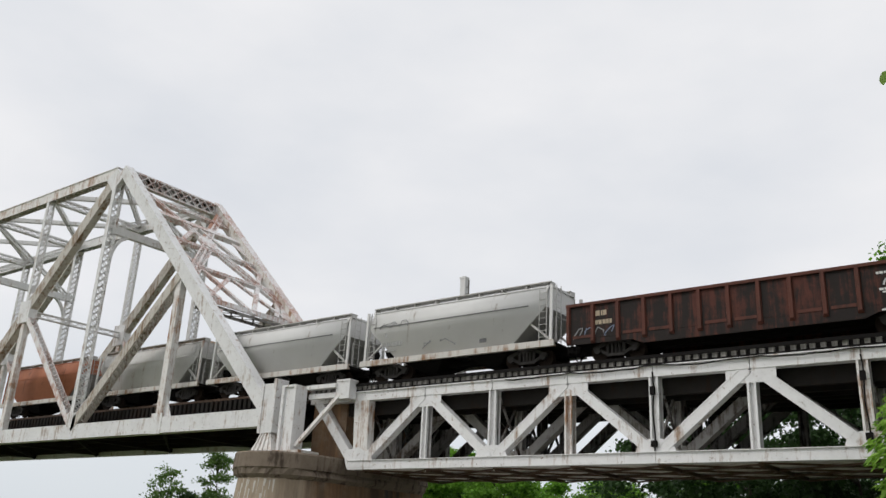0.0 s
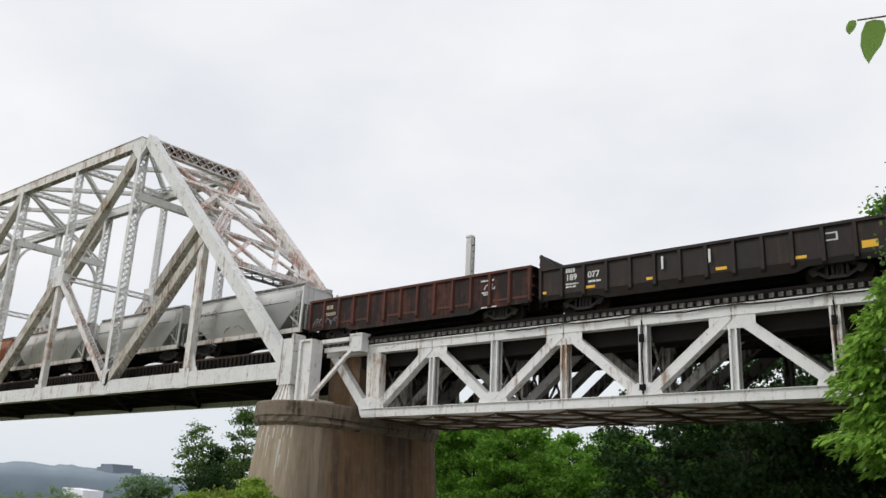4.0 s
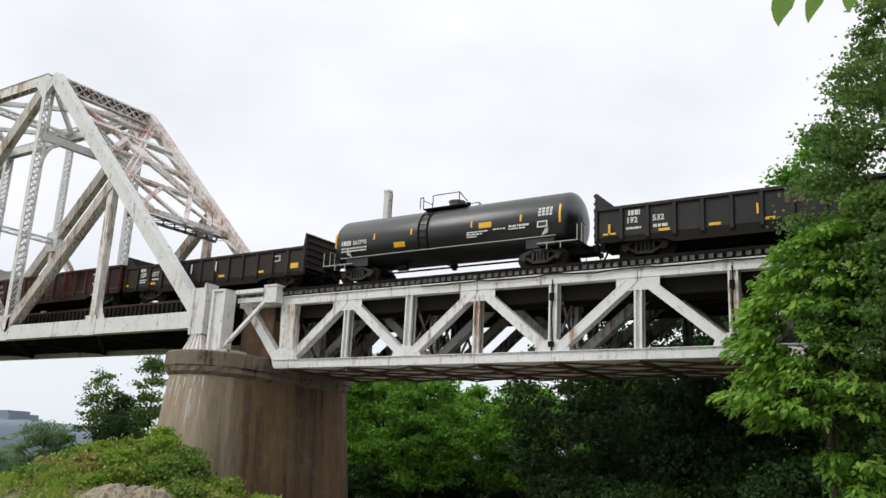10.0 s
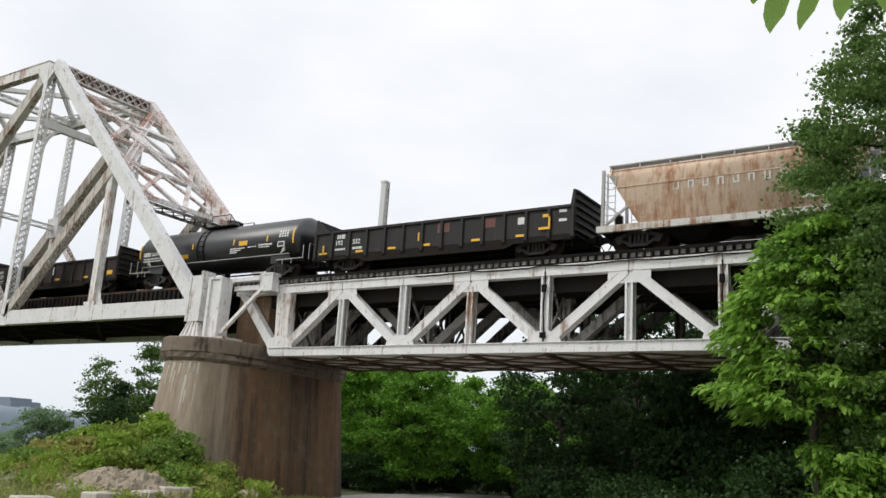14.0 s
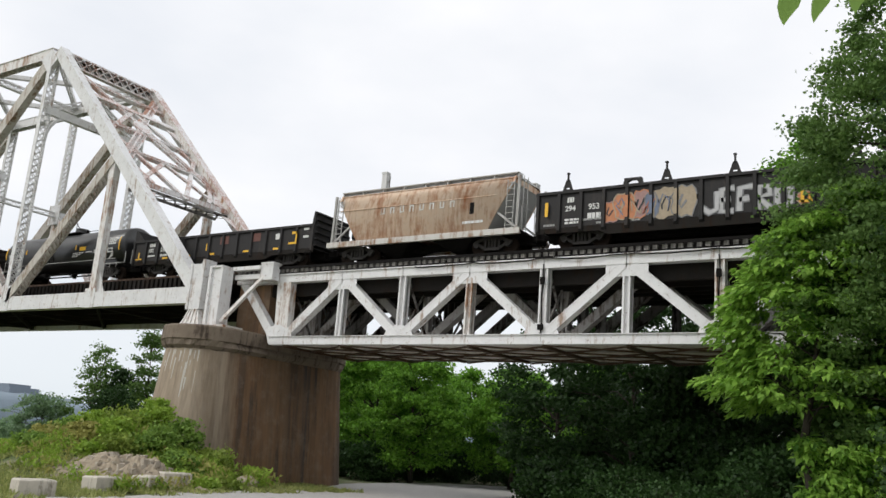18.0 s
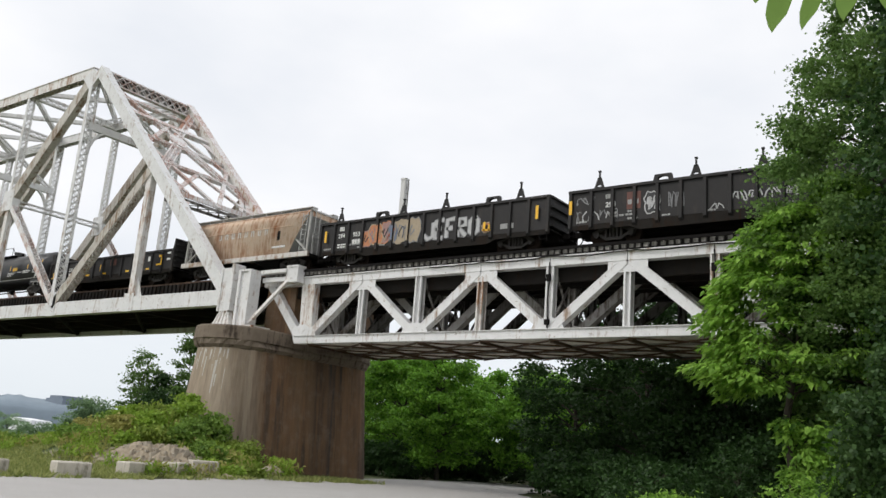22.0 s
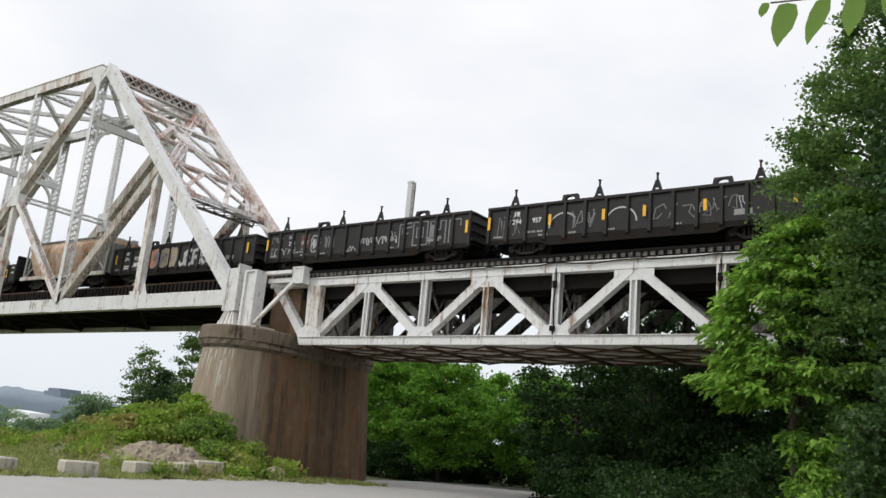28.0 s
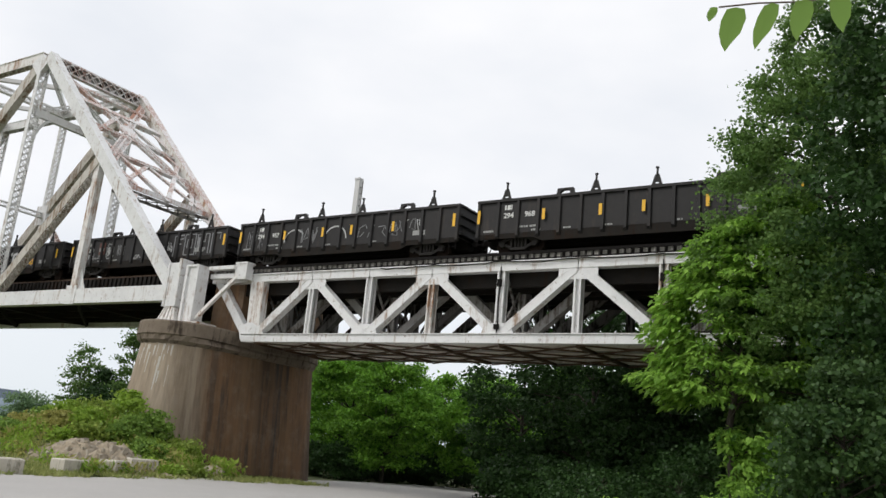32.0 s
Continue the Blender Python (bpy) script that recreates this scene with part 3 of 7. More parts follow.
def deck_span():
    root = thing("deck_truss_span", (0, 3.4, Z_BOT), "white-painted steel deck-truss span, its four trusses painted darker inwards for shade", "truss bridge")
    zb, zt = Z_BOT + 0.22, Z_TOP - 0.22
    n_end = 11
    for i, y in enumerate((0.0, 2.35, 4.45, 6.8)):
        # each truss further in takes a darker paint, standing in for shade
        mt = (M_WHITE, M_SHADED, M_GREYST, M_GREYST)[i]
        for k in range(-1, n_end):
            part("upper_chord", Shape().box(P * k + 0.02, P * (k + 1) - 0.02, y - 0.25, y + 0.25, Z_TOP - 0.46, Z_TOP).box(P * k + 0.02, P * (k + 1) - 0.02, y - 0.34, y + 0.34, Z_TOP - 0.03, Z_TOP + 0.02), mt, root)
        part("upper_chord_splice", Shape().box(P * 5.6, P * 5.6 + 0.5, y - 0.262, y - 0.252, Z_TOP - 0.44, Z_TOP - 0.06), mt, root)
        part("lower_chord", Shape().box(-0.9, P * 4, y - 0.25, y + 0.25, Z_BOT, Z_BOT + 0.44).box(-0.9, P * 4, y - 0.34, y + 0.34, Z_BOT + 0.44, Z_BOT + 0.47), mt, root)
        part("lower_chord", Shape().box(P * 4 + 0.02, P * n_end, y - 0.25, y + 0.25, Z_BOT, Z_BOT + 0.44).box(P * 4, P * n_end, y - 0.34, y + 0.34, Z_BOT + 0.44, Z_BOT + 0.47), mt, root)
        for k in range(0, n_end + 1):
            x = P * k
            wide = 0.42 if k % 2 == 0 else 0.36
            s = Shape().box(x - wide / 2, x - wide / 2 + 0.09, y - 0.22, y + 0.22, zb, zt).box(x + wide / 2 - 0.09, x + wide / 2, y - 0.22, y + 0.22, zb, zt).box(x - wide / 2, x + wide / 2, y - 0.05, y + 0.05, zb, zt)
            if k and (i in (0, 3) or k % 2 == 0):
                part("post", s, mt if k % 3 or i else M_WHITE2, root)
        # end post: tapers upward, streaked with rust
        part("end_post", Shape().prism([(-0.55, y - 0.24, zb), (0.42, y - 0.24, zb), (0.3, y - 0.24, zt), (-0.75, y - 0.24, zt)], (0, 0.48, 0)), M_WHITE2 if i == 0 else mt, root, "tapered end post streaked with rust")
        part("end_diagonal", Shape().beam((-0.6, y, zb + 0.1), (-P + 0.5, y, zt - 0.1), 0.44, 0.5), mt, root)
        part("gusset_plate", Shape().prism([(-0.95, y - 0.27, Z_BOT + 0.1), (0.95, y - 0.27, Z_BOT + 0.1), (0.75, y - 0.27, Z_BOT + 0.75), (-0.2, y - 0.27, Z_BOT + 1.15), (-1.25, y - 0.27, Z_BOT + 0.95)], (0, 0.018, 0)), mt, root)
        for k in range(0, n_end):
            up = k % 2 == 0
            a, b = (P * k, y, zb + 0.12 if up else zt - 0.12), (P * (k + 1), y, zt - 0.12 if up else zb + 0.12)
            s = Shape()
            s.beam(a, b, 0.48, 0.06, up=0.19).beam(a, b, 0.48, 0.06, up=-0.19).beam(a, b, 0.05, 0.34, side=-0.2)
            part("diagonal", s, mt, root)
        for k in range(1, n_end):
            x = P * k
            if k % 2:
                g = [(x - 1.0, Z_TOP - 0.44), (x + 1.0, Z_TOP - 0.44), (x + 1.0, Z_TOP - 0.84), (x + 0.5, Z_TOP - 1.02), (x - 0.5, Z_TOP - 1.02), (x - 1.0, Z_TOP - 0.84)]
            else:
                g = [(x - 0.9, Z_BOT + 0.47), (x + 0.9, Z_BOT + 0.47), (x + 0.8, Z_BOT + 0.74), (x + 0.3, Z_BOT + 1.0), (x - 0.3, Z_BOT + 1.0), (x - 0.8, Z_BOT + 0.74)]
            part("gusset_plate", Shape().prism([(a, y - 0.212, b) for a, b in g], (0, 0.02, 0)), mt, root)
    # cross frames, laterals and the plated deck between the chords
    ys = (0.0, 2.35, 4.45, 6.8)
    for k in range(0, n_end + 1):
        x = P * k
        for a, b in zip(ys, ys[1:]):
            if k % 2 == 0:
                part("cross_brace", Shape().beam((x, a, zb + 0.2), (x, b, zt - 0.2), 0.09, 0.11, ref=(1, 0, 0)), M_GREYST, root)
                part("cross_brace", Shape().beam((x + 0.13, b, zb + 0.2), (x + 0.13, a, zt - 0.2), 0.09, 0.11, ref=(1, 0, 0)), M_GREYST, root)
        part("bottom_strut", Shape().box(x - 0.09, x + 0.09, 0.26, 6.54, Z_BOT - 0.13, Z_BOT + 0.015), M_RAIL, root)
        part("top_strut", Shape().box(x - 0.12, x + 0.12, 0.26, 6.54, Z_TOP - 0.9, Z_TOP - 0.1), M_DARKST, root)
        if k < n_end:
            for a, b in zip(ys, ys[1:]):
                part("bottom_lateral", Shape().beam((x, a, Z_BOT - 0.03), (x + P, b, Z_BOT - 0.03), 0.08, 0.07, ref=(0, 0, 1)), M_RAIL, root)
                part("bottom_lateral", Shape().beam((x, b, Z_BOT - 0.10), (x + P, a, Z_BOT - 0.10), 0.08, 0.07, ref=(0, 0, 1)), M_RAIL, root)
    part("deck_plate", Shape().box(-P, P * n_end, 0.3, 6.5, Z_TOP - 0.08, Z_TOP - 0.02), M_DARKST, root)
    # dark stringers added to hold the shade under the deck
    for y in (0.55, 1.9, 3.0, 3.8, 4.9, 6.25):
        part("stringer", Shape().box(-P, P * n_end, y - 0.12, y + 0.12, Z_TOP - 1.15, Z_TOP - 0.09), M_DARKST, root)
    for i in range(13):
        y = 0.5 + 0.485 * i
        x = -0.5
        while x < P * n_end:
            part("floor_board", Shape().box(x, min(x + 2 * P, P * n_end) - 0.02, y - 0.235, y + 0.235, Z_BOT + 0.02 + 0.012 * (i % 2), Z_BOT + 0.08), M_UNDER, root)
            x += 2 * P
    # cable slung along the upper chord, with its boxes on two posts
    cable = thing("slung_cable", (22, -0.38, Z_TOP), "loose black cable slung along the chord with small boxes", "cable")
    rnd = random.Random(8)
    pts = []
    x = 9.0
    while x < 44:
        pts.append((x, -0.37, Z_TOP + 0.02 - 0.10 * abs(math.sin(x * math.pi / P)) - 0.06 * rnd.random()))
        x += 0.5
    s = Shape()
    for a, b in zip(pts, pts[1:]):
        s.tube(a, b, 0.028, n=6, caps=False)
    part("cable_run", s, M_DARKIRON, cable, kind="stuff")
    for x in (4 * P, 6 * P):
        part("cable_drop", Shape().sweep([(x + 0.03 * math.sin(3 * z), -0.27, z) for z in [Z_BOT + 0.5 + 0.3 * i for i in range(12)]], 0.05, 0.05, (0, 1, 0)), M_DARKIRON, cable)
        part("cable_box", Shape().box(x - 0.1, x + 0.1, -0.40, -0.25, 10.65, 11.0), M_DARKIRON, cable)
        part("cable_box", Shape().box(x - 0.12, x + 0.12, -0.40, -0.25, 8.5, 8.75), M_DARKIRON, cable)
    return root


def stadium(hx, y0, y1, cx, n=14):
    r = hx
    pts = [(cx + r * math.cos(a), y0 + r + r * math.sin(a)) for a in [math.pi + math.pi * i / n for i in range(n + 1)]]
    return pts + [(cx + r * math.cos(a), y1 - r + r * math.sin(a)) for a in [math.pi * i / n for i in range(n + 1)]]


def lofted(rings):
    s = Shape()
    n = len(rings[0][0])
    for ring, z in rings:
        s.v += [(x, y, z) for x, y in ring]
    for j in range(len(rings) - 1):
        s.f += [(j * n + i, j * n + (i + 1) % n, (j + 1) * n + (i + 1) % n, (j + 1) * n + i) for i in range(n)]
    k = (len(rings) - 1) * n
    s.f += [tuple(range(k, k + n)), tuple(range(n - 1, -1, -1))]
    return s


def pier():
    cx = -4.1
    root = thing("river_pier", (cx, 2.9, 0), "tall round-nosed concrete bridge pier, brown-stained, with a chipped cap", "bridge pier")
    shaft = []
    for i in range(9):
        k = i / 8
        shaft.append((stadium(2.95 - 0.65 * k, -5.0 + 0.95 * k, 9.6 - 0.75 * k, cx), -0.4 + 7.9 * k))
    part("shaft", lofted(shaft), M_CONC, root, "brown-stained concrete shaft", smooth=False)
    cap = [(stadium(2.3, -4.05, 8.85, cx, 44), 7.1), (stadium(2.5, -4.25, 9.05, cx, 44), 7.32), (stadium(2.52, -4.27, 9.07, cx, 44), 7.6), (stadium(2.62, -4.37, 9.17, cx, 44), 7.66), (stadium(2.62, -4.37, 9.17, cx, 44), 8.36), (stadium(2.55, -4.3, 9.1, cx, 44), 8.45)]
    cap = [([(x + amt * noise.noise((x * 2.2, y * 2.2, z * 3)) * math.copysign(1, x - cx), y - amt * abs(noise.noise((x * 2.7, y * 2.7, z * 4)))) for x, y in ring], z) for (ring, z), amt in zip(cap, (0.05, 0.22, 0.20, 0.08, 0.03, 0.05))]
    part("cap", lofted(cap), M_CAP, root, "chipped concrete cap ring")
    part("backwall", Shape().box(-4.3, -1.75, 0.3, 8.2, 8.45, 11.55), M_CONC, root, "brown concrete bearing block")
    rnd = random.Random(5)
    for i in range(30):
        a = math.pi + math.pi * (0.12 + 0.6 * rnd.random())
        z1 = 7.1 - 0.1 * rnd.random() - (1.6 * rnd.random() if i % 2 else 0)
        z0 = z1 - 0.3 - 1.3 * rnd.random() ** 2
        w = 0.007 + 0.022 * rnd.random()
        s = Shape()
        q = []
        for z in (z1, z0):
            k = (z + 0.4) / 7.9
            r = 2.95 - 0.65 * k + 0.012
            yc = -5.0 + 0.95 * k + r
            ww = w if z == z1 else w * 0.4
            q.append([(cx + r * math.cos(a - ww), yc + r * math.sin(a - ww), z), (cx + r * math.cos(a + ww), yc + r * math.sin(a + ww), z)])
        c = [q[1][0], q[1][1], q[0][1], q[0][0]]
        s.prism(c, (0.03 * -math.cos(a), 0.03 * -math.sin(a), 0))
        part("lime_streak", s, M_LIME, root, "white lime streak")
    for y in (Y_N, Y_F):
        base = thing("bridge_bearing", (-4.9, y, 8.45), "white-painted cast bearing shoes and end plates on the pier cap", "bearing", group="bearings")
        part("base_plate", Shape().box(-6.9, -2.7, y - 0.75, y + 0.75, 8.45, 8.72), M_SILL, base)
        part("shoe", Shape().hexa([(-6.75, y - 0.6, 8.72), (-5.0, y - 0.6, 8.72), (-5.0, y + 0.6, 8.72), (-6.75, y + 0.6, 8.72), (-6.2, y - 0.35, 9.75), (-5.45, y - 0.35, 9.75), (-5.45, y + 0.35, 9.75), (-6.2, y + 0.35, 9.75)]), M_WHITE2, base, "tapered ribbed shoe")
        for dx in (-6.5, -6.1, -5.7, -5.3):
            part("shoe_rib", Shape().beam((dx, y - 0.62, 8.72), (-5.85 + (dx + 5.9) * 0.55, y - 0.37, 9.75), 0.05, 0.12, ref=(1, 0, 0)), M_WHITE2, base)
        part("end_plate", Shape().box(-6.45, -5.35, y - 0.4, y + 0.4, 9.75, 12.5).box(-6.5, -6.32, y - 0.46, y + 0.46, 9.75, 12.5).box(-5.5, -5.3, y - 0.46, y + 0.46, 9.75, 12.75), M_WHITE, base)
        part("end_column", Shape().box(-4.8, -3.75, y - 0.28, y + 0.4, 8.72, 12.2).box(-4.85, -4.66, y - 0.42, y + 0.45, 8.72, 12.3).box(-3.9, -3.72, y - 0.42, y + 0.45, 8.72, 12.3).box(-4.78, -3.8, y - 0.4, y + 0.4, 12.2, 12.32), M_WHITE, base, "panelled white end column with rust spots")
        sg = 1 if y == Y_N else -1
        part("link_strut", Shape().box(-3.72, -1.5, y + sg * 0.55 - 0.2, y + sg * 0.55 + 0.2, 12.12, 12.34), M_WHITE, base)
        part("link_strut", Shape().box(-3.72, -0.7, y + sg * 0.75 - 0.15, y + sg * 0.75 + 0.15, 11.62, 11.9), M_WHITE, base)
        yb = y + 0.5 if sg > 0 else y - 1.05
        part("bracket_box", Shape().box(-1.5, -0.6, yb, yb + 0.6, 11.5, 12.5).box(-1.55, -0.55, yb - 0.05, yb + 0.65, 12.44, 12.54).box(-1.54, -1.44, yb - 0.03, yb, 11.5, 12.44).box(-0.66, -0.56, yb - 0.03, yb, 11.5, 12.44), M_WHITE, base, "white bracket box")
        part("brace_rod", Shape().beam((-1.3, y + 0.6 * sg, 11.75), (-3.7, y - 0.1 * sg, 9.0), 0.2, 0.2), M_WHITE2, base)
    return root


# ---- track
def track():
    root = thing("railway_track", (0, Y_TRACK, Z_TOP), "open-deck railway track on creosoted ties", "railway track", kind="structure")
    tie = Shape().box(-0.1, 0.1, -1.5, 1.5, 0.03, 0.33).mesh("tie")
    tie.materials.append(M_TIE)
    rnd = random.Random(3)
    n = 0
    x = -4.0
    while x < P * 11:
        ob = part("tie", tie, None, root)
        ob.location = (x + rnd.uniform(-0.02, 0.02), rnd.uniform(-0.06, 0.06), 0.0)
        ob.rotation_euler = (0, 0, rnd.uniform(-0.012, 0.012))
        x += 0.385
        n += 1
    far, inner = Shape(), Shape()
    x = -4.0
    while x < P * 11:
        far.box(x - 0.12, x + 0.12, Y_TRACK2 - 1.35, Y_TRACK2 + 1.35, Z_TOP + 0.02, Z_TOP + 0.3)
        x += 0.41
    x = -86
    while x < -4.2:
        for y in (Y_TRACK, Y_TRACK2):
            inner.box(x - 0.12, x + 0.12, y - 1.35, y + 1.35, T_BOT + 1.41, Z_TOP + 0.3)
        x += 0.45
    # ties in the span get the near-black colour as the cars' shade
    part("ties_in_span", inner, M_DARKST, root, "timber ties painted near-black for the shade under the cars", kind="stuff")
    part("ties_beyond", far, M_TIE, root, "dark timber ties", kind="stuff")
    for yt in (Y_TRACK, Y_TRACK2):
        for sg in (-1, 1):
            y = yt + sg * 0.7535
            s = Shape().box(-86, P * 11, y - 0.035, y + 0.035, Z_RAIL - 0.05, Z_RAIL).box(-86, P * 11, y - 0.01, y + 0.01, Z_RAIL - 0.16, Z_RAIL - 0.05).box(-86, P * 11, y - 0.07, y + 0.07, Z_RAIL - 0.21, Z_RAIL - 0.16)
            part("rail", s, M_RAIL, root)
    part("guard_timber", Shape().box(-4.1, P * 11, Y_TRACK - 1.32, Y_TRACK - 1.14, Z_TOP + 0.335, Z_TOP + 0.44), M_DARKIRON, root)
    # strips added for the dark band, shadow line and gaps around the tie ends
    part("dark_band_strip", Shape().box(-4.1, P * 11, Y_TRACK - 1.66, Y_TRACK - 1.58, Z_TOP + 0.30, Z_TOP + 0.44), M_DARKIRON, root, "black strip added for the dark band over the tie ends")
    part("shadow_line_strip", Shape().box(-4.1, P * 11, Y_TRACK - 1.59, Y_TRACK - 1.51, Z_TOP + 0.025, Z_TOP + 0.10), M_DARKIRON, root)
    part("gap_shade_strip", Shape().box(-4.1, P * 11, Y_TRACK - 1.36, Y_TRACK - 1.31, Z_TOP + 0.03, Z_TOP + 0.30), M_DARKIRON, root)
    return root


# ---- rolling stock: each car stands at x = 0 at its body's leading end, y = 0 on the track's middle, z = 0 on the rail
WHEELS = []


def bogie(car, x):
    b = Shape().box(x - 0.25, x + 0.25, -0.95, 0.95, 0.42, 0.72)
    bg = part("bogie", b, M_BOGIE, car, "dark cast-iron bogie")
    for sg in (-1, 1):
        y = sg * 1.02
        s = Shape()
        s.beam((x - 1.1, y, 0.52), (x - 0.45, y, 0.78), 0.14, 0.16).beam((x + 1.1, y, 0.52), (x + 0.45, y, 0.78), 0.14, 0.16)
        s.beam((x - 0.5, y, 0.8), (x + 0.5, y, 0.8), 0.14, 0.14)
        s.beam((x - 0.85, y, 0.5), (x - 0.4, y, 0.24), 0.12, 0.13).beam((x + 0.85, y, 0.5), (x + 0.4, y, 0.24), 0.12, 0.13).beam((x - 0.42, y, 0.22), (x + 0.42, y, 0.22), 0.14, 0.13)
        s.box(x - 0.46, x - 0.34, y - 0.07, y + 0.07, 0.25, 0.8).box(x + 0.34, x + 0.46, y - 0.07, y + 0.07, 0.25, 0.8)
        for dx in (-0.18, 0.0, 0.18):
            s.tube((x + dx, y, 0.28), (x + dx, y, 0.72), 0.075, n=8)
        for dx in (-0.89, 0.89):
            s.tube((x + dx, y - 0.1, 0.45), (x + dx, y + 0.1, 0.45), 0.16, n=10)
        part("side_frame", s, M_BOGIE, bg)
    for dx in (-0.89, 0.89):
        s = Shape().tube((0, -0.95, 0), (0, 0.95, 0), 0.08, n=8)
        for sg in (-1, 1):
            s.tube((0, sg * 0.70, 0), (0, sg * 0.82, 0), 0.43, n=20)
            s.tube((0, sg * 0.66, 0), (0, sg * 0.70, 0), 0.46, n=20)
            s.box(-0.3, 0.3, sg * 0.825 - 0.005, sg * 0.825 + 0.005, -0.04, 0.04)
        me = s.mesh("wheelset")
        me.materials.append(M_WHEEL)
        ob = part("wheelset", me, None, bg)
        ob.location = (x + dx, 0, 0.43)
        WHEELS.append(ob)


def coupler(car, x, sg):
    s = Shape().box(min(x, x + sg * 0.5), max(x, x + sg * 0.5), -0.12, 0.12, 0.72, 0.98)
    s.box(min(x + sg * 0.4, x + sg * 0.66), max(x + sg * 0.4, x + sg * 0.66), -0.2, 0.16, 0.68, 1.02)
    part("coupler", s, M_DARKIRON, car)
    hose = Shape()
    pts = [(x + sg * (0.1 + 0.5 * k), 0.3 - 0.1 * k, 0.7 - 0.38 * math.sin(math.pi * k)) for k in [i / 6 for i in range(7)]]
    for a, b in zip(pts, pts[1:]):
        hose.tube(a, b, 0.03, n=6)
    part("brake_hose", hose, M_DARKIRON, car)


def ladder(car, p, q, width, along, n, mat, name="ladder"):
    """A ladder from foot p to head q, its rungs along the given way."""
    s = Shape()
    a = Vector(along).normalized() * width / 2
    p, q = Vector(p), Vector(q)
    for sg in (-1, 1):
        s.tube(p + a * sg, q + a * sg, 0.022, n=6)
    for i in range(n):
        c = p.lerp(q, (i + 0.5) / n)
        s.tube(c - a, c + a, 0.018, n=6)
    part(name, s, mat, car)


def lettering(car, text, x, y, z, size, mat, label=""):
    cu = bpy.data.curves.new("lettering", "FONT")
    cu.body, cu.size, cu.extrude, cu.offset = text, size, 0.003, 0.008
    tmp = bpy.data.objects.new("lettering_source", cu)
    scene.collection.objects.link(tmp)
    bpy.context.view_layer.update()
    me = bpy.data.meshes.new_from_object(tmp.evaluated_get(bpy.context.evaluated_depsgraph_get()))
    bpy.data.objects.remove(tmp)
    me.transform(pose(x, y, z, 90, 0, 0))
    me.materials.clear()
    me.materials.append(mat)
    part("lettering", me, None, car, label)


def bars(car, rows, y, mat, name="stencil_line"):
    """Small unreadable lines of stencil: x0, x1, z, height."""
    s = Shape()
    rnd = random.Random(len(rows))
    for x0, x1, z, h in rows:
        x = x0
        while x < x1 - 0.02:
            w = rnd.uniform(0.06, 0.22)
            s.box(x, min(x + w, x1), y - 0.006, y, z, z + h)
            x += w + rnd.uniform(0.02, 0.06)
    part(name, s, mat, car, kind="stuff")


def patch(car, name, x0, x1, z0, z1, y, mat, label=""):
    part(name, Shape().box(x0, x1, y - 0.012, y, z0, z1), mat, car, label)


def stroke(s, pts, w, y):
    s.sweep([(a, y, b) for a, b in pts], 0.008, w, (0, 1, 0))


def graffiti(car, x0, x1, z0, z1, y, colours, n, seed, width=0.07, fill=False):
    rnd = random.Random(seed)
    for i in range(n):
        s = Shape()
        cx = x0 + (x1 - x0) * (i + 0.5) / n
        w = (x1 - x0) / n
        if fill:
            # a fat letter: a few broad strokes, edged with a thin line of another colour
            zm, hh = (z0 + z1) / 2, (z1 - z0) / 2
            xl, xr = cx - w * 0.32, cx + w * 0.32
            kinds = [[(xl, z0), (xl, z1), (xr, zm + hh * 0.5), (xl, zm), (xr, z0)], [(xr, z1), (xl, z1), (xl, z0), (xr, z0)], [(xl, z0), (xl, z1), (xr, z0), (xr, z1)], [(xl, z1), (xl, z0), (xr, z0), (xr, z1), (xl, z1)], [(xl, z0), (xl, z1), (xr, z1), (xl, zm), (xr, zm)]]
            line = [(u + rnd.uniform(-0.1, 0.1), v + rnd.uniform(-0.08, 0.08)) for u, v in rnd.choice(kinds)]
            stroke(s, line, w * 0.36, y - 0.002)
            o = Shape()
            stroke(o, [(u + w * 0.17, v + 0.03) for u, v in line], 0.035, y - 0.009)
            part("spray_outline", o, M_GRAF[colours[(i + 1) % len(colours)]], car, "sprayed outline", kind="stuff")
        else:
            a0 = rnd.uniform(0, 6.28)
            pts = [(cx + w * 0.45 * math.cos(a0 + k * rnd.uniform(0.5, 0.9)), (z0 + z1) / 2 + (z1 - z0) * 0.48 * math.sin(a0 * 1.7 + k * rnd.uniform(0.7, 1.3))) for k in range(7)]
            stroke(s, pts, width, y - 0.004)
        part("spray_tag", s, M_GRAF[colours[i % len(colours)]], car, "sprayed graffiti stroke", kind="stuff")


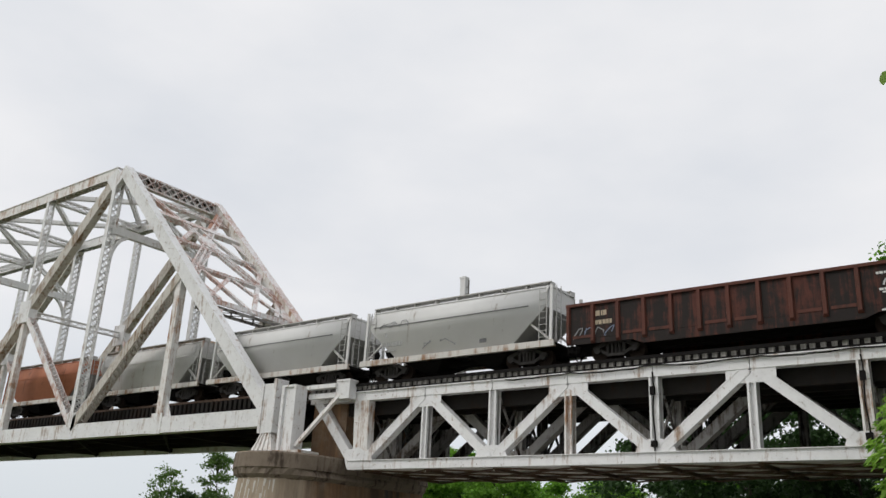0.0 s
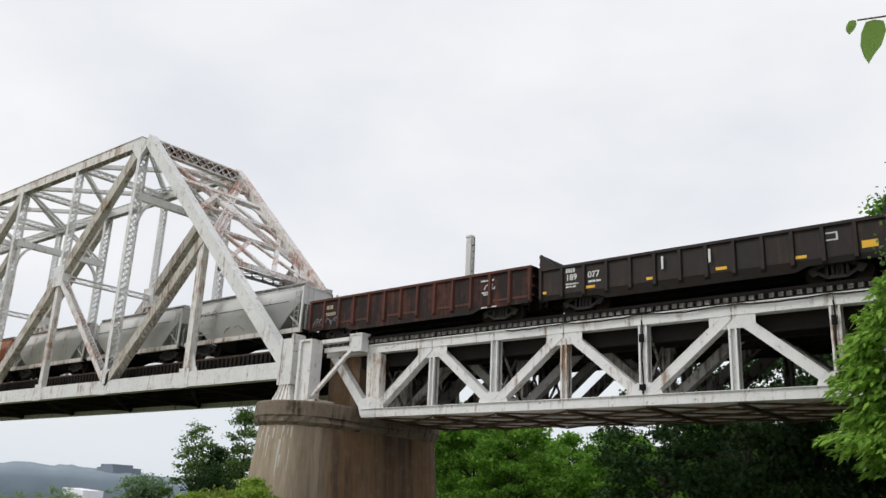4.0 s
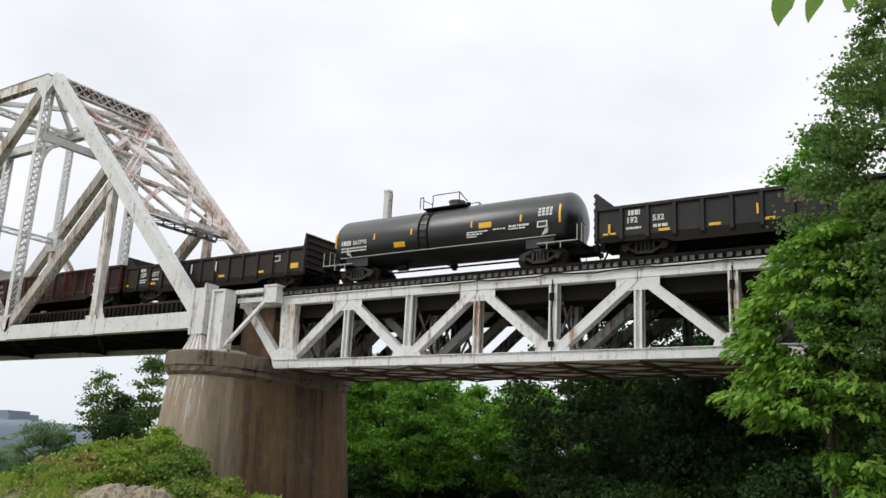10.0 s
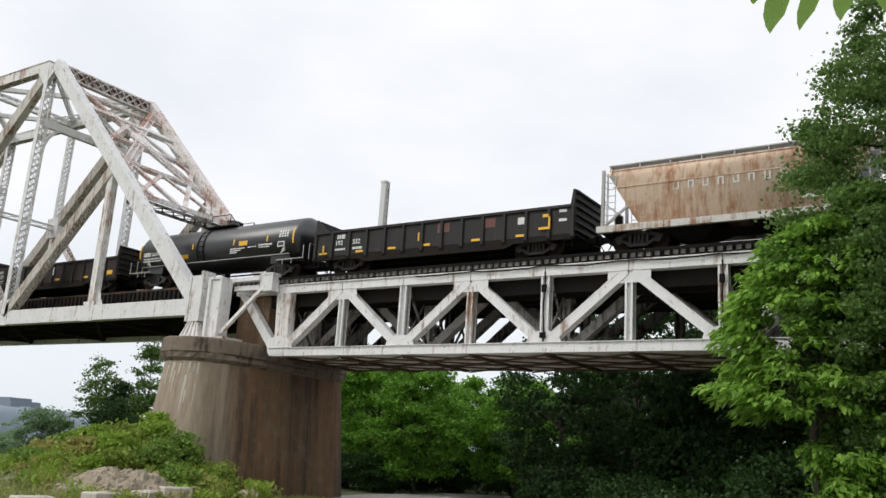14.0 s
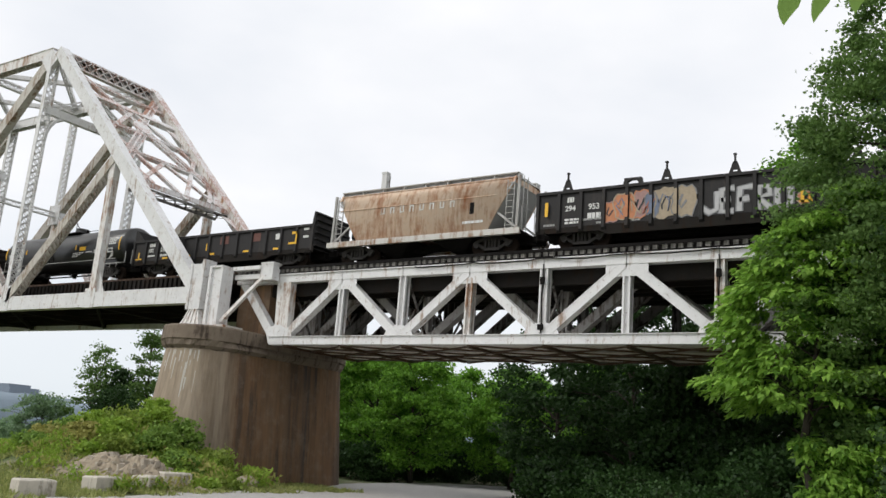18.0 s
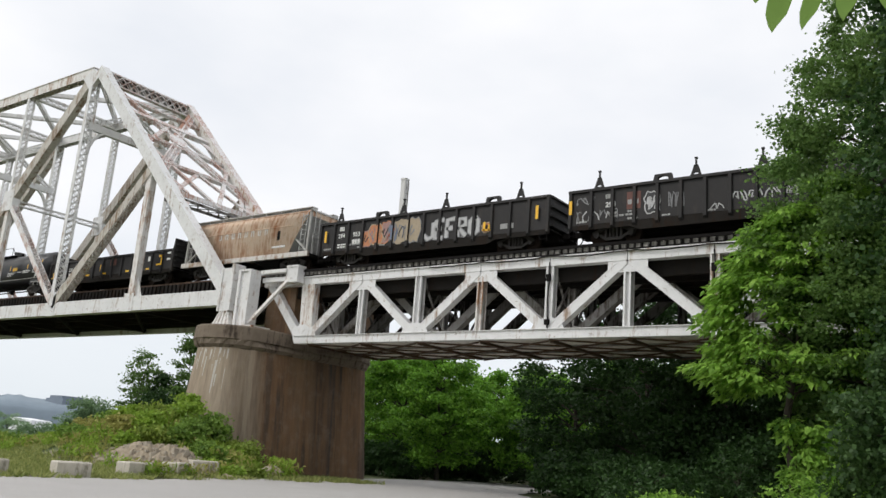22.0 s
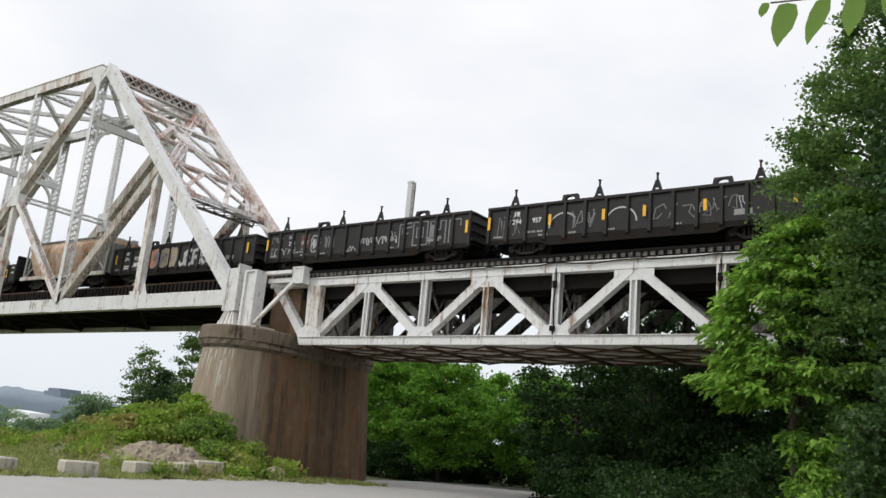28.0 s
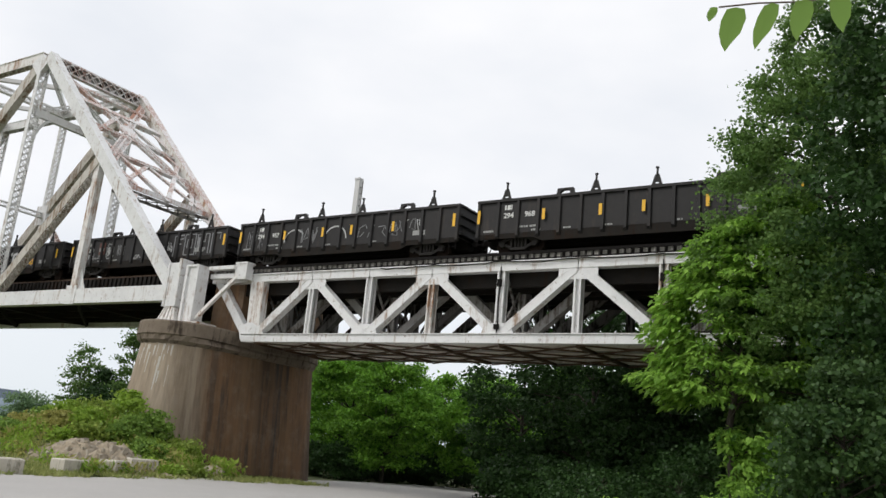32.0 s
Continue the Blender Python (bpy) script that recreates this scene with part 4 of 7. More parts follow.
def bubble(car, x, w, z0, z1, y, fill, edge, seed):
    """One fat sprayed letter: a rounded filled shape, its outline, and a short inner stroke."""
    rnd = random.Random(seed)
    zc, h = (z0 + z1) / 2, (z1 - z0) / 2
    lean = rnd.uniform(-0.12, 0.16)
    ring = []
    for i in range(18):
        a = 2 * math.pi * i / 18
        r = (abs(math.cos(a)) ** 4 + abs(math.sin(a)) ** 4) ** -0.25 * rnd.uniform(0.82, 1.08)
        u, v = math.cos(a) * r * w * 0.5, math.sin(a) * r * h
        ring.append((x + u + lean * v, zc + v))
    part("spray_fill", Shape().prism([(u, y - 0.004, v) for u, v in ring], (0, 0.003, 0)), M_GRAF[fill], car, "faded sprayed letter filling")
    s = Shape()
    stroke(s, ring + ring[:2], 0.055, y - 0.010)
    part("spray_outline", s, M_GRAF[edge], car, "sprayed letter outline")
    s = Shape()
    a0 = rnd.uniform(0, 3)
    stroke(s, [(x + w * 0.2 * math.cos(a0 + 1.1 * q), zc + h * 0.45 * math.sin(a0 + 1.5 * q)) for q in range(rnd.randint(3, 5))], rnd.uniform(0.05, 0.11), y - 0.012)
    part("spray_stroke", s, M_GRAF[edge if seed % 2 else "dark"], car)


def block_outline(car, loops, y, colour, w=0.1):
    for loop in loops:
        s = Shape()
        stroke(s, loop, w, y - 0.006)
        part("spray_outline", s, M_GRAF[colour], car, "pale sprayed block letter outline")


def gondola(name, x0, length, label, mat, panels, stake_mat=None, high_ends=False, posts=(), low=0.62, top=2.62):
    car = thing(name, (x0, Y_TRACK, Z_RAIL), label, "gondola car", group="freight train")
    ORIGIN[car.name] = Vector((0, 0, 0))
    hw = 1.52
    L = length
    for sg in (-1, 1):
        y = sg * hw
        s = Shape().box(0, L, min(y, y - sg * 0.06), max(y, y - sg * 0.06), low + 0.35, top - 0.05)
        part("side_sheet", s, mat, car)
        # sill that dips between the bogies; black cars' sills take the shadow's colour
        part("side_sill", Shape().prism([(0, y - sg * 0.07, low + 0.36), (L, y - sg * 0.07, low + 0.36), (L, y - sg * 0.07, low + 0.1), (L - 3.2, y - sg * 0.07, low + 0.08), (L - 3.7, y - sg * 0.07, low - 0.12), (3.7, y - sg * 0.07, low - 0.12), (3.2, y - sg * 0.07, low + 0.08), (0, y - sg * 0.07, low + 0.1)], (0, sg * 0.06, 0)), M_DARKST if mat in (M_BLACK, M_BLACKBR) else mat, car)
        part("top_rail", Shape().box(-0.02, L + 0.02, y - 0.11, y + 0.11, top - 0.13, top), stake_mat or mat, car)
        for i in range(panels + 1):
            x = 0.08 + (L - 0.16) * i / panels
            part("side_stake", Shape().hexa([(x - 0.11, y, low + 0.1), (x + 0.11, y, low + 0.1), (x + 0.07, y + sg * 0.11, low + 0.2), (x - 0.07, y + sg * 0.11, low + 0.2), (x - 0.11, y, top - 0.1), (x + 0.11, y, top - 0.1), (x + 0.07, y + sg * 0.11, top - 0.12), (x - 0.07, y + sg * 0.11, top - 0.12)]), stake_mat or mat, car)
    part("floor", Shape().box(0, L, -hw + 0.07, hw - 0.07, 0.95, 1.05), M_DARKIRON, car)
    part("centre_sill", Shape().box(0.1, L - 0.1, -0.3, 0.3, 0.55, 0.94), M_DARKIRON, car)
    for x, sg in ((0, -1), (L, 1)):
        zt = top + (0.75 if high_ends else 0)
        s = Shape().box(min(x, x - sg * 0.08), max(x, x - sg * 0.08), -hw + 0.07, hw - 0.07, 0.9, zt)
        part("end_sheet", s, mat, car)
        n = 6 if high_ends else 4
        for i in range(n):
            z = 1.05 + (zt - 1.2) * i / (n - 1)
            part("end_rib", Shape().hexa([(x, -hw, z), (x, hw, z), (x, hw, z + 0.14), (x, -hw, z + 0.14), (x + sg * 0.12, -hw + 0.1, z + 0.03), (x + sg * 0.12, hw - 0.1, z + 0.03), (x + sg * 0.12, hw - 0.1, z + 0.11), (x + sg * 0.12, -hw + 0.1, z + 0.11)]), mat, car)
        if high_ends:
            for y in (-hw, hw):
                part("end_gusset", Shape().prism([(x, y - 0.03, top - 0.05), (x, y - 0.03, zt), (x - sg * 0.10, y - 0.03, zt), (x - sg * (1.0 if sg < 0 else 0.22), y - 0.03, top - 0.05)], (0, 0.06, 0)), mat, car)
        coupler(car, x, sg)
        ladder(car, (x - sg * 0.28, -hw - 0.05, 0.25), (x - sg * 0.28, -hw - 0.05, 0.75), 0.4, (1, 0, 0), 2, M_DARKIRON, "step")
    bogie(car, 2.2)
    bogie(car, L - 2.2)
    for x, kind in posts:
        if kind == "spike":
            part("load_stop", Shape().beam((x - 0.2, -hw, top), (x - 0.03, -hw, top + 0.52), 0.08, 0.12).beam((x + 0.2, -hw, top), (x + 0.03, -hw, top + 0.52), 0.08, 0.12).box(x - 0.25, x + 0.25, -hw - 0.06, -hw + 0.06, top, top + 0.07).box(x - 0.1, x + 0.1, -hw - 0.03, -hw + 0.03, top + 0.16, top + 0.5).box(x - 0.04, x + 0.04, -hw - 0.04, -hw + 0.04, top + 0.45, top + 0.88).box(x - 0.065, x + 0.065, -hw - 0.06, -hw + 0.06, top + 0.83, top + 0.9), mat, car, "pointed iron load stop")
        elif kind == "solid":
            part("load_stop", Shape().hexa([(x - 0.3, -hw - 0.05, top), (x + 0.3, -hw - 0.05, top), (x + 0.3, -hw + 0.05, top), (x - 0.3, -hw + 0.05, top), (x - 0.06, -hw - 0.04, top + 0.55), (x + 0.06, -hw - 0.04, top + 0.55), (x + 0.06, -hw + 0.04, top + 0.55), (x - 0.06, -hw + 0.04, top + 0.55)]).box(x - 0.055, x + 0.055, -hw - 0.05, -hw + 0.05, top + 0.5, top + 0.95).box(x - 0.1, x + 0.1, -hw - 0.08, -hw + 0.08, top + 0.92, top + 1.0), mat, car, "pointed iron load stop")
        else:
            part("saddle_bracket", Shape().prism([(x - 0.46, -hw - 0.1, top), (x - 0.28, -hw - 0.1, top), (x - 0.24, -hw - 0.1, top + 0.12), (x - 0.1, -hw - 0.1, top + 0.2), (x + 0.1, -hw - 0.1, top + 0.2), (x + 0.24, -hw - 0.1, top + 0.12), (x + 0.28, -hw - 0.1, top), (x + 0.46, -hw - 0.1, top), (x + 0.40, -hw - 0.1, top + 0.29), (x - 0.40, -hw - 0.1, top + 0.29)], (0, 0.2, 0)), mat, car, "arched iron load saddle")
            part("load_saddle", Shape().prism([(x - 0.42, hw - 0.1, top), (x + 0.42, hw - 0.1, top), (x + 0.42, hw - 0.1, top + 0.32), (x - 0.42, hw - 0.1, top + 0.32)], (0, 0.2, 0)), mat, car)
    return car


def covered_hopper(name, x0, length, label, mat, roof_mat, sill_mat=None, cut=2.0, high=2.75):
    """Two-bay covered hopper with sloping end sheets."""
    car = thing(name, (x0, Y_TRACK, Z_RAIL), label, "covered hopper", group="freight train")
    ORIGIN[car.name] = Vector((0, 0, 0))
    sill_mat = sill_mat or M_SILL
    L, hw, z0, z1 = length, 1.55, 0.98, 3.62
    zr = 3.95
    for sg in (-1, 1):
        y = sg * hw
        # bulging side panel, cut back below at both ends
        prof = [(z0, 0.90), (1.25, 0.945), (1.6, 0.98), (2.0, 1.0), (2.4, 1.0), (2.8, 0.985), (3.15, 0.955), (3.42, 0.91), (z1, 0.86), (3.76, 0.80), (3.87, 0.70)]
        s = Shape()
        k0 = len(s.v)
        for z, w in prof:
            e = cut * max(0.0, min(1.0, (high - z) / (high - 1.0)))
            s.v += [(0.25 + e, y * w, z), (L - 0.25 - e, y * w, z), (0.25 + e, y * (w - 0.06), z), (L - 0.25 - e, y * (w - 0.06), z)]
        for i in range(len(prof) - 1):
            a, b = 4 * i, 4 * (i + 1)
            s.f += [(a, a + 1, b + 1, b), (a + 2, b + 2, b + 3, a + 3), (a, b, b + 2, a + 2), (a + 1, a + 3, b + 3, b + 1)]
        part("side_sheet", s, mat, car, smooth=True)
        part("seam", Shape().box(0.5, L - 1.2, y * 1.005 - 0.012, y * 1.005 + 0.012, 2.86, 2.9), M_DECAL if mat is M_GREYCAR else mat, car)
        part("side_sill", Shape().box(-0.25, L + 0.25, y - 0.12, y + 0.08, 0.78, 1.08), sill_mat, car, "dirty white side sill with rust")
        part("eave_rail", Shape().beam((0.2, y * 0.80, 3.80), (L - 0.2, y * 0.80, 3.80), 0.08, 0.06), mat, car)
    # roof
    part("roof", Shape().hexa([(0.2, -hw * 0.74, 3.84), (L - 0.2, -hw * 0.74, 3.84), (L - 0.2, hw * 0.74, 3.84), (0.2, hw * 0.74, 3.84), (0.2, -hw * 0.4, zr), (L - 0.2, -hw * 0.4, zr), (L - 0.2, hw * 0.4, zr), (0.2, hw * 0.4, zr)]), roof_mat, car)
    for i in range(5):
        x = 1.0 + (L - 2.0) * i / 4
        part("hatch", Shape().tube((x, 0, zr), (x, 0, zr + 0.14), 0.42, 0.38, n=14), roof_mat, car)
    for sg in (-1, 1):
        y = sg * hw * 0.62
        n = 8
        for i in range(n):
            xa, xb = 0.15 + (L - 0.3) * i / n, 0.15 + (L - 0.3) * (i + 1) / n - 0.03
            part("running_board", Shape().box(xa, xb, y - 0.25, y + 0.25, zr + 0.1, zr + 0.15), M_RUNG, car)
        for i in range(n + 1):
            x = 0.2 + (L - 0.4) * i / n
            part("board_bracket", Shape().box(x - 0.03, x + 0.03, y - 0.2, y + 0.2, 3.84, zr + 0.1), M_RUNG, car)
    # sloping ends, end frames, ladders
    for x, sg in ((0, -1), (L, 1)):
        xi = x - sg * 0.25
        w0, w1 = hw * 0.93, hw * 0.96
        part("slope_sheet", Shape().hexa([(xi - sg * (cut + 0.02), -w0, 1.0), (xi - sg * (cut + 0.02), w0, 1.0), (xi, w1, high), (xi, -w1, high), (xi - sg * (cut + 0.14), -w0, 1.0), (xi - sg * (cut + 0.14), w0, 1.0), (xi - sg * 0.12, w1, high), (xi - sg * 0.12, -w1, high)]), M_SLOPE, car, "grey sloping end sheet")
        part("end_sheet", Shape().hexa([(xi, -w1, high), (xi - sg * 0.1, -w1, high), (xi - sg * 0.1, w1, high), (xi, w1, high), (xi, -hw * 0.84, 3.86), (xi - sg * 0.1, -hw * 0.84, 3.86), (xi - sg * 0.1, hw * 0.84, 3.86), (xi, hw * 0.84, 3.86)]), mat, car)
        for y in (-hw, hw):
            part("corner_post", Shape().beam((x + sg * 0.02, y * 0.97, 0.95), (x + sg * 0.02, y * 0.93, 3.8), 0.1, 0.14), mat if mat is not M_RUSTCAR else M_SLOPE, car)
            part("end_strut", Shape().beam((x, y * 0.9, 1.1), (xi - sg * 0.9, y * 0.9, 2.0), 0.1, 0.1), M_RUNG, car)
            ladder(car, (x + sg * 0.05 - sg * 0.45, y * 1.01, 1.1), (x + sg * 0.05 - sg * 0.45, y * 0.97, 3.6), 0.4, (1, 0, 0), 8, M_RUNG)
        part("end_platform", Shape().box(min(x - sg * 1.6, x + sg * 0.25), max(x - sg * 1.6, x + sg * 0.25), -hw, hw, 0.86, 0.98), M_DARKIRON, car)
        ladder(car, (x + sg * 0.1, -0.9, 1.0), (x + sg * 0.1, -0.9, 3.9), 0.42, (0, 1, 0), 9, M_RUNG)
        part("crossover_rail", Shape().tube((x + sg * 0.1, -1.2, 2.3), (x + sg * 0.1, 1.2, 2.3), 0.025, n=6).tube((x + sg * 0.1, -1.2, 1.0), (x + sg * 0.1, -1.2, 2.3), 0.025, n=6).tube((x + sg * 0.1, 1.2, 1.0), (x + sg * 0.1, 1.2, 2.3), 0.025, n=6), M_RUNG, car)
        part("brake_gear", Shape().tube((x + sg * 0.2, 0.7, 2.0), (x + sg * 0.26, 0.7, 2.0), 0.27, n=12).box(min(x, x + sg * 0.2), max(x, x + sg * 0.2), 0.5, 0.9, 1.75, 2.2), M_DARKIRON, car)
        coupler(car, x + sg * 0.2, sg)
    for xc in (L * 0.33, L * 0.67):
        part("discharge_hopper", Shape().hexa([(xc - 0.35, -0.5, 0.3), (xc + 0.35, -0.5, 0.3), (xc + 0.35, 0.5, 0.3), (xc - 0.35, 0.5, 0.3), (xc - 1.5, -1.4, 1.0), (xc + 1.5, -1.4, 1.0), (xc + 1.5, 1.4, 1.0), (xc - 1.5, 1.4, 1.0)]), M_DARKIRON, car)
    part("centre_sill", Shape().box(-0.2, L + 0.2, -0.25, 0.25, 0.6, 0.88), M_DARKIRON, car)
    bogie(car, 1.55)
    bogie(car, L - 1.55)
    return car


def tank_car(x0, length):
    car = thing("tank_car", (x0, Y_TRACK, Z_RAIL), "glossy black railway tank car with yellow tape and white stencils", "tank car", group="freight train")
    ORIGIN[car.name] = Vector((0, 0, 0))
    L, r, zc = length, 1.48, 2.32
    rings = []
    n = 40
    for x, k in [(0.0, 0.0), (0.03, 0.35), (0.1, 0.62), (0.2, 0.82), (0.33, 0.94), (0.5, 1.0)]:
        rings.append((x, k * r))
    prof = rings + [(L - x, q) for x, q in reversed(rings)]
    s = Shape()
    for x, q in prof:
        s.v += [(x, q * math.cos(2 * math.pi * i / n), zc + q * math.sin(2 * math.pi * i / n)) for i in range(n)]
    for j in range(len(prof) - 1):
        s.f += [(j * n + i, (j + 1) * n + i, (j + 1) * n + (i + 1) % n, j * n + (i + 1) % n) for i in range(n)]
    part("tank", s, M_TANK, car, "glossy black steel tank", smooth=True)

    def band(x0, x1, a0, a1, rr, m):
        q = Shape()
        k = 10
        for i in range(k):
            a, b = radians(a0 + (a1 - a0) * i / k), radians(a0 + (a1 - a0) * (i + 1) / k)
            q.hexa([(x0, -rr * math.cos(a), zc + rr * math.sin(a)), (x1, -rr * math.cos(a), zc + rr * math.sin(a)), (x1, -rr * math.cos(b), zc + rr * math.sin(b)), (x0, -rr * math.cos(b), zc + rr * math.sin(b))] + [(u, -(rr - 0.02) * math.cos(c), zc + (rr - 0.02) * math.sin(c)) for u, c in ((x0, a), (x1, a), (x1, b), (x0, b))])
        return q
    for x in (3.1, 5.55, 9.25, 12.05):
        part("reflective_strip", band(x - 0.05, x + 0.05, -4, 9, r + 0.012, M_YEL), M_YEL, car, "yellow reflective strip")
    for x in (0.36, L - 0.62):
        part("reflective_strip", band(x, x + 0.11, -14, 22, r + 0.012, M_YEL), M_YEL, car, "yellow reflective strip")
    for x, a in ((4.75, -27), (10.05, -9)):
        part("placard", band(x - 0.36, x + 0.36, a + 1, a + 12, r + 0.014, M_YEL), M_YEL, car, "yellow placard panel")
    part("weld_band", band(6.15, 6.25, -90, 90, r + 0.006, M_TANK), M_TANK, car)
    part("step_ladder_band", band(5.95, 6.02, -40, 75, r + 0.05, M_DARKIRON), M_DARKIRON, car)
    part("step_ladder_band", band(6.5, 6.57, -40, 75, r + 0.05, M_DARKIRON), M_DARKIRON, car)
    for i in range(9):
        a = radians(-38 + 13 * i)
        part("rung", Shape().tube((5.97, -(r + 0.07) * math.cos(a), zc + (r + 0.07) * math.sin(a)), (6.55, -(r + 0.07) * math.cos(a), zc + (r + 0.07) * math.sin(a)), 0.02, n=6), M_DARKIRON, car)
    # manway with its platform and railings
    xm = L / 2 + 0.05
    part("manway", Shape().tube((xm, 0, zc + r - 0.05), (xm, 0, zc + r + 0.36), 0.42, n=18).tube((xm, 0, zc + r + 0.36), (xm, 0, zc + r + 0.43), 0.47, n=18), M_TANK, car)
    part("platform", Shape().box(xm - 1.5, xm + 1.1, -1.0, -0.5, zc + r - 0.12, zc + r - 0.06).box(xm - 1.5, xm + 1.1, 0.5, 1.0, zc + r - 0.12, zc + r - 0.06), M_DARKIRON, car)
    s = Shape()
    zp = zc + r - 0.06
    for y in (-1.0, 1.0):
        for x in (xm - 0.9, xm + 0.75):
            s.tube((x, y, zp), (x, y, zp + 0.66), 0.024, n=6)
        s.tube((xm - 0.9, y, zp + 0.66), (xm + 0.75, y, zp + 0.66), 0.024, n=6).tube((xm + 0.75, y, zp + 0.66), (xm + 1.25, y, zp + 0.1), 0.024, n=6)
    for x in (xm - 1.7, xm - 1.5):
        s.tube((x, -1.0, zp), (x, -1.0, zp + 0.62), 0.024, n=6)
    s.tube((xm - 1.7, -1.0, zp + 0.62), (xm - 1.5, -1.0, zp + 0.62), 0.024, n=6).tube((xm - 1.5, -1.0, zp + 0.45), (xm - 0.9, -1.0, zp + 0.15), 0.02, n=6)
    part("railing", s, M_DARKIRON, car, "thin iron platform railing", kind="stuff")
    part("valve_box", Shape().tube((xm + 0.7, 0, zc + r - 0.05), (xm + 0.7, 0, zc + r + 0.3), 0.12, n=10).tube((xm - 0.75, 0.1, zc + r - 0.05), (xm - 0.75, 0.1, zc + r + 0.25), 0.1, n=10), M_DARKIRON, car)
    part("bottom_outlet", Shape().tube((xm, 0, zc - r + 0.05), (xm, 0, zc - r - 0.35), 0.2, 0.14, n=12), M_DARKIRON, car)
    part("outlet_lever", Shape().box(xm - 0.5, xm + 0.3, -0.9, -0.84, zc - r - 0.2, zc - r - 0.12).box(xm - 0.14, xm - 0.08, -0.86, -0.1, zc - r - 0.19, zc - r - 0.13), M_DARKIRON, car)
    for x, sg in ((0, -1), (L, 1)):
        a, b = x - sg * 2.9, x + sg * 0.6
        part("stub_sill", Shape().box(min(a, b), max(a, b), -0.3, 0.3, 0.62, 0.96), M_DARKIRON, car)
        part("saddle", Shape().box(min(x - sg * 1.0, x - sg * 2.5), max(x - sg * 1.0, x - sg * 2.5), -1.15, 1.15, 0.9, 1.35), M_TANK, car)
        part("end_sill", Shape().box(x + sg * 0.35 - 0.08, x + sg * 0.35 + 0.08, -1.5, 1.5, 0.78, 0.98), M_DARKIRON, car)
        for y in (-1.5, 1.5):
            s = Shape().tube((x + sg * 0.4, y, 1.0), (x - sg * 1.7, y, 1.0), 0.03, n=6)
            for dx in (0.35, -0.5, -1.2):
                s.tube((x + sg * dx, y, 1.0), (x + sg * dx, y, 1.75 if dx > 0 else 0.7), 0.026, n=6)
            part("grab_rail", s, M_RUNG, car)
            part("side_step", Shape().box(min(x + sg * 0.4, x - sg * 1.7), max(x + sg * 0.4, x - sg * 1.7), min(y, y * 0.72), max(y, y * 0.72), 0.88, 0.92), M_DARKIRON, car)
        part("end_bracket", Shape().prism([(x - sg * 1.2, -1.42, 1.55), (x - sg * 1.55, -1.42, 1.4), (x - sg * 1.2, -1.42, 2.05)], (0, 0.05, 0)), M_RUNG, car)
        s = Shape()
        for y in (-1.0, -0.6):
            s.tube((x + sg * 0.35, y, 0.98), (x + sg * 0.35, y, 1.95), 0.024, n=6)
        s.tube((x + sg * 0.35, -1.0, 1.95), (x + sg * 0.35, -0.6, 1.95), 0.024, n=6)
        part("end_rail", s, M_RUNG, car)
        coupler(car, x + sg * 0.55, sg)
    part("brake_rigging", Shape().beam((3, -0.5, 0.72), (L - 3, -0.5, 0.72), 0.05, 0.05).beam((3, 0.4, 0.75), (L - 3, 0.4, 0.75), 0.08, 0.08).tube((4.2, -0.55, 0.72), (4.8, -0.55, 0.72), 0.16, n=10), M_DARKIRON, car)
    part("side_pipe", Shape().tube((0.8, -1.42, 1.36), (L - 0.8, -1.42, 1.36), 0.025, n=6), M_RUNG, car)
    lettering(car, "263785", 1.6, -r - 0.0, zc - 0.26, 0.33, M_LETTER, "white car number")
    bars(car, [(0.85, 1.5, zc - 0.28, 0.27)], -r - 0.012, M_LETTER)
    bars(car, [(0.85, 2.6, zc - 0.48, 0.08), (0.85, 2.6, zc - 0.64, 0.08)], -r * 0.995, M_LETTER)
    bars(car, [(9.0, 10.2, zc - 0.40, 0.07), (9.0, 9.9, zc - 0.52, 0.07), (9.0, 9.6, zc - 0.64, 0.07), (10.5, 11.2, zc - 0.38, 0.07), (11.4, 12.5, zc - 0.34, 0.1), (11.4, 12.3, zc - 0.46, 0.07)], -r - 0.005, M_LETTER)
    patch(car, "stencil_frame", 12.95, 13.5, zc - 0.52, zc - 0.2, -r - 0.002, M_LETTER)
    patch(car, "stencil_frame_inner", 13.02, 13.43, zc - 0.46, zc - 0.26, -r - 0.01, M_TANK)
    q = Shape()
    for i in range(4):
        for j in range(3):
            a = 2 + 6 * j
            q2 = band(13.35 + 0.2 * i - 0.35, 13.35 + 0.2 * i + 0.14 - 0.35, a, a + 4.4, r + 0.012, M_FADED)
            k = len(q.v)
            q.v += q2.v
            q.f += [tuple(t + k for t in f) for f in q2.f]
    part("emergency_panel", q, M_LETTER, car, "pale unreadable notice panel")
    bogie(car, 1.75)
    bogie(car, L - 1.75)
    return car


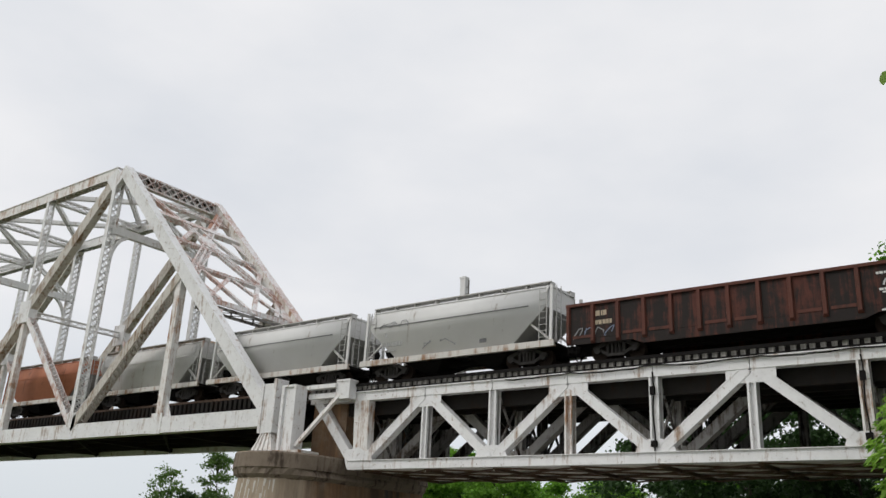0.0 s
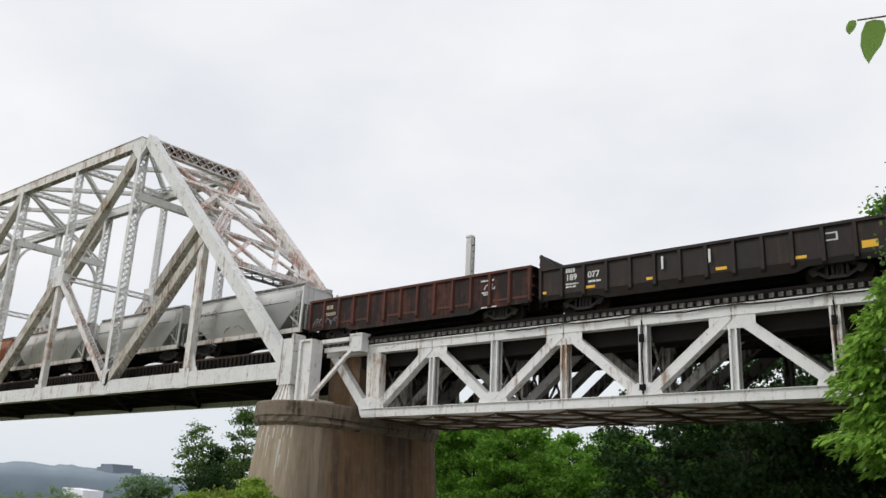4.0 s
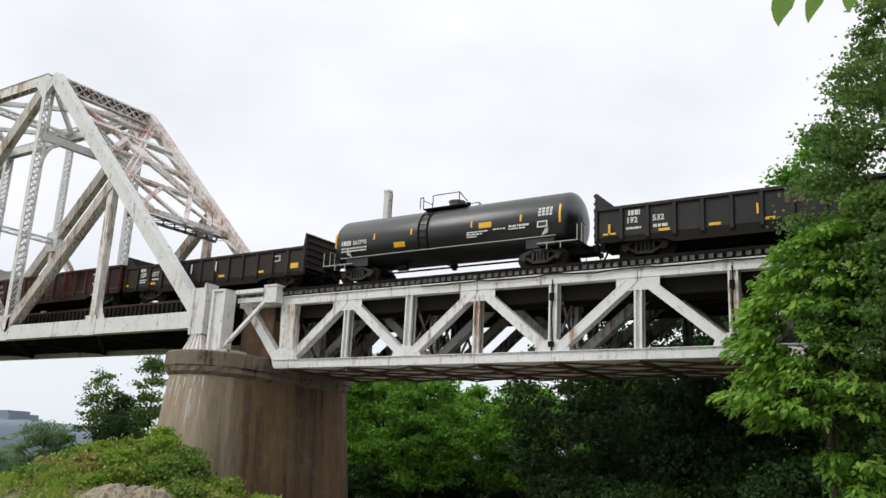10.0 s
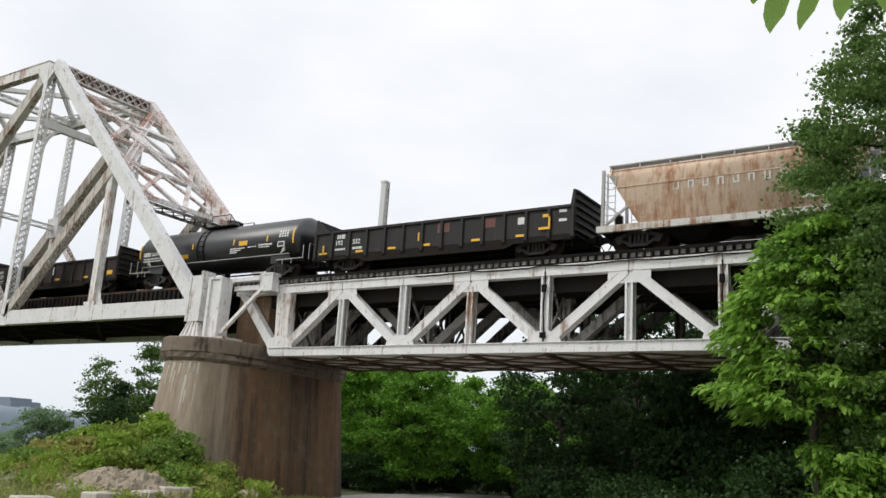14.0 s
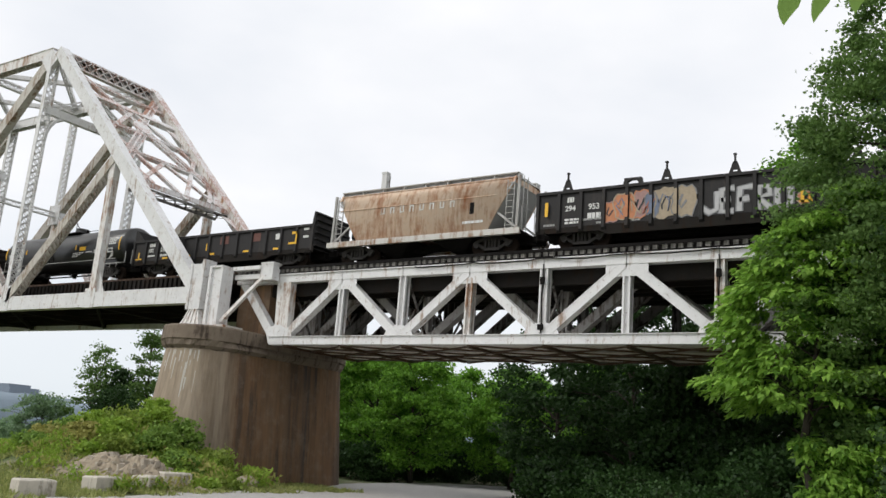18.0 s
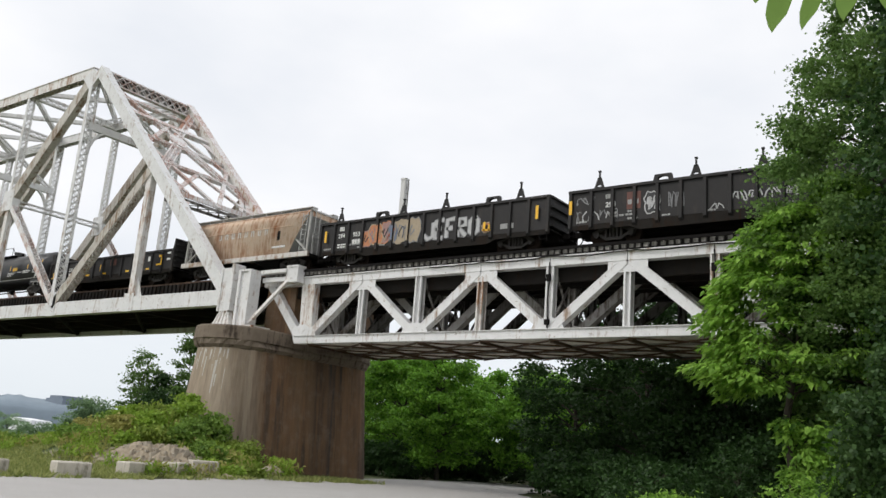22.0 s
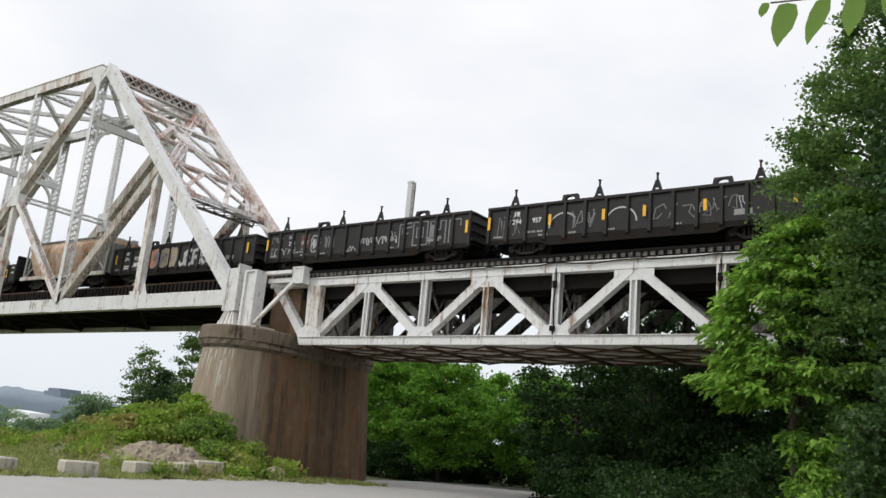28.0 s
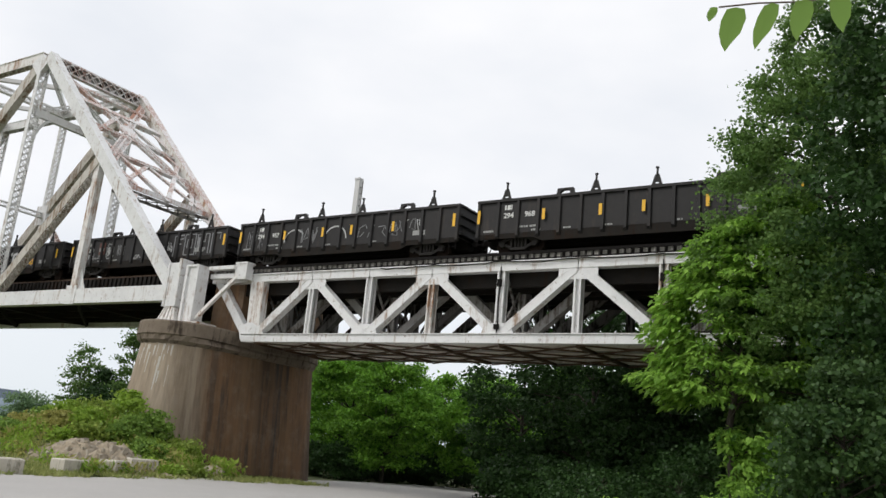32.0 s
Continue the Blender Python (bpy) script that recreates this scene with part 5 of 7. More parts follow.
def train():
    cars = []
    Y = -1.52 - 0.002
    S = [(1.6, "spike"), (6.4, "spike"), (9.38, "spike"), (14.15, "spike"), (4.85, "saddle"), (12.5, "saddle")]
    PAN = 14
    cars.append(covered_hopper("covered_hopper", -39.4, 11.7, "faded orange covered hopper car with a rusty roof", M_ORANGE, M_RUSTCAR))
    cars.append(covered_hopper("covered_hopper", -26.2, 11.7, "pale grey covered hopper car with rust along the roof", M_GREYRUST, M_RUSTCAR))
    cars.append(covered_hopper("covered_hopper", -13.1, 11.7, "light grey covered hopper car with a dirty white sill", M_GREYCAR, M_GREYCAR))
    c = covered_hopper("covered_hopper", 0.0, 11.6, "light grey covered hopper car with faint graffiti and a dirty sill", M_GREYCAR, M_GREYCAR)
    cars.append(c)
    yh = -1.55
    bars(c, [(1.2, 2.6, 1.75, 0.22), (1.2, 2.2, 1.45, 0.1), (1.3, 1.5, 2.3, 0.22)], yh - 0.002, M_FADED)
    graffiti(c, 3.9, 6.2, 1.4, 1.85, yh, ["grey"], 2, 4, 0.04)
    graffiti(c, 0.9, 3.0, 2.75, 3.1, yh, ["grey"], 3, 8, 0.04)
    patch(c, "decal", 7.6, 8.0, 1.35, 1.55, yh, M_DECAL)
    e = gondola("gondola", 12.5, 16.3, "rust-red open gondola car with worn graffiti", M_REDBR, 13, stake_mat=M_STAKE)
    cars.append(e)
    bars(e, [(1.45, 2.0, 1.95, 0.24), (1.4, 2.25, 1.55, 0.2)], Y, M_GRAF["tan"])
    graffiti(e, 0.3, 2.4, 0.95, 1.45, Y, ["grey", "blue"], 4, 11, 0.05)
    bars(e, [(13.15, 13.95, 2.14, 0.09), (13.2, 13.75, 1.5, 0.09), (13.3, 13.7, 1.4, 0.06), (13.2, 14.2, 0.72, 0.07)], Y, M_LETTER)
    graffiti(e, 13.35, 14.05, 1.68, 2.0, Y, ["white"], 2, 12, 0.07)
    for i in range(13):
        if i % 3 != 1:
            patch(e, "rust_strip", 0.3 + 1.24 * i, 1.2 + 1.24 * i, 0.99, 1.12, Y, M_STAKE)
    f = gondola("gondola", 29.3, 16.0, "dark brown open gondola car with raised ends and yellow tape", M_BLACKBR, 13, high_ends=True, low=0.58, top=2.33)
    cars.append(f)
    lettering(f, "189", 1.5, Y - 0.01, 1.55, 0.42, M_LETTER, "white car number")
    lettering(f, "077", 2.72, Y - 0.01, 1.55, 0.42, M_LETTER, "white car number")
    bars(f, [(1.5, 2.0, 1.93, 0.22), (1.5, 2.2, 1.32, 0.08), (1.5, 2.1, 1.18, 0.08), (2.75, 3.4, 1.3, 0.1)], Y, M_LETTER)
    for x in (2.6, 5.75, 9.0, 12.3, 0.1):
        patch(f, "reflective_strip", x, x + 0.5 if x > 1 else x + 0.3, 1.02, 1.15, Y - 0.004, M_YEL)
    patch(f, "reflective_strip", 14.9, 15.5, 1.1, 1.4, Y - 0.004, M_YEL)
    for x in (6.55, 8.75):
        patch(f, "white_strip", x, x + 0.1, 1.4, 2.0, Y - 0.12, M_LETTER)
    patch(f, "stencil_frame", 13.5, 14.05, 1.6, 1.95, Y, M_LETTER)
    patch(f, "stencil_frame_inner", 13.57, 13.98, 1.66, 1.89, Y - 0.012, M_BLACKBR)
    cars.append(tank_car(47.05, 14.7))
    h = gondola("gondola", 63.0, 16.0, "black open gondola car with raised ends and yellow tape", M_BLACK, 13, high_ends=True, low=0.58, top=2.33)
    cars.append(h)
    lettering(h, "192", 1.5, Y - 0.01, 1.5, 0.36, M_LETTER, "white car number")
    lettering(h, "532", 2.72, Y - 0.01, 1.5, 0.36, M_LETTER, "white car number")
    bars(h, [(1.6, 2.2, 1.85, 0.24), (1.5, 2.2, 1.2, 0.1), (2.75, 3.4, 1.18, 0.14)], Y, M_LETTER)
    for x in (3.0, 5.2, 7.4, 10.4, 12.9):
        patch(h, "reflective_strip", x, x + 0.5, 0.98, 1.1, Y - 0.004, M_YEL)
    for x0, x1, z0, z1 in ((0.7, 0.8, 1.0, 1.5), (0.45, 1.05, 1.0, 1.08), (7.2, 7.28, 1.25, 1.7), (14.7, 14.8, 1.3, 1.95), (14.2, 14.8, 1.2, 1.32), (14.4, 14.8, 1.8, 1.95)):
        patch(h, "reflective_strip", x0, x1, z0, z1, Y - 0.12, M_YEL)
    for z in (1.55, 2.0):
        patch(h, "white_strip", 15.2, 15.6, z, z + 0.14, Y - 0.004, M_LETTER)
    for x in (8.3, 11.0):
        patch(h, "faded_patch", x, x + 0.75, 1.6, 2.1, Y, M_FADERED)
    patch(h, "stencil_frame", 13.0, 13.5, 1.6, 1.95, Y, M_LETTER)
    for i in range(12):
        patch(h, "white_strip", 1.2 + 1.22 * i, 1.38 + 1.22 * i, 2.2, 2.27, Y - 0.01, M_LETTER)
    i_ = covered_hopper("covered_hopper", 80.4, 11.7, "rust-streaked tan covered hopper car with faded white letters", M_RUSTCAR, M_GREYCAR, cut=1.5, high=3.5)
    cars.append(i_)
    for k in range(8):
        x = 3.3 + 0.64 * k
        q = Shape()
        q.box(x, x + 0.07, yh - 0.02, yh - 0.01, 2.46, 2.82).box(x + 0.2, x + 0.27, yh - 0.02, yh - 0.01, 2.46, 2.82).box(x + 0.07, x + 0.2, yh - 0.02, yh - 0.01, 2.75 if k % 2 else 2.46, 2.82 if k % 2 else 2.53)
        part("letter_bar", q, M_SILL, i_, "faded white letter")
    patch(i_, "placard_holder", 9.0, 9.25, 2.0, 2.6, yh - 0.01, M_DARKIRON)
    bars(i_, [(8.6, 9.8, 1.5, 0.14)], yh, M_LETTER)
    for x in (0.5, 10.0):
        patch(i_, "reflective_strip", x, x + 0.8, 0.83, 1.02, yh - 0.085, M_YEL)
    j = gondola("gondola", 93.2, 15.9, "black gondola car covered with colourful graffiti", M_BLACK, PAN, posts=S, low=0.55, top=2.68)
    cars.append(j)
    yg = Y - 0.002
    letters = [(3.8, 0.75, 1.0, 1.9, "orange", "pink"), (4.5, 0.9, 1.05, 2.2, "orange", "tan"), (5.2, 0.75, 1.1, 2.25, "pink", "orange"), (5.75, 0.5, 1.1, 2.1, "blue", "grey"), (6.4, 0.9, 1.0, 2.3, "tan", "tan"), (7.2, 0.9, 1.0, 2.3, "tan", "grey")]
    for i in range(PAN + 1):
        x = 0.08 + (15.9 - 0.16) * i / PAN
        if 3.6 < x < 7.6:
            near = min(letters, key=lambda a: abs(a[0] - x))
            patch(j, "spray_fill", x - 0.07, x + 0.07, near[2] + 0.08, near[3] - 0.05, Y - 0.1, M_GRAF[near[4]])
    for q, (x, w, z0, z1, fill, edge) in enumerate(letters):
        bubble(j, x, w * 1.28, z0 - 0.04, z1 + 0.08, yg - 0.002 * (q % 2), fill, edge, 200 + q)
    graffiti(j, 4.0, 6.6, 1.2, 2.1, yg - 0.016, ["blue", "tan", "red"], 4, 22, 0.05)
    glyphs = [[[(0.9, 2.15), (0.9, 1.2), (0.45, 1.05), (0.0, 1.35)]], [[(0.85, 2.25), (0.15, 2.2), (0.1, 1.05), (0.8, 1.05)], [(0.1, 1.65), (0.65, 1.7)]], [[(0.85, 2.25), (0.15, 2.2), (0.1, 1.0)], [(0.1, 1.6), (0.65, 1.65)]], [[(0.1, 1.0), (0.15, 2.2), (0.7, 2.15), (0.75, 1.75), (0.15, 1.6), (0.8, 1.0)]], [[(0.45, 2.2), (0.8, 1.95), (0.8, 1.25), (0.45, 1.02), (0.12, 1.25), (0.12, 1.95), (0.45, 2.2), (0.7, 2.1)]]]
    for q, lines in enumerate(glyphs):
        x0 = 7.95 + 0.76 * q
        edge, face = Shape(), Shape()
        for line in lines:
            stroke(edge, [(x0 + 0.76 * u, 0.98 + 0.84 * (v - 1.0)) for u, v in line], 0.34, yg - 0.014)
            stroke(face, [(x0 + 0.76 * u, 0.98 + 0.84 * (v - 1.0)) for u, v in line], 0.21, yg - 0.024)
        part("spray_outline", edge, M_GRAF["grey"], j, "grey sprayed letter edge")
        part("spray_letter", face, M_GRAF["white"], j, "white sprayed block letter")
    bubble(j, 12.15, 0.6, 1.05, 1.6, yg, "orange", "tan", 260)
    for x0, x1, z0, z1 in ((12.0, 12.14, 1.1, 1.6), (12.32, 12.42, 1.1, 1.45), (11.95, 12.45, 1.1, 1.2)):
        patch(j, "reflective_strip", x0, x1, z0, z1, Y - 0.12, M_YEL)
    bars(j, [(1.6, 1.95, 2.1, 0.25), (1.5, 2.3, 1.2, 0.1), (1.5, 2.2, 1.05, 0.1), (2.65, 3.3, 1.2, 0.3)], Y, M_LETTER)
    lettering(j, "953", 2.68, Y - 0.01, 1.68, 0.38, M_LETTER, "white car number")
    lettering(j, "294", 1.5, Y - 0.01, 1.68, 0.36, M_LETTER, "white car number")
    k = gondola("gondola", 110.2, 15.9, "black gondola car with white sprayed graffiti", M_BLACK, PAN, posts=S, low=0.55, top=2.68)
    cars.append(k)
    lettering(k, "294", 1.95, Y - 0.01, 1.68, 0.36, M_LETTER, "white car number")
    graffiti(k, 0.4, 1.4, 1.9, 2.3, Y, ["grey"], 3, 31, 0.05)
    graffiti(k, 0.4, 2.6, 1.05, 1.6, Y, ["grey", "white"], 7, 32, 0.05)
    yg = Y - 0.002
    patch(k, "faded_patch", 3.05, 3.75, 1.45, 2.3, Y, M_FADERED)
    bars(k, [(1.95, 2.3, 2.1, 0.22), (3.1, 3.65, 1.68, 0.24), (3.1, 3.6, 1.3, 0.1), (2.0, 2.6, 1.3, 0.1)], Y - 0.014, M_FADED)
    bubble(k, 4.32, 0.78, 1.15, 2.2, yg, "dark", "white", 301)
    graffiti(k, 4.05, 4.6, 1.3, 2.0, yg - 0.01, ["white"], 2, 33, 0.09)
    graffiti(k, 5.05, 5.85, 1.3, 2.1, yg, ["grey"], 4, 37, 0.05)
    graffiti(k, 8.0, 10.8, 1.25, 1.72, yg, ["white"], 8, 34, 0.06)
    graffiti(k, 10.2, 10.75, 1.3, 2.0, yg, ["white"], 2, 38, 0.05)
    block_outline(k, [[(10.95, 0.95), (10.95, 2.3), (11.8, 2.35), (11.8, 2.1), (11.15, 2.05), (11.15, 1.75), (11.6, 1.75)], [(11.95, 1.0), (11.95, 2.35), (12.95, 2.35), (12.95, 1.0), (11.95, 1.0)], [(12.2, 1.45), (12.2, 2.0), (12.65, 2.0), (12.65, 1.45), (12.2, 1.45)], [(13.15, 1.0), (13.15, 2.3), (13.45, 2.3), (13.45, 1.8), (13.85, 1.8), (13.85, 2.3), (14.2, 2.3), (14.2, 1.0)], [(14.45, 1.0), (14.45, 2.3), (15.2, 2.3), (15.2, 1.9)]], yg, "grey", 0.09)
    block_outline(k, [[(12.4, 1.55), (12.45, 1.9)], [(13.3, 2.1), (13.32, 1.3)], [(13.6, 1.3), (13.95, 1.35)]], yg, "grey", 0.2)
    graffiti(k, 7.0, 7.7, 1.0, 1.3, Y, ["white"], 2, 36, 0.04)
    l_ = gondola("gondola", 127.2, 15.9, "black gondola car with thin white graffiti arcs and yellow strips", M_BLACK, PAN, posts=S, low=0.55, top=2.68)
    cars.append(l_)
    bars(l_, [(1.6, 1.95, 2.1, 0.25)], Y, M_LETTER)
    lettering(l_, "957", 2.68, Y - 0.01, 1.68, 0.36, M_LETTER, "white car number")
    lettering(l_, "294", 1.5, Y - 0.01, 1.68, 0.36, M_LETTER, "white car number")
    s = Shape()
    for cx, a0, a1 in ((4.5, 0.0, 0.8), (7.6, 0.1, 1.0)):
        stroke(s, [(cx - 0.8 * math.cos(math.pi * t), 1.3 + 0.75 * math.sin(math.pi * t)) for t in [a0 + (a1 - a0) * i / 10 for i in range(11)]], 0.08, Y - 0.004)
    part("spray_tag", s, M_GRAF["white"], l_, "thin white sprayed arcs")
    graffiti(l_, 0.6, 2.0, 1.0, 2.2, Y, ["grey"], 5, 41, 0.04)
    graffiti(l_, 4.8, 6.4, 1.1, 2.1, Y, ["grey"], 4, 42, 0.05)
    graffiti(l_, 9.2, 12.0, 1.2, 2.0, Y, ["grey"], 4, 43, 0.05)
    graffiti(l_, 11.4, 13.6, 1.4, 2.1, Y, ["white", "grey"], 5, 44, 0.04)
    m_ = gondola("gondola", 144.2, 15.9, "plain black gondola car with white number and yellow strips", M_BLACK, PAN, posts=S, low=0.55, top=2.68)
    cars.append(m_)
    lettering(m_, "968", 2.68, Y - 0.01, 1.7, 0.38, M_LETTER, "white car number")
    lettering(m_, "294", 1.5, Y - 0.01, 1.7, 0.38, M_LETTER, "white car number")
    bars(m_, [(1.55, 1.95, 2.12, 0.25)], Y, M_LETTER)
    for c in (j, k, l_, m_):
        for x in ((0.5, 15.15) if c is j else (0.05, 15.6) if c is k else (0.05, 3.7, 6.65, 8.75, 11.65, 15.55)):
            patch(c, "reflective_strip", x, x + 0.16, 1.45, 2.0 if 1 < x < 15 else 2.15, Y - 0.12, M_YEL)
        bars(c, [(0.4, 1.0, 1.0, 0.1), (2.3, 2.9, 1.15, 0.1), (3.0, 3.5, 1.15, 0.1), (3.1, 3.6, 0.95, 0.1), (4.8, 5.2, 0.95, 0.08), (6.9, 7.3, 0.95, 0.08), (10.2, 10.6, 0.95, 0.08)], Y, M_FADED)
        patch(c, "stencil_frame", 13.0, 13.8, 1.15, 1.42, Y, M_FADED)
    return cars


TRAIN_ROWS = [(0.0, -0.20), (1.0, -4.87), (2.0, -9.44), (3.0, -13.95), (4.25, -19.54), (5.5, -25.06), (7.0, -31.66), (8.5, -38.07), (10.0, -44.50), (11.5, -50.85), (13.0, -57.09), (14.5, -63.20), (16.5, -71.28), (18.0, -77.32), (19.5, -83.25), (21.0, -89.04), (23.0, -96.62), (25.0, -104.12), (27.5, -113.25), (29.0, -118.65), (30.5, -124.05), (32.0, -129.40)]


def shift_at(t):
    for (a, u), (b, v) in zip(TRAIN_ROWS, TRAIN_ROWS[1:]):
        if t <= b:
            return u + (v - u) * (t - a) / (b - a)
    return TRAIN_ROWS[-1][1]


# ---- ground, road, river and distance
def ground_height(x, y):
    h = 2.1 * math.exp(-(((x + 4.0) / 5.2) ** 2 + ((y + 8.0) / 4.2) ** 2))
    h += 0.5 * math.exp(-(((x + 18) / 8.0) ** 2 + ((y + 12) / 6.0) ** 2))
    if x < -30:
        h -= 5.0 * min(1.0, (-30 - x) / 60) ** 1.2
    h += 0.5 * math.exp(-(((x - 25) / 4) ** 2 + ((y + 12) / 5) ** 2))
    h += 0.12 * noise.noise((x * 0.25, y * 0.25, 0)) * min(1.0, abs(h) * 2)
    return h


def grid_axis(lo, hi, fine_lo, fine_hi, step, far):
    a = [fine_lo + step * i for i in range(int((fine_hi - fine_lo) / step) + 1)]
    d, x = step, fine_lo
    left = []
    while x > lo:
        d *= far
        x -= d
        left.append(max(x, lo))
    right, d, x = [], step, a[-1]
    while x < hi:
        d *= far
        x += d
        right.append(min(x, hi))
    return list(reversed(left)) + a + right


def ground():
    global M_ROAD
    m, n, l, b = nodes_of("weedy_ground")
    v = coords(n, l)
    soil = mixed(n, l, noise_node(n, l, v, 3.0, 8.0), (0.20, 0.16, 0.11), (0.33, 0.28, 0.21))
    green = mixed(n, l, noise_node(n, l, v, 9.0, 8.0), (0.045, 0.075, 0.018), (0.12, 0.15, 0.05))
    l.new(mixed(n, l, ramp(n, l, noise_node(n, l, v, 0.35, 6.0), [(0.36, 0.0), (0.50, 1.0)]), soil, green), b.inputs["Base Color"])
    b.inputs["Roughness"].default_value = 0.95
    bumped(n, l, b, noise_node(n, l, v, 6.0, 8.0), 0.7, 0.08)
    M_ROAD, n, l, b = nodes_of("worn_pale_asphalt")
    v = coords(n, l)
    tone = mixed(n, l, noise_node(n, l, v, 0.5, 6.0), (0.39, 0.375, 0.36), (0.50, 0.485, 0.465))
    l.new(mixed(n, l, ramp(n, l, noise_node(n, l, v, 60.0, 3.0), [(0.4, 0.0), (0.75, 0.5)]), tone, (0.20, 0.19, 0.18)), b.inputs["Base Color"])
    b.inputs["Roughness"].default_value = 0.9
    bumped(n, l, b, noise_node(n, l, v, 80.0), 0.5, 0.01)
    xs, ys = grid_axis(-1500, 1500, -32, 46, 1.0, 1.35), grid_axis(-1500, 1500, -40, 40, 1.0, 1.35)
    s = Shape()
    s.v = [(x, y, ground_height(x, y)) for y in ys for x in xs]
    w = len(xs)
    s.f = [(j * w + i, j * w + i + 1, (j + 1) * w + i + 1, (j + 1) * w + i) for j in range(len(ys) - 1) for i in range(w - 1)]
    solo("ground", s, m, "weedy earth bank beside the road", "ground", kind="structure", smooth=True)
    # the road: pale asphalt that runs under the span and bends away
    left = [(12, -60), (9, -40), (7.2, -28), (6.4, -20), (5.5, -13), (4.5, -6), (1.6, 2), (-2.6, 9.5), (-4.6, 18), (-5.0, 26), (-2, 34), (6, 42)]
    right = [(60, -60), (55, -40), (42, -28), (29, -20), (23, -14), (20, -6), (16, 2), (9.5, 9.5), (6.5, 18), (6.0, 24), (8.5, 29), (14, 34)]
    s = Shape()
    rows = []
    for i in range(len(left) - 1):
        for k in range(8):
            rows.append((lerp(left[i], left[i + 1], k / 8), lerp(right[i], right[i + 1], k / 8)))
    for (a, b_), (c, d) in rows:
        wob = 0.35 * noise.noise((a * 0.5, b_ * 0.5, 1))
        for k in range(25):
            x, y = a + wob + (c - a) * k / 24, b_ + (d - b_) * k / 24
            s.v.append((x, y, ground_height(x, y) + 0.07))
    s.f = [(j * 25 + i, j * 25 + i + 1, (j + 1) * 25 + i + 1, (j + 1) * 25 + i) for j in range(len(rows) - 1) for i in range(24)]
    solo("road", s, M_ROAD, "pale worn asphalt lot and road leading under the bridge", "road", kind="structure")
    m, n, l, b = nodes_of("river_water")
    b.inputs["Base Color"].default_value, b.inputs["Roughness"].default_value = (0.16, 0.17, 0.16, 1), 0.12
    bumped(n, l, b, noise_node(n, l, coords(n, l), 1.5), 0.15, 0.05)
    solo("water", Shape().box(-1400, -95, -500, 1400, -4.9, -4.6), m, "pale grey river surface", "river", kind="structure")
    # far bank: wooded hills, the haze painted into their blue-grey colour
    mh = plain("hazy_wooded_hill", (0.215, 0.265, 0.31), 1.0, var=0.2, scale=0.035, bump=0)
    s = Shape()
    cols = 360
    for i in range(cols + 1):
        a = radians(80 + 120 * i / cols)
        r = 1150
        x, y = 30 + r * math.cos(a), -35 + r * math.sin(a)
        k = min(1.0, max(0.0, (math.degrees(a) - 144.5) / 4.5))
        h = 26 + 13 * k * k * (3 - 2 * k) + 4 * noise.noise((i * 0.2, 3.1, 0)) + 2.0 * noise.noise((i * 1.1, 1.0, 0)) + 1.6 * noise.noise((i * 3.7, 5.0, 0))
        s.v += [(x, y, -6), (x, y, max(6, h * 0.55)), (x * 1.1, y * 1.1, max(8, h)), (x * 1.16, y * 1.16, -6)]
    s.f = [(4 * i + k, 4 * i + k + 1, 4 * i + k + 5, 4 * i + k + 4) for i in range(cols) for k in range(3)]
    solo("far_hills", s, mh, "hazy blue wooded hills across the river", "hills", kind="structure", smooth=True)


# ---- plants
def leaf_mesh(name, centres, size, rng, droop=0.0, slim=0.45):
    """One small folded leaf at each centre, turned at random."""
    n = len(centres)
    d = rng.normal(size=(n, 3))
    d[:, 2] = d[:, 2] * 0.6 - droop
    d /= np.linalg.norm(d, axis=1)[:, None]
    u = np.cross(d, rng.normal(size=(n, 3)))
    u /= np.linalg.norm(u, axis=1)[:, None]
    w = np.cross(d, u)
    s = (size * rng.uniform(0.6, 1.35, n))[:, None]
    c = np.asarray(centres)
    q = np.stack([c - d * s * 0.5, c + u * s * slim + w * s * 0.1, c + d * s * 0.5, c - u * s * slim + w * s * 0.1], 1).reshape(-1, 3)
    me = bpy.data.meshes.new(name)
    me.vertices.add(4 * n)
    me.vertices.foreach_set("co", q.astype(np.float32).ravel())
    me.loops.add(4 * n)
    me.loops.foreach_set("vertex_index", np.arange(4 * n, dtype=np.int32))
    me.polygons.add(n)
    me.polygons.foreach_set("loop_start", np.arange(0, 4 * n, 4, dtype=np.int32))
    me.update(calc_edges=True)
    me.validate()
    return me


def crown_points(rng, n, clumps, spread, shape):
    """Leaves in clumps: the clumps' centres come from shape(rng)."""
    cs = np.array([shape(rng) for _ in range(clumps)])
    k = rng.integers(0, clumps, n)
    r = rng.normal(size=(n, 3)) * spread * rng.uniform(0.5, 1.2, clumps)[k][:, None]
    r[:, 2] *= 0.45
    return cs, cs[k] + r


def egg(h0, h1, rx, ry, power=0.8, shell=0.45):
    def pick(rng):
        while True:
            p = rng.uniform(-1, 1, 3)
            q = np.linalg.norm(p)
            if shell < q < 1:
                break
        t = (p[2] + 1) / 2
        k = 1 - 0.25 * t
        return (p[0] * rx * k, p[1] * ry * k, h0 + (h1 - h0) * t)
    return pick


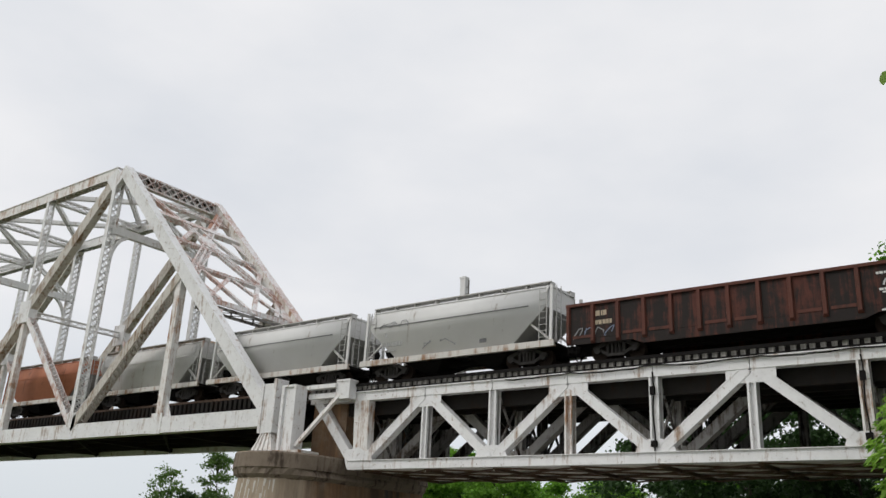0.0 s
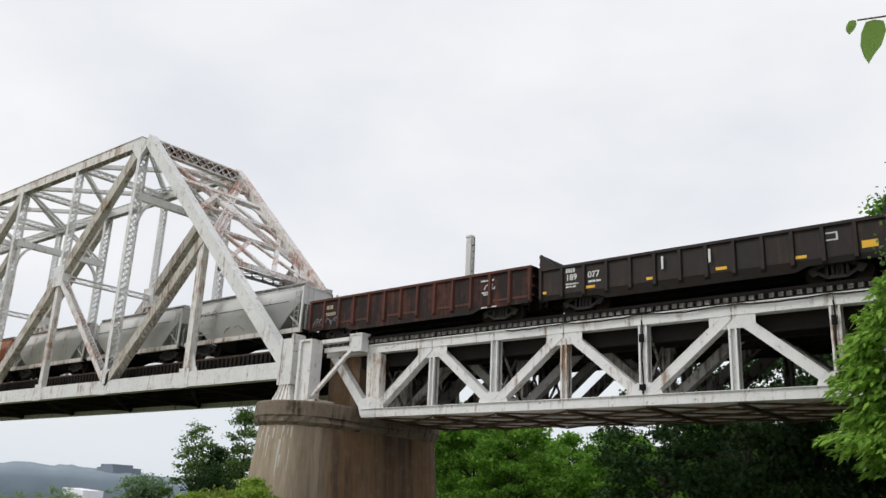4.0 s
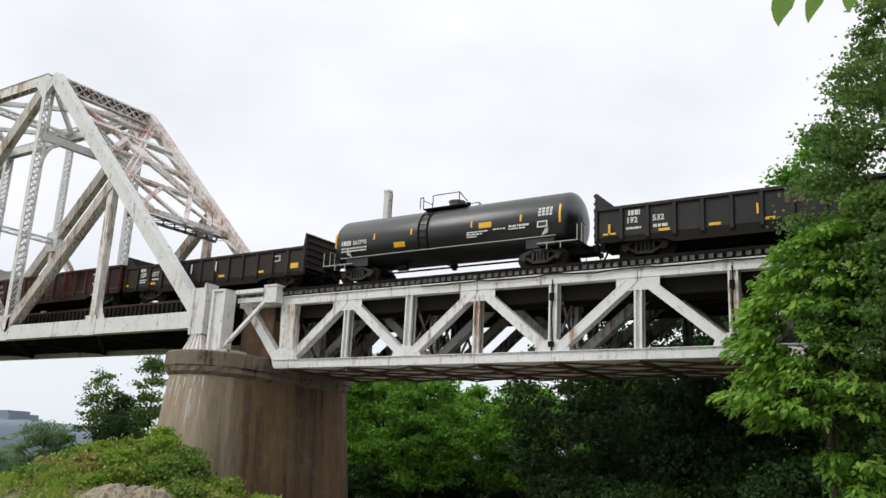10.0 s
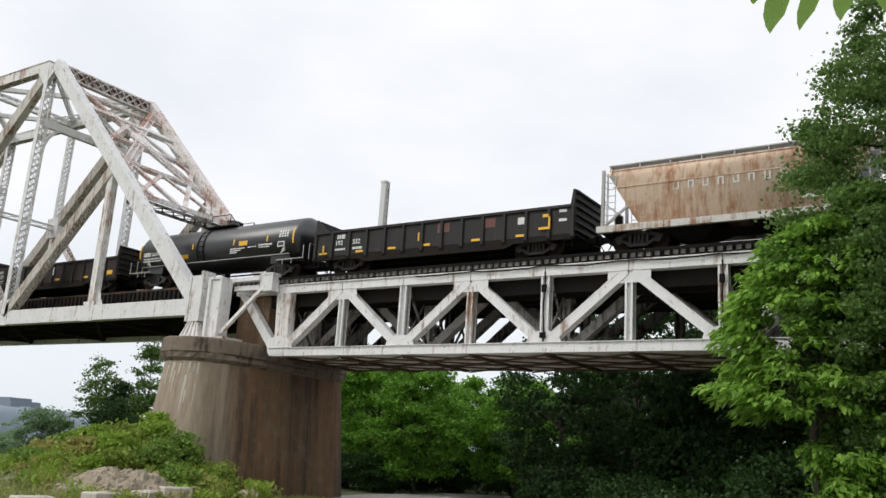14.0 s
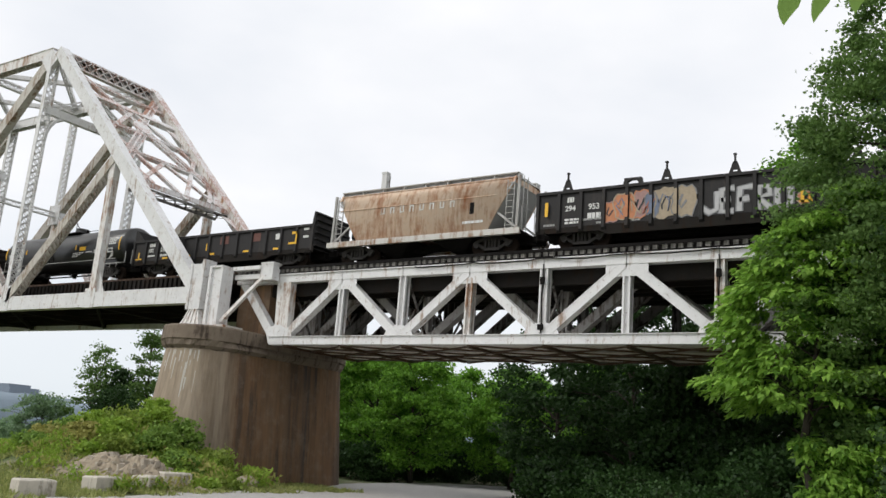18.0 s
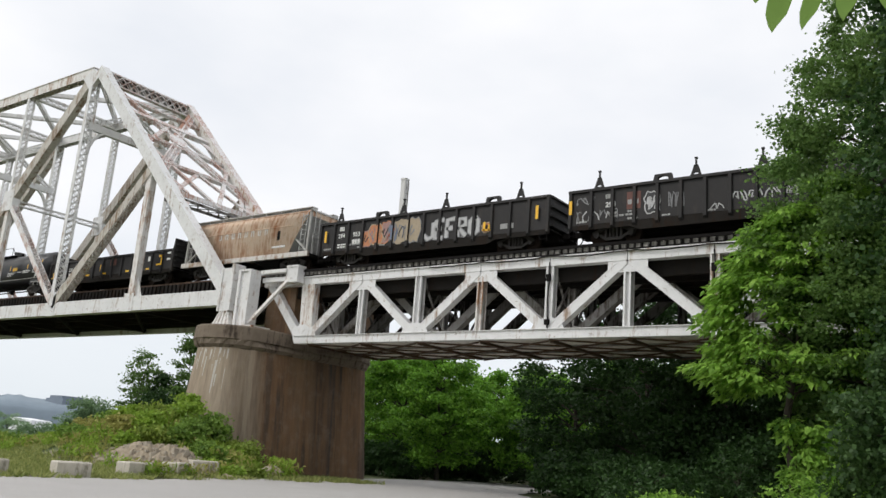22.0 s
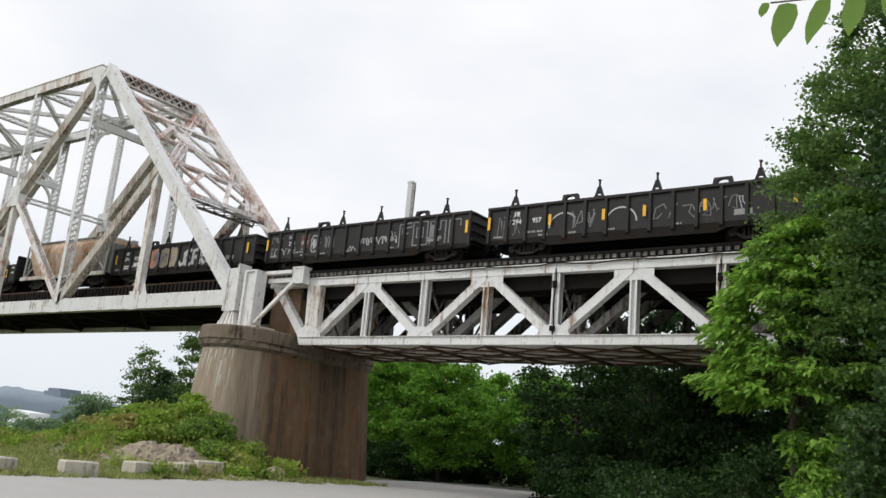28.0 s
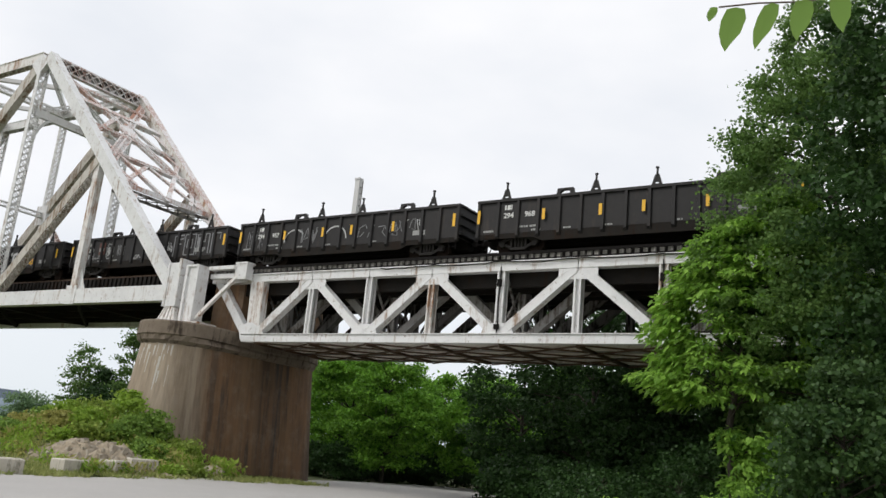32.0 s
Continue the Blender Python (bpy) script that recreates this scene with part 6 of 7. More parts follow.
def tree(name, x, y, label, category, h0, h1, rx, ry, leaves, clumps, spread, size, mat, seed, bark=None, trunk=0.2, group="", shell=0.45, droop=0.1, base=None):
    rng = np.random.default_rng(seed)
    z = ground_height(x, y) - 0.05 if base is None else base
    root = thing(name, (x, y, z), label, category, group=group)
    org = ORIGIN[root.name]
    ORIGIN[root.name] = Vector((0, 0, 0))
    cs, pts = crown_points(rng, leaves, clumps, spread, egg(h0, h1, rx, ry, shell=shell))
    s = Shape()
    bend = rng.normal(size=2) * 0.25
    top = h0 + (h1 - h0) * 0.7
    line = [Vector((bend[0] * math.sin(3 * k), bend[1] * math.sin(2.3 * k), top * k)) for k in [i / 6 for i in range(7)]]
    for i, (a, b) in enumerate(zip(line, line[1:])):
        s.tube(a, b, trunk * (1 - i / 7), trunk * (1 - (i + 1) / 7), n=8, caps=False)
    part("trunk", s, bark or M_BARKD, root)
    s = Shape()
    for c in cs[:: max(1, clumps // 26)]:
        c = Vector(c)
        k = max(0.25, min(0.95, (c.z - 0.35 * math.hypot(c.x, c.y)) / top))
        a = line[min(5, int(k * 6))].lerp(line[min(6, int(k * 6) + 1)], k * 6 % 1)
        mid = a.lerp(c, 0.5) + Vector((0, 0, 0.12 * (c - a).length))
        s.tube(a, mid, trunk * 0.32, trunk * 0.2, n=5, caps=False).tube(mid, c, trunk * 0.2, trunk * 0.06, n=5, caps=False)
    part("limb", s, bark or M_BARKD, root, kind="stuff")
    part("crown", leaf_mesh("crown", pts, size, rng, droop), mat, root, kind="")
    return root


def leaflet_tree(x, y, seed, tips, label):
    """A tree whose twigs end in drooping fans of long leaflets."""
    rng = np.random.default_rng(seed)
    z = ground_height(x, y) - 0.05
    root = thing("leaning_tree", (x, y, z), label, "tree")
    ORIGIN[root.name] = Vector((0, 0, 0))
    line = [Vector((0.0, 0.0, 0.0)), Vector((0.1, -0.1, 2.0)), Vector((-0.1, -0.2, 4.0)), Vector((0.2, -0.1, 6.0)), Vector((0.5, 0.1, 8.4)), Vector((0.9, 0.2, 10.6))]
    s = Shape()
    for i, (a, b) in enumerate(zip(line, line[1:])):
        s.tube(a, b, 0.2 * (1 - i / 6), 0.2 * (1 - (i + 1) / 6), n=9, caps=False)
    part("trunk", s, M_BARKD, root, "slim dark trunk")
    lv, lf = [], []
    s = Shape()
    for n, tip in enumerate(tips(rng)):
        tip = Vector(tip)
        k = max(0.2, min(4.9, (tip.z - 0.6) / 2.1))
        a = line[int(k)].lerp(line[int(k) + 1], k % 1)
        mid = a.lerp(tip, 0.55) + Vector((0, 0, 0.35))
        if n % 16 == 0:
            s.tube(a, mid, 0.035, 0.02, n=5, caps=False).tube(mid, tip, 0.02, 0.006, n=5, caps=False)
        # one spray: a drooping fan of long leaflets in a shallow layer
        out = tip - a
        out.z = 0
        out = out.normalized() if out.length > 0.01 else Vector((1, 0, 0))
        side = Vector((-out.y, out.x, 0))
        ra, rb = rng.uniform(0.4, 0.78), rng.uniform(0.3, 0.6)
        for _ in range(int(215 * ra * rb)):
            u, v = rng.uniform(-1, 1, 2)
            if u * u + v * v > 1:
                continue
            drop = 0.42 * (u * 0.5 + 0.5) ** 2 + 0.25 * v * v
            c = tip + out * (u * ra) + side * (v * rb) + Vector((0, 0, -drop * ra + rng.normal() * 0.07))
            d = (out * (0.7 + 0.5 * u) + side * (v + rng.normal() * 0.8) + Vector((0, 0, rng.uniform(-1.6, 0.1)))).normalized()
            ln = rng.uniform(0.19, 0.42)
            w = d.cross(Vector((rng.normal() * 0.35, rng.normal() * 0.35, 1))).normalized() * ln * 0.24
            e = c + d * ln
            m = c + d * ln * 0.4 + Vector((0, 0, 0.02))
            b0 = len(lv)
            lv += [tuple(c), tuple(m + w), tuple(e), tuple(m - w)]
            lf.append((b0, b0 + 1, b0 + 2, b0 + 3))
    part("twig", s, M_BARKD, root, kind="stuff")
    me = bpy.data.meshes.new("leaflets")
    me.from_pydata(lv, [], lf)
    part("foliage", me, M_LEAFNEAR, root, "bright green drooping leaflets", kind="stuff")
    return root


def right_tips(rng):
    """Where the sprays hang: broad at mid height on the open side, drawn in above and below."""
    zs, left, right = (0.66, 2.26, 3.85, 4.76, 5.7, 7.0, 8.2, 9.8, 11.1, 12.7), (-0.4, -0.2, 0.0, 1.4, 3.3, 3.1, 2.7, 2.1, 1.1, -1.8), (3.9, 4.3, 4.6, 4.6, 4.8, 4.8, 4.8, 4.5, 4.1, 2.3)
    out = []
    while len(out) < 640:
        z = rng.uniform(0.7, 12.4)
        a, b = np.interp(z, zs, left), np.interp(z, zs, right)
        u = rng.uniform(-1, 1)
        x = -a + (a + b) * (0.5 + 0.5 * np.sign(u) * abs(u) ** 0.7)
        y = -2.4 * np.sqrt(max(0, 1 - (2 * (x + a) / (a + b) - 1) ** 2)) * rng.uniform(0.1, 1.0)
        if rng.random() < 0.25:
            y = -y
        if noise.noise((x * 0.6, z * 0.75, 3)) > -0.14:
            out.append((x, y, z))
    return out


def plants():
    # beside the road, before the span
    leaflet_tree(28.75, -4.5, 11, right_tips, "young tree with drooping bright green leaflets before the bridge")
    k = "trees beside the road"
    tree("tree", 30.9, -3.4, "leafy green tree beside the bridge", "tree", 3.0, 11.0, 3.2, 1.9, 22000, 200, 0.42, 0.2, M_LEAFAIR, 24, trunk=0.12, group=k)
    tree("tree", 32.3, -5.0, "tall airy green tree beside the bridge", "tree", 3.6, 20.2, 4.8, 3.6, 78000, 330, 0.42, 0.14, M_LEAFAIR, 21, trunk=0.3, group=k)
    tree("tree", 36.4, -9.8, "tall dark tree at the roadside", "tree", 1.5, 21.5, 4.8, 4.2, 52000, 400, 0.45, 0.17, M_LEAFDARK, 22, trunk=0.3, group=k)
    tree("tree", 33.6, -12.5, "leafy green sapling at the road's edge", "tree", 0.2, 5.4, 2.0, 2.0, 14000, 110, 0.34, 0.14, M_LEAFBLUE, 23, trunk=0.1, group=k)
    # behind the span
    k = "wood behind the bridge"
    rnd = random.Random(77)
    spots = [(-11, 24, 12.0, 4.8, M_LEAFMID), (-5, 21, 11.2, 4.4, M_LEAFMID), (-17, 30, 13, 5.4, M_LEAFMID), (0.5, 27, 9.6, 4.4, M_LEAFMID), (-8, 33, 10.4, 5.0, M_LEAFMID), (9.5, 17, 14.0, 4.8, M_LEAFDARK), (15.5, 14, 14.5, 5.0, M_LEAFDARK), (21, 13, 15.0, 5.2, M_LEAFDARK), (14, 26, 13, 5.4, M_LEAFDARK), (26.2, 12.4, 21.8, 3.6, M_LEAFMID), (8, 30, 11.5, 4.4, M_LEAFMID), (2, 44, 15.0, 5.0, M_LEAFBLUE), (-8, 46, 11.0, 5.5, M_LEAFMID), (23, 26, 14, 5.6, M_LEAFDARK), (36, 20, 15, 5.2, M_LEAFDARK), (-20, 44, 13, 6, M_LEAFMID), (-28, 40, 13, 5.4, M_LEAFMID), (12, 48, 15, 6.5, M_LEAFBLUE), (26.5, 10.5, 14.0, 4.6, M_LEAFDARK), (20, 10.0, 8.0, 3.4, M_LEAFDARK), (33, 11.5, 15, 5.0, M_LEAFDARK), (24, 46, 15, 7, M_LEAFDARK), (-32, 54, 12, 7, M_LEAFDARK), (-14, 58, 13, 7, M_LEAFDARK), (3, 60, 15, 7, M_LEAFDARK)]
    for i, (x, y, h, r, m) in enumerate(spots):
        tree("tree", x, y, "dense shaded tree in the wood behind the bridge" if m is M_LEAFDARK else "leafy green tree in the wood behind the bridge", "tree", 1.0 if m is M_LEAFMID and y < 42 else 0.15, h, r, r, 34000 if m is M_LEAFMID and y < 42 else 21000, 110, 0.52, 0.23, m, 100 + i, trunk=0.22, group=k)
    # on the river bank
    k = "river bank trees"
    for i, (x, y, h, r, m) in enumerate([(-44.5, 20, 11.5, 3.4, M_LEAFAIR), (-41.5, 21, 9.5, 2.2, M_LEAFDARK), (-38, 21, 14.5, 2.2, M_LEAFAIR), (-50, 18, 7.0, 3.2, M_LEAFDARK), (-36, 16, 6.5, 3.0, M_LEAFDARK), (-137, 70, 11.5, 8.0, M_LEAFBLUE), (-166, 70, 10, 7.0, M_LEAFDARK), (-150, 62, 8, 6.0, M_LEAFBLUE), (-66, 22, 5.0, 3.5, M_LEAFMID), (-84, 8, 6.5, 4.5, M_LEAFDARK), (-60, 6, 4.0, 4.0, M_LEAFMID), (-90, 20, 6.0, 5.0, M_LEAFBLUE), (-104, 30, 8.0, 5.0, M_LEAFBLUE), (-54, 26, 5.0, 3.5, M_LEAFMID)]):
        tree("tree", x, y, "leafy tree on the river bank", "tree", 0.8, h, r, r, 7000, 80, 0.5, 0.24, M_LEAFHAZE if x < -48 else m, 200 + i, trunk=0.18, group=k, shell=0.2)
    # weeds and bushes on the mound
    k = "bushes on the bank"
    W, G, B, D = M_WEED, M_SHRUB, M_BANKLIGHT, M_BANKDRY
    for i, (x, y, h, r, m) in enumerate([(-2.0, -6.2, 2.6, 1.3, B), (-0.8, -5.6, 2.3, 1.2, G), (0.7, -4.9, 1.5, 1.2, W), (-2.7, -6.0, 3.0, 0.9, B), (-0.2, -7.4, 1.7, 1.1, G), (1.5, -7.6, 1.1, 0.9, G), (1.9, -5.8, 0.9, 1.0, B), (-3.4, -7.2, 1.5, 1.4, W), (-4.4, -8.2, 1.3, 1.2, B), (-5.6, -8.2, 1.2, 1.3, G), (-2.0, -8.6, 1.2, 0.9, B), (-3.2, -9.4, 0.9, 1.0, D), (-6.6, -9.0, 0.9, 1.2, D), (-8.0, -8.6, 0.8, 1.3, W), (-9.5, -9.6, 0.7, 1.3, B), (-5.2, -10.6, 0.7, 1.0, G), (-1.0, -9.2, 0.8, 0.8, W), (-12, -9, 0.8, 1.5, G), (-14.5, -10, 0.8, 1.6, W), (-17, -8.5, 1.0, 1.8, G), (-20, -9.5, 0.9, 1.9, G), (-23, -6.0, 1.2, 2.4, G), (-28, -4, 1.4, 2.6, G), (2.4, -3.2, 0.7, 0.9, B), (-8.0, -5.5, 1.3, 2.0, G), (-12, -5, 1.3, 2.4, G), (-33, -7, 1.5, 3.0, G), (-16, -4, 1.5, 2.4, G), (-1.6, -10.2, 0.5, 0.6, B), (2.9, -8.6, 0.5, 0.6, B), (3.9, -8.0, 0.5, 0.6, B), (3.6, -6.4, 0.45, 0.7, W)]):
        tree("bush", x, y, "dry yellowish weeds on the bank" if m is D else "low weedy green bush on the bank", "bush", 0.02, h, r, r * 0.85, int(1400 + 1500 * r), int(26 + 20 * r), 0.24, 0.16, m, 300 + i, trunk=0.03, group=k, shell=0.0, droop=-0.3)
    rng = np.random.default_rng(19)
    for mat, n, name, label in ((M_BANKLIGHT, 9000, "tall_weeds", "tall light green weeds on the bank"), (M_BANKDRY, 3500, "dry_weeds", "dry straw-coloured weed stalks on the bank")):
        pts = []
        while len(pts) < n:
            x, y = rng.uniform(-16, 4.5), rng.uniform(-13, -2.5)
            if (x + 4.1) ** 2 / 10 + (y - 3) ** 2 / 68 < 1 or x > 5.7 - 0.12 * (y + 20) or noise.noise((x * 0.6, y * 0.6, 12 if mat is M_BANKLIGHT else 31)) < 0.0 or (x - 1.0) ** 2 / 3 + (y + 10.7) ** 2 < 2.6:
                continue
            pts.append((x, y, ground_height(x, y) + rng.uniform(0.1, 0.75) * (1.4 if y > -8 else 0.8)))
        solo(name, leaf_mesh(name, np.array(pts), 0.32, rng, droop=-1.0, slim=0.14), mat, label, "weeds", kind="stuff")
    # dark bushes added to hold the shade at the wood's foot
    k = "undergrowth behind the bridge"
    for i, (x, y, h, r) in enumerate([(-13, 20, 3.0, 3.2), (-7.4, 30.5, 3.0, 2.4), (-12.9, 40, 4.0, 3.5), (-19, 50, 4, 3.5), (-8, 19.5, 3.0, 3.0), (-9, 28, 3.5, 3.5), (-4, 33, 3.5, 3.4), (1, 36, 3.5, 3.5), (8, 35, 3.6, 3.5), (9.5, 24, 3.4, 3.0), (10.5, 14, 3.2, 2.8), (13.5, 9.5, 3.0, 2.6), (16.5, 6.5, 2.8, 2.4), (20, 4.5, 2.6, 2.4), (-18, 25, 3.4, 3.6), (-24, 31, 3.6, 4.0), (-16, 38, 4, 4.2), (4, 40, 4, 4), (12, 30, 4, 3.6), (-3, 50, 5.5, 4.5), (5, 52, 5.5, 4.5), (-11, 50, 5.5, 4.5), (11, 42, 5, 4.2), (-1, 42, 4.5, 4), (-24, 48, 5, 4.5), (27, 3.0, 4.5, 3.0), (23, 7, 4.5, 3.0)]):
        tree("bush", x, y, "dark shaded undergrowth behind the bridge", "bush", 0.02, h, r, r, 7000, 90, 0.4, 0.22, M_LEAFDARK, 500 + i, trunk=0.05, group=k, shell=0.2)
    k = "bushes by the road"
    for i, (x, y, h, r) in enumerate([(26.5, -10.0, 0.9, 1.3), (24.0, -5.0, 2.2, 2.2), (28.6, -13.0, 0.9, 1.3), (19.5, 2.5, 2.6, 2.4), (30.5, -14.5, 0.9, 1.2), (26.0, -2.0, 3.2, 2.6), (31, -11, 2.0, 2.0)]):
        tree("bush", x, y, "leafy green bush at the road's edge", "bush", 0.05, h, r, r, 3600, 80, 0.28, 0.13, M_LEAFNEAR if i % 2 == 0 else M_LEAFDARK, 400 + i, trunk=0.04, group=k, shell=0.1)
    # grass
    rng = np.random.default_rng(9)
    pts = []
    while len(pts) < 56000:
        x, y = rng.uniform(-34, 6.8), rng.uniform(-21, 4)
        if x > 5.9 - 0.12 * (y + 20) + (0.9 if noise.noise((x * 0.8, y * 0.8, 7)) > -0.05 else -0.3) or (x + 4.1) ** 2 / 9 + (y - 3) ** 2 / 70 < 1:
            continue
        if noise.noise((x * 0.35, y * 0.35, 2)) < -0.3 or ((x - 1.2) ** 2 + (y + 10.6) ** 2 < 3.2 and rng.random() < 0.8):
            continue
        pts.append((x, y, ground_height(x, y) + 0.12))
    solo("grass", leaf_mesh("grass", np.array(pts), 0.36, rng, droop=-1.3, slim=0.10), M_GRASS, "patchy green and straw-coloured grass on the bank", "grass", kind="stuff")


def small_things():
    mc = weathered("pale_block_concrete", (0.46, 0.42, 0.35), (0.60, 0.555, 0.48), (0.19, 0.165, 0.11), 0.5, rough=0.92, grain=5.0, bump=0.8, chips=0.6)
    for x, y, r in ((5.2, -20.4, 20), (5.05, -17.0, -12), (3.7, -13.2, 8), (3.8, -11.1, 28), (3.25, -9.2, -14)):
        z = ground_height(x, y)
        s = Shape()
        a, b, h, c = 0.66, 0.4, 0.62, 0.05
        ring = lambda e, zz: [(-a + e, -b + e, zz), (a - e, -b + e, zz), (a - e, b - e, zz), (-a + e, b - e, zz)]
        s.hexa(ring(c, -0.06) + ring(0, 0.03)).hexa(ring(0, 0.03) + ring(0, h - c)).hexa(ring(0, h - c) + ring(c, h))
        ob = solo("concrete_block", s, mc, "weathered pale concrete barrier block at the roadside", "concrete block", group="barrier blocks", origin=(0, 0, 0))
        ob.matrix_world = pose(x, y, z, 0, 0, 90 + r)
    md = plain("tan_dirt", (0.34, 0.285, 0.21), 0.95, var=0.45, scale=3.5, bump=1.0)
    s = Shape()
    nn = 80
    for j in range(nn + 1):
        for i in range(nn + 1):
            u, v = i / nn * 2 - 1, j / nn * 2 - 1
            a, b = 4.8 * u, 2.6 * v
            x, y = 1.7 + 0.82 * a - 0.57 * b, -10.2 + 0.57 * a + 0.82 * b
            k = max(0.0, 1 - u * u - v * v)
            hump = 0.6 * math.exp(-((a + 1.5) / 1.2) ** 2 - (b / 1.2) ** 2) + 0.72 * math.exp(-((a - 0.7) / 1.2) ** 2 - ((b - 0.4) / 1.2) ** 2)
            z = ground_height(x, y) - 0.06 + 0.22 * k + k * hump + 0.36 * k * noise.noise((x * 1.6, y * 1.6, 4)) + 0.26 * k * noise.noise((x * 4, y * 4, 4)) + 0.14 * k * noise.noise((x * 14, y * 14, 4))
            s.v.append((x, y, z))
    s.f = [(j * (nn + 1) + i, j * (nn + 1) + i + 1, (j + 1) * (nn + 1) + i + 1, (j + 1) * (nn + 1) + i) for j in range(nn) for i in range(nn)]
    solo("dirt_mound", s, md, "lumpy heap of tan dirt behind the blocks", "dirt mound")
    rnd = random.Random(31)
    s = Shape()
    for i in range(150):
        a, b = rnd.gauss(-0.2, 1.7), rnd.gauss(-0.5, 0.9)
        x, y = 1.7 + 0.82 * a - 0.57 * b, -10.2 + 0.57 * a + 0.82 * b
        u, v = a / 4.8, b / 2.6
        k = max(0.0, 1 - u * u - v * v)
        hump = 0.6 * math.exp(-((a + 1.5) / 1.2) ** 2 - (b / 1.2) ** 2) + 0.72 * math.exp(-((a - 0.7) / 1.2) ** 2 - ((b - 0.4) / 1.2) ** 2)
        z = ground_height(x, y) - 0.06 + 0.22 * k + k * hump + 0.36 * k * noise.noise((x * 1.6, y * 1.6, 4)) + 0.26 * k * noise.noise((x * 4, y * 4, 4))
        r = 0.05 + 0.16 * rnd.random() ** 2.5
        q = [(x + dx * r * rnd.uniform(0.6, 1.1), y + dy * r * rnd.uniform(0.6, 1.1), z + dz * r * rnd.uniform(0.5, 0.9)) for dz in (-1, 1) for dx, dy in ((-1, -1), (1, -1), (1, 1), (-1, 1))]
        s.hexa(q)
    solo("loose_stones", s, plain("grey_tan_stones", (0.38, 0.335, 0.27), 0.95, var=0.4, scale=2.0, bump=0.6), "loose grey-tan stones scattered over the dirt heap", "rubble", kind="stuff")
    mr = plain("pale_rubble", (0.36, 0.31, 0.24), 0.95, var=0.3, scale=2.0, bump=0.6)
    rnd = random.Random(4)
    for x, y, sz in ((2.9, -4.4, 0.72), (2.2, -3.9, 0.5), (1.9, -9.4, 0.3), (2.6, -11.9, 0.22), (4.4, -14.6, 0.22), (20.8, -14.2, 0.3), (3.4, -2.4, 0.25), (2.5, -5.2, 0.3)):
        bm = bmesh.new()
        bmesh.ops.create_icosphere(bm, subdivisions=2, radius=sz)
        for v in bm.verts:
            v.co *= 1 + 0.35 * noise.noise(v.co * 1.7 + Vector((x, y, 0)))
            v.co.z *= 0.6
        me = bpy.data.meshes.new("rock")
        bm.to_mesh(me)
        bm.free()
        me.materials.append(mr)
        ob = new("rock", me)
        ob.location = (x, y, ground_height(x, y) + sz * 0.25)
        tagged(ob, "rough pale lump of rubble on the bank", "rock", group="rubble")
    # mast behind the far truss
    mast = thing("mast", (3.6, 3.4, 11.88), "slim light grey steel mast with a ladder between the tracks", "mast")
    part("pole", Shape().beam((3.6, 3.4, 11.88), (3.6, 3.4, 18.7), 0.34, 0.34), M_GREYCAR, mast)
    part("mast_cap", Shape().box(3.4, 3.8, 3.2, 3.6, 18.7, 18.82), M_GREYCAR, mast)
    s = Shape().tube((3.92, 3.4, 11.9), (3.92, 3.4, 18.6), 0.035, n=6)
    for i in range(16):
        s.tube((3.75, 3.4, 12.2 + 0.4 * i), (3.94, 3.4, 12.2 + 0.4 * i), 0.022, n=5)
    part("ladder", s, M_GREYST, mast)
    # far buildings on the hills, haze painted into their colour
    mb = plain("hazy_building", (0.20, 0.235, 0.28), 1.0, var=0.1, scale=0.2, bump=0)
    for x, y, w, h in ((-1030, 600, 40, 43),):
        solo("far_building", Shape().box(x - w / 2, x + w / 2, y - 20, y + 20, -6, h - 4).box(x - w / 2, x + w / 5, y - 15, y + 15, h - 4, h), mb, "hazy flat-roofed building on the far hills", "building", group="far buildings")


    # pale box added to give the far river's bright strip
    mw = plain("pale_bright_strip", (0.84, 0.85, 0.87), 0.9, var=0.08, scale=0.1, bump=0)
    solo("far_bright_strip", Shape().hexa([(-770, 390, -6), (-732, 390, -6), (-732, 410, -6), (-770, 410, -6), (-770, 390, 9), (-732, 390, 7), (-732, 410, 7), (-770, 410, 9)]), mw, "long pale box across the river, in place of its bright strip", "shed", group="far buildings")


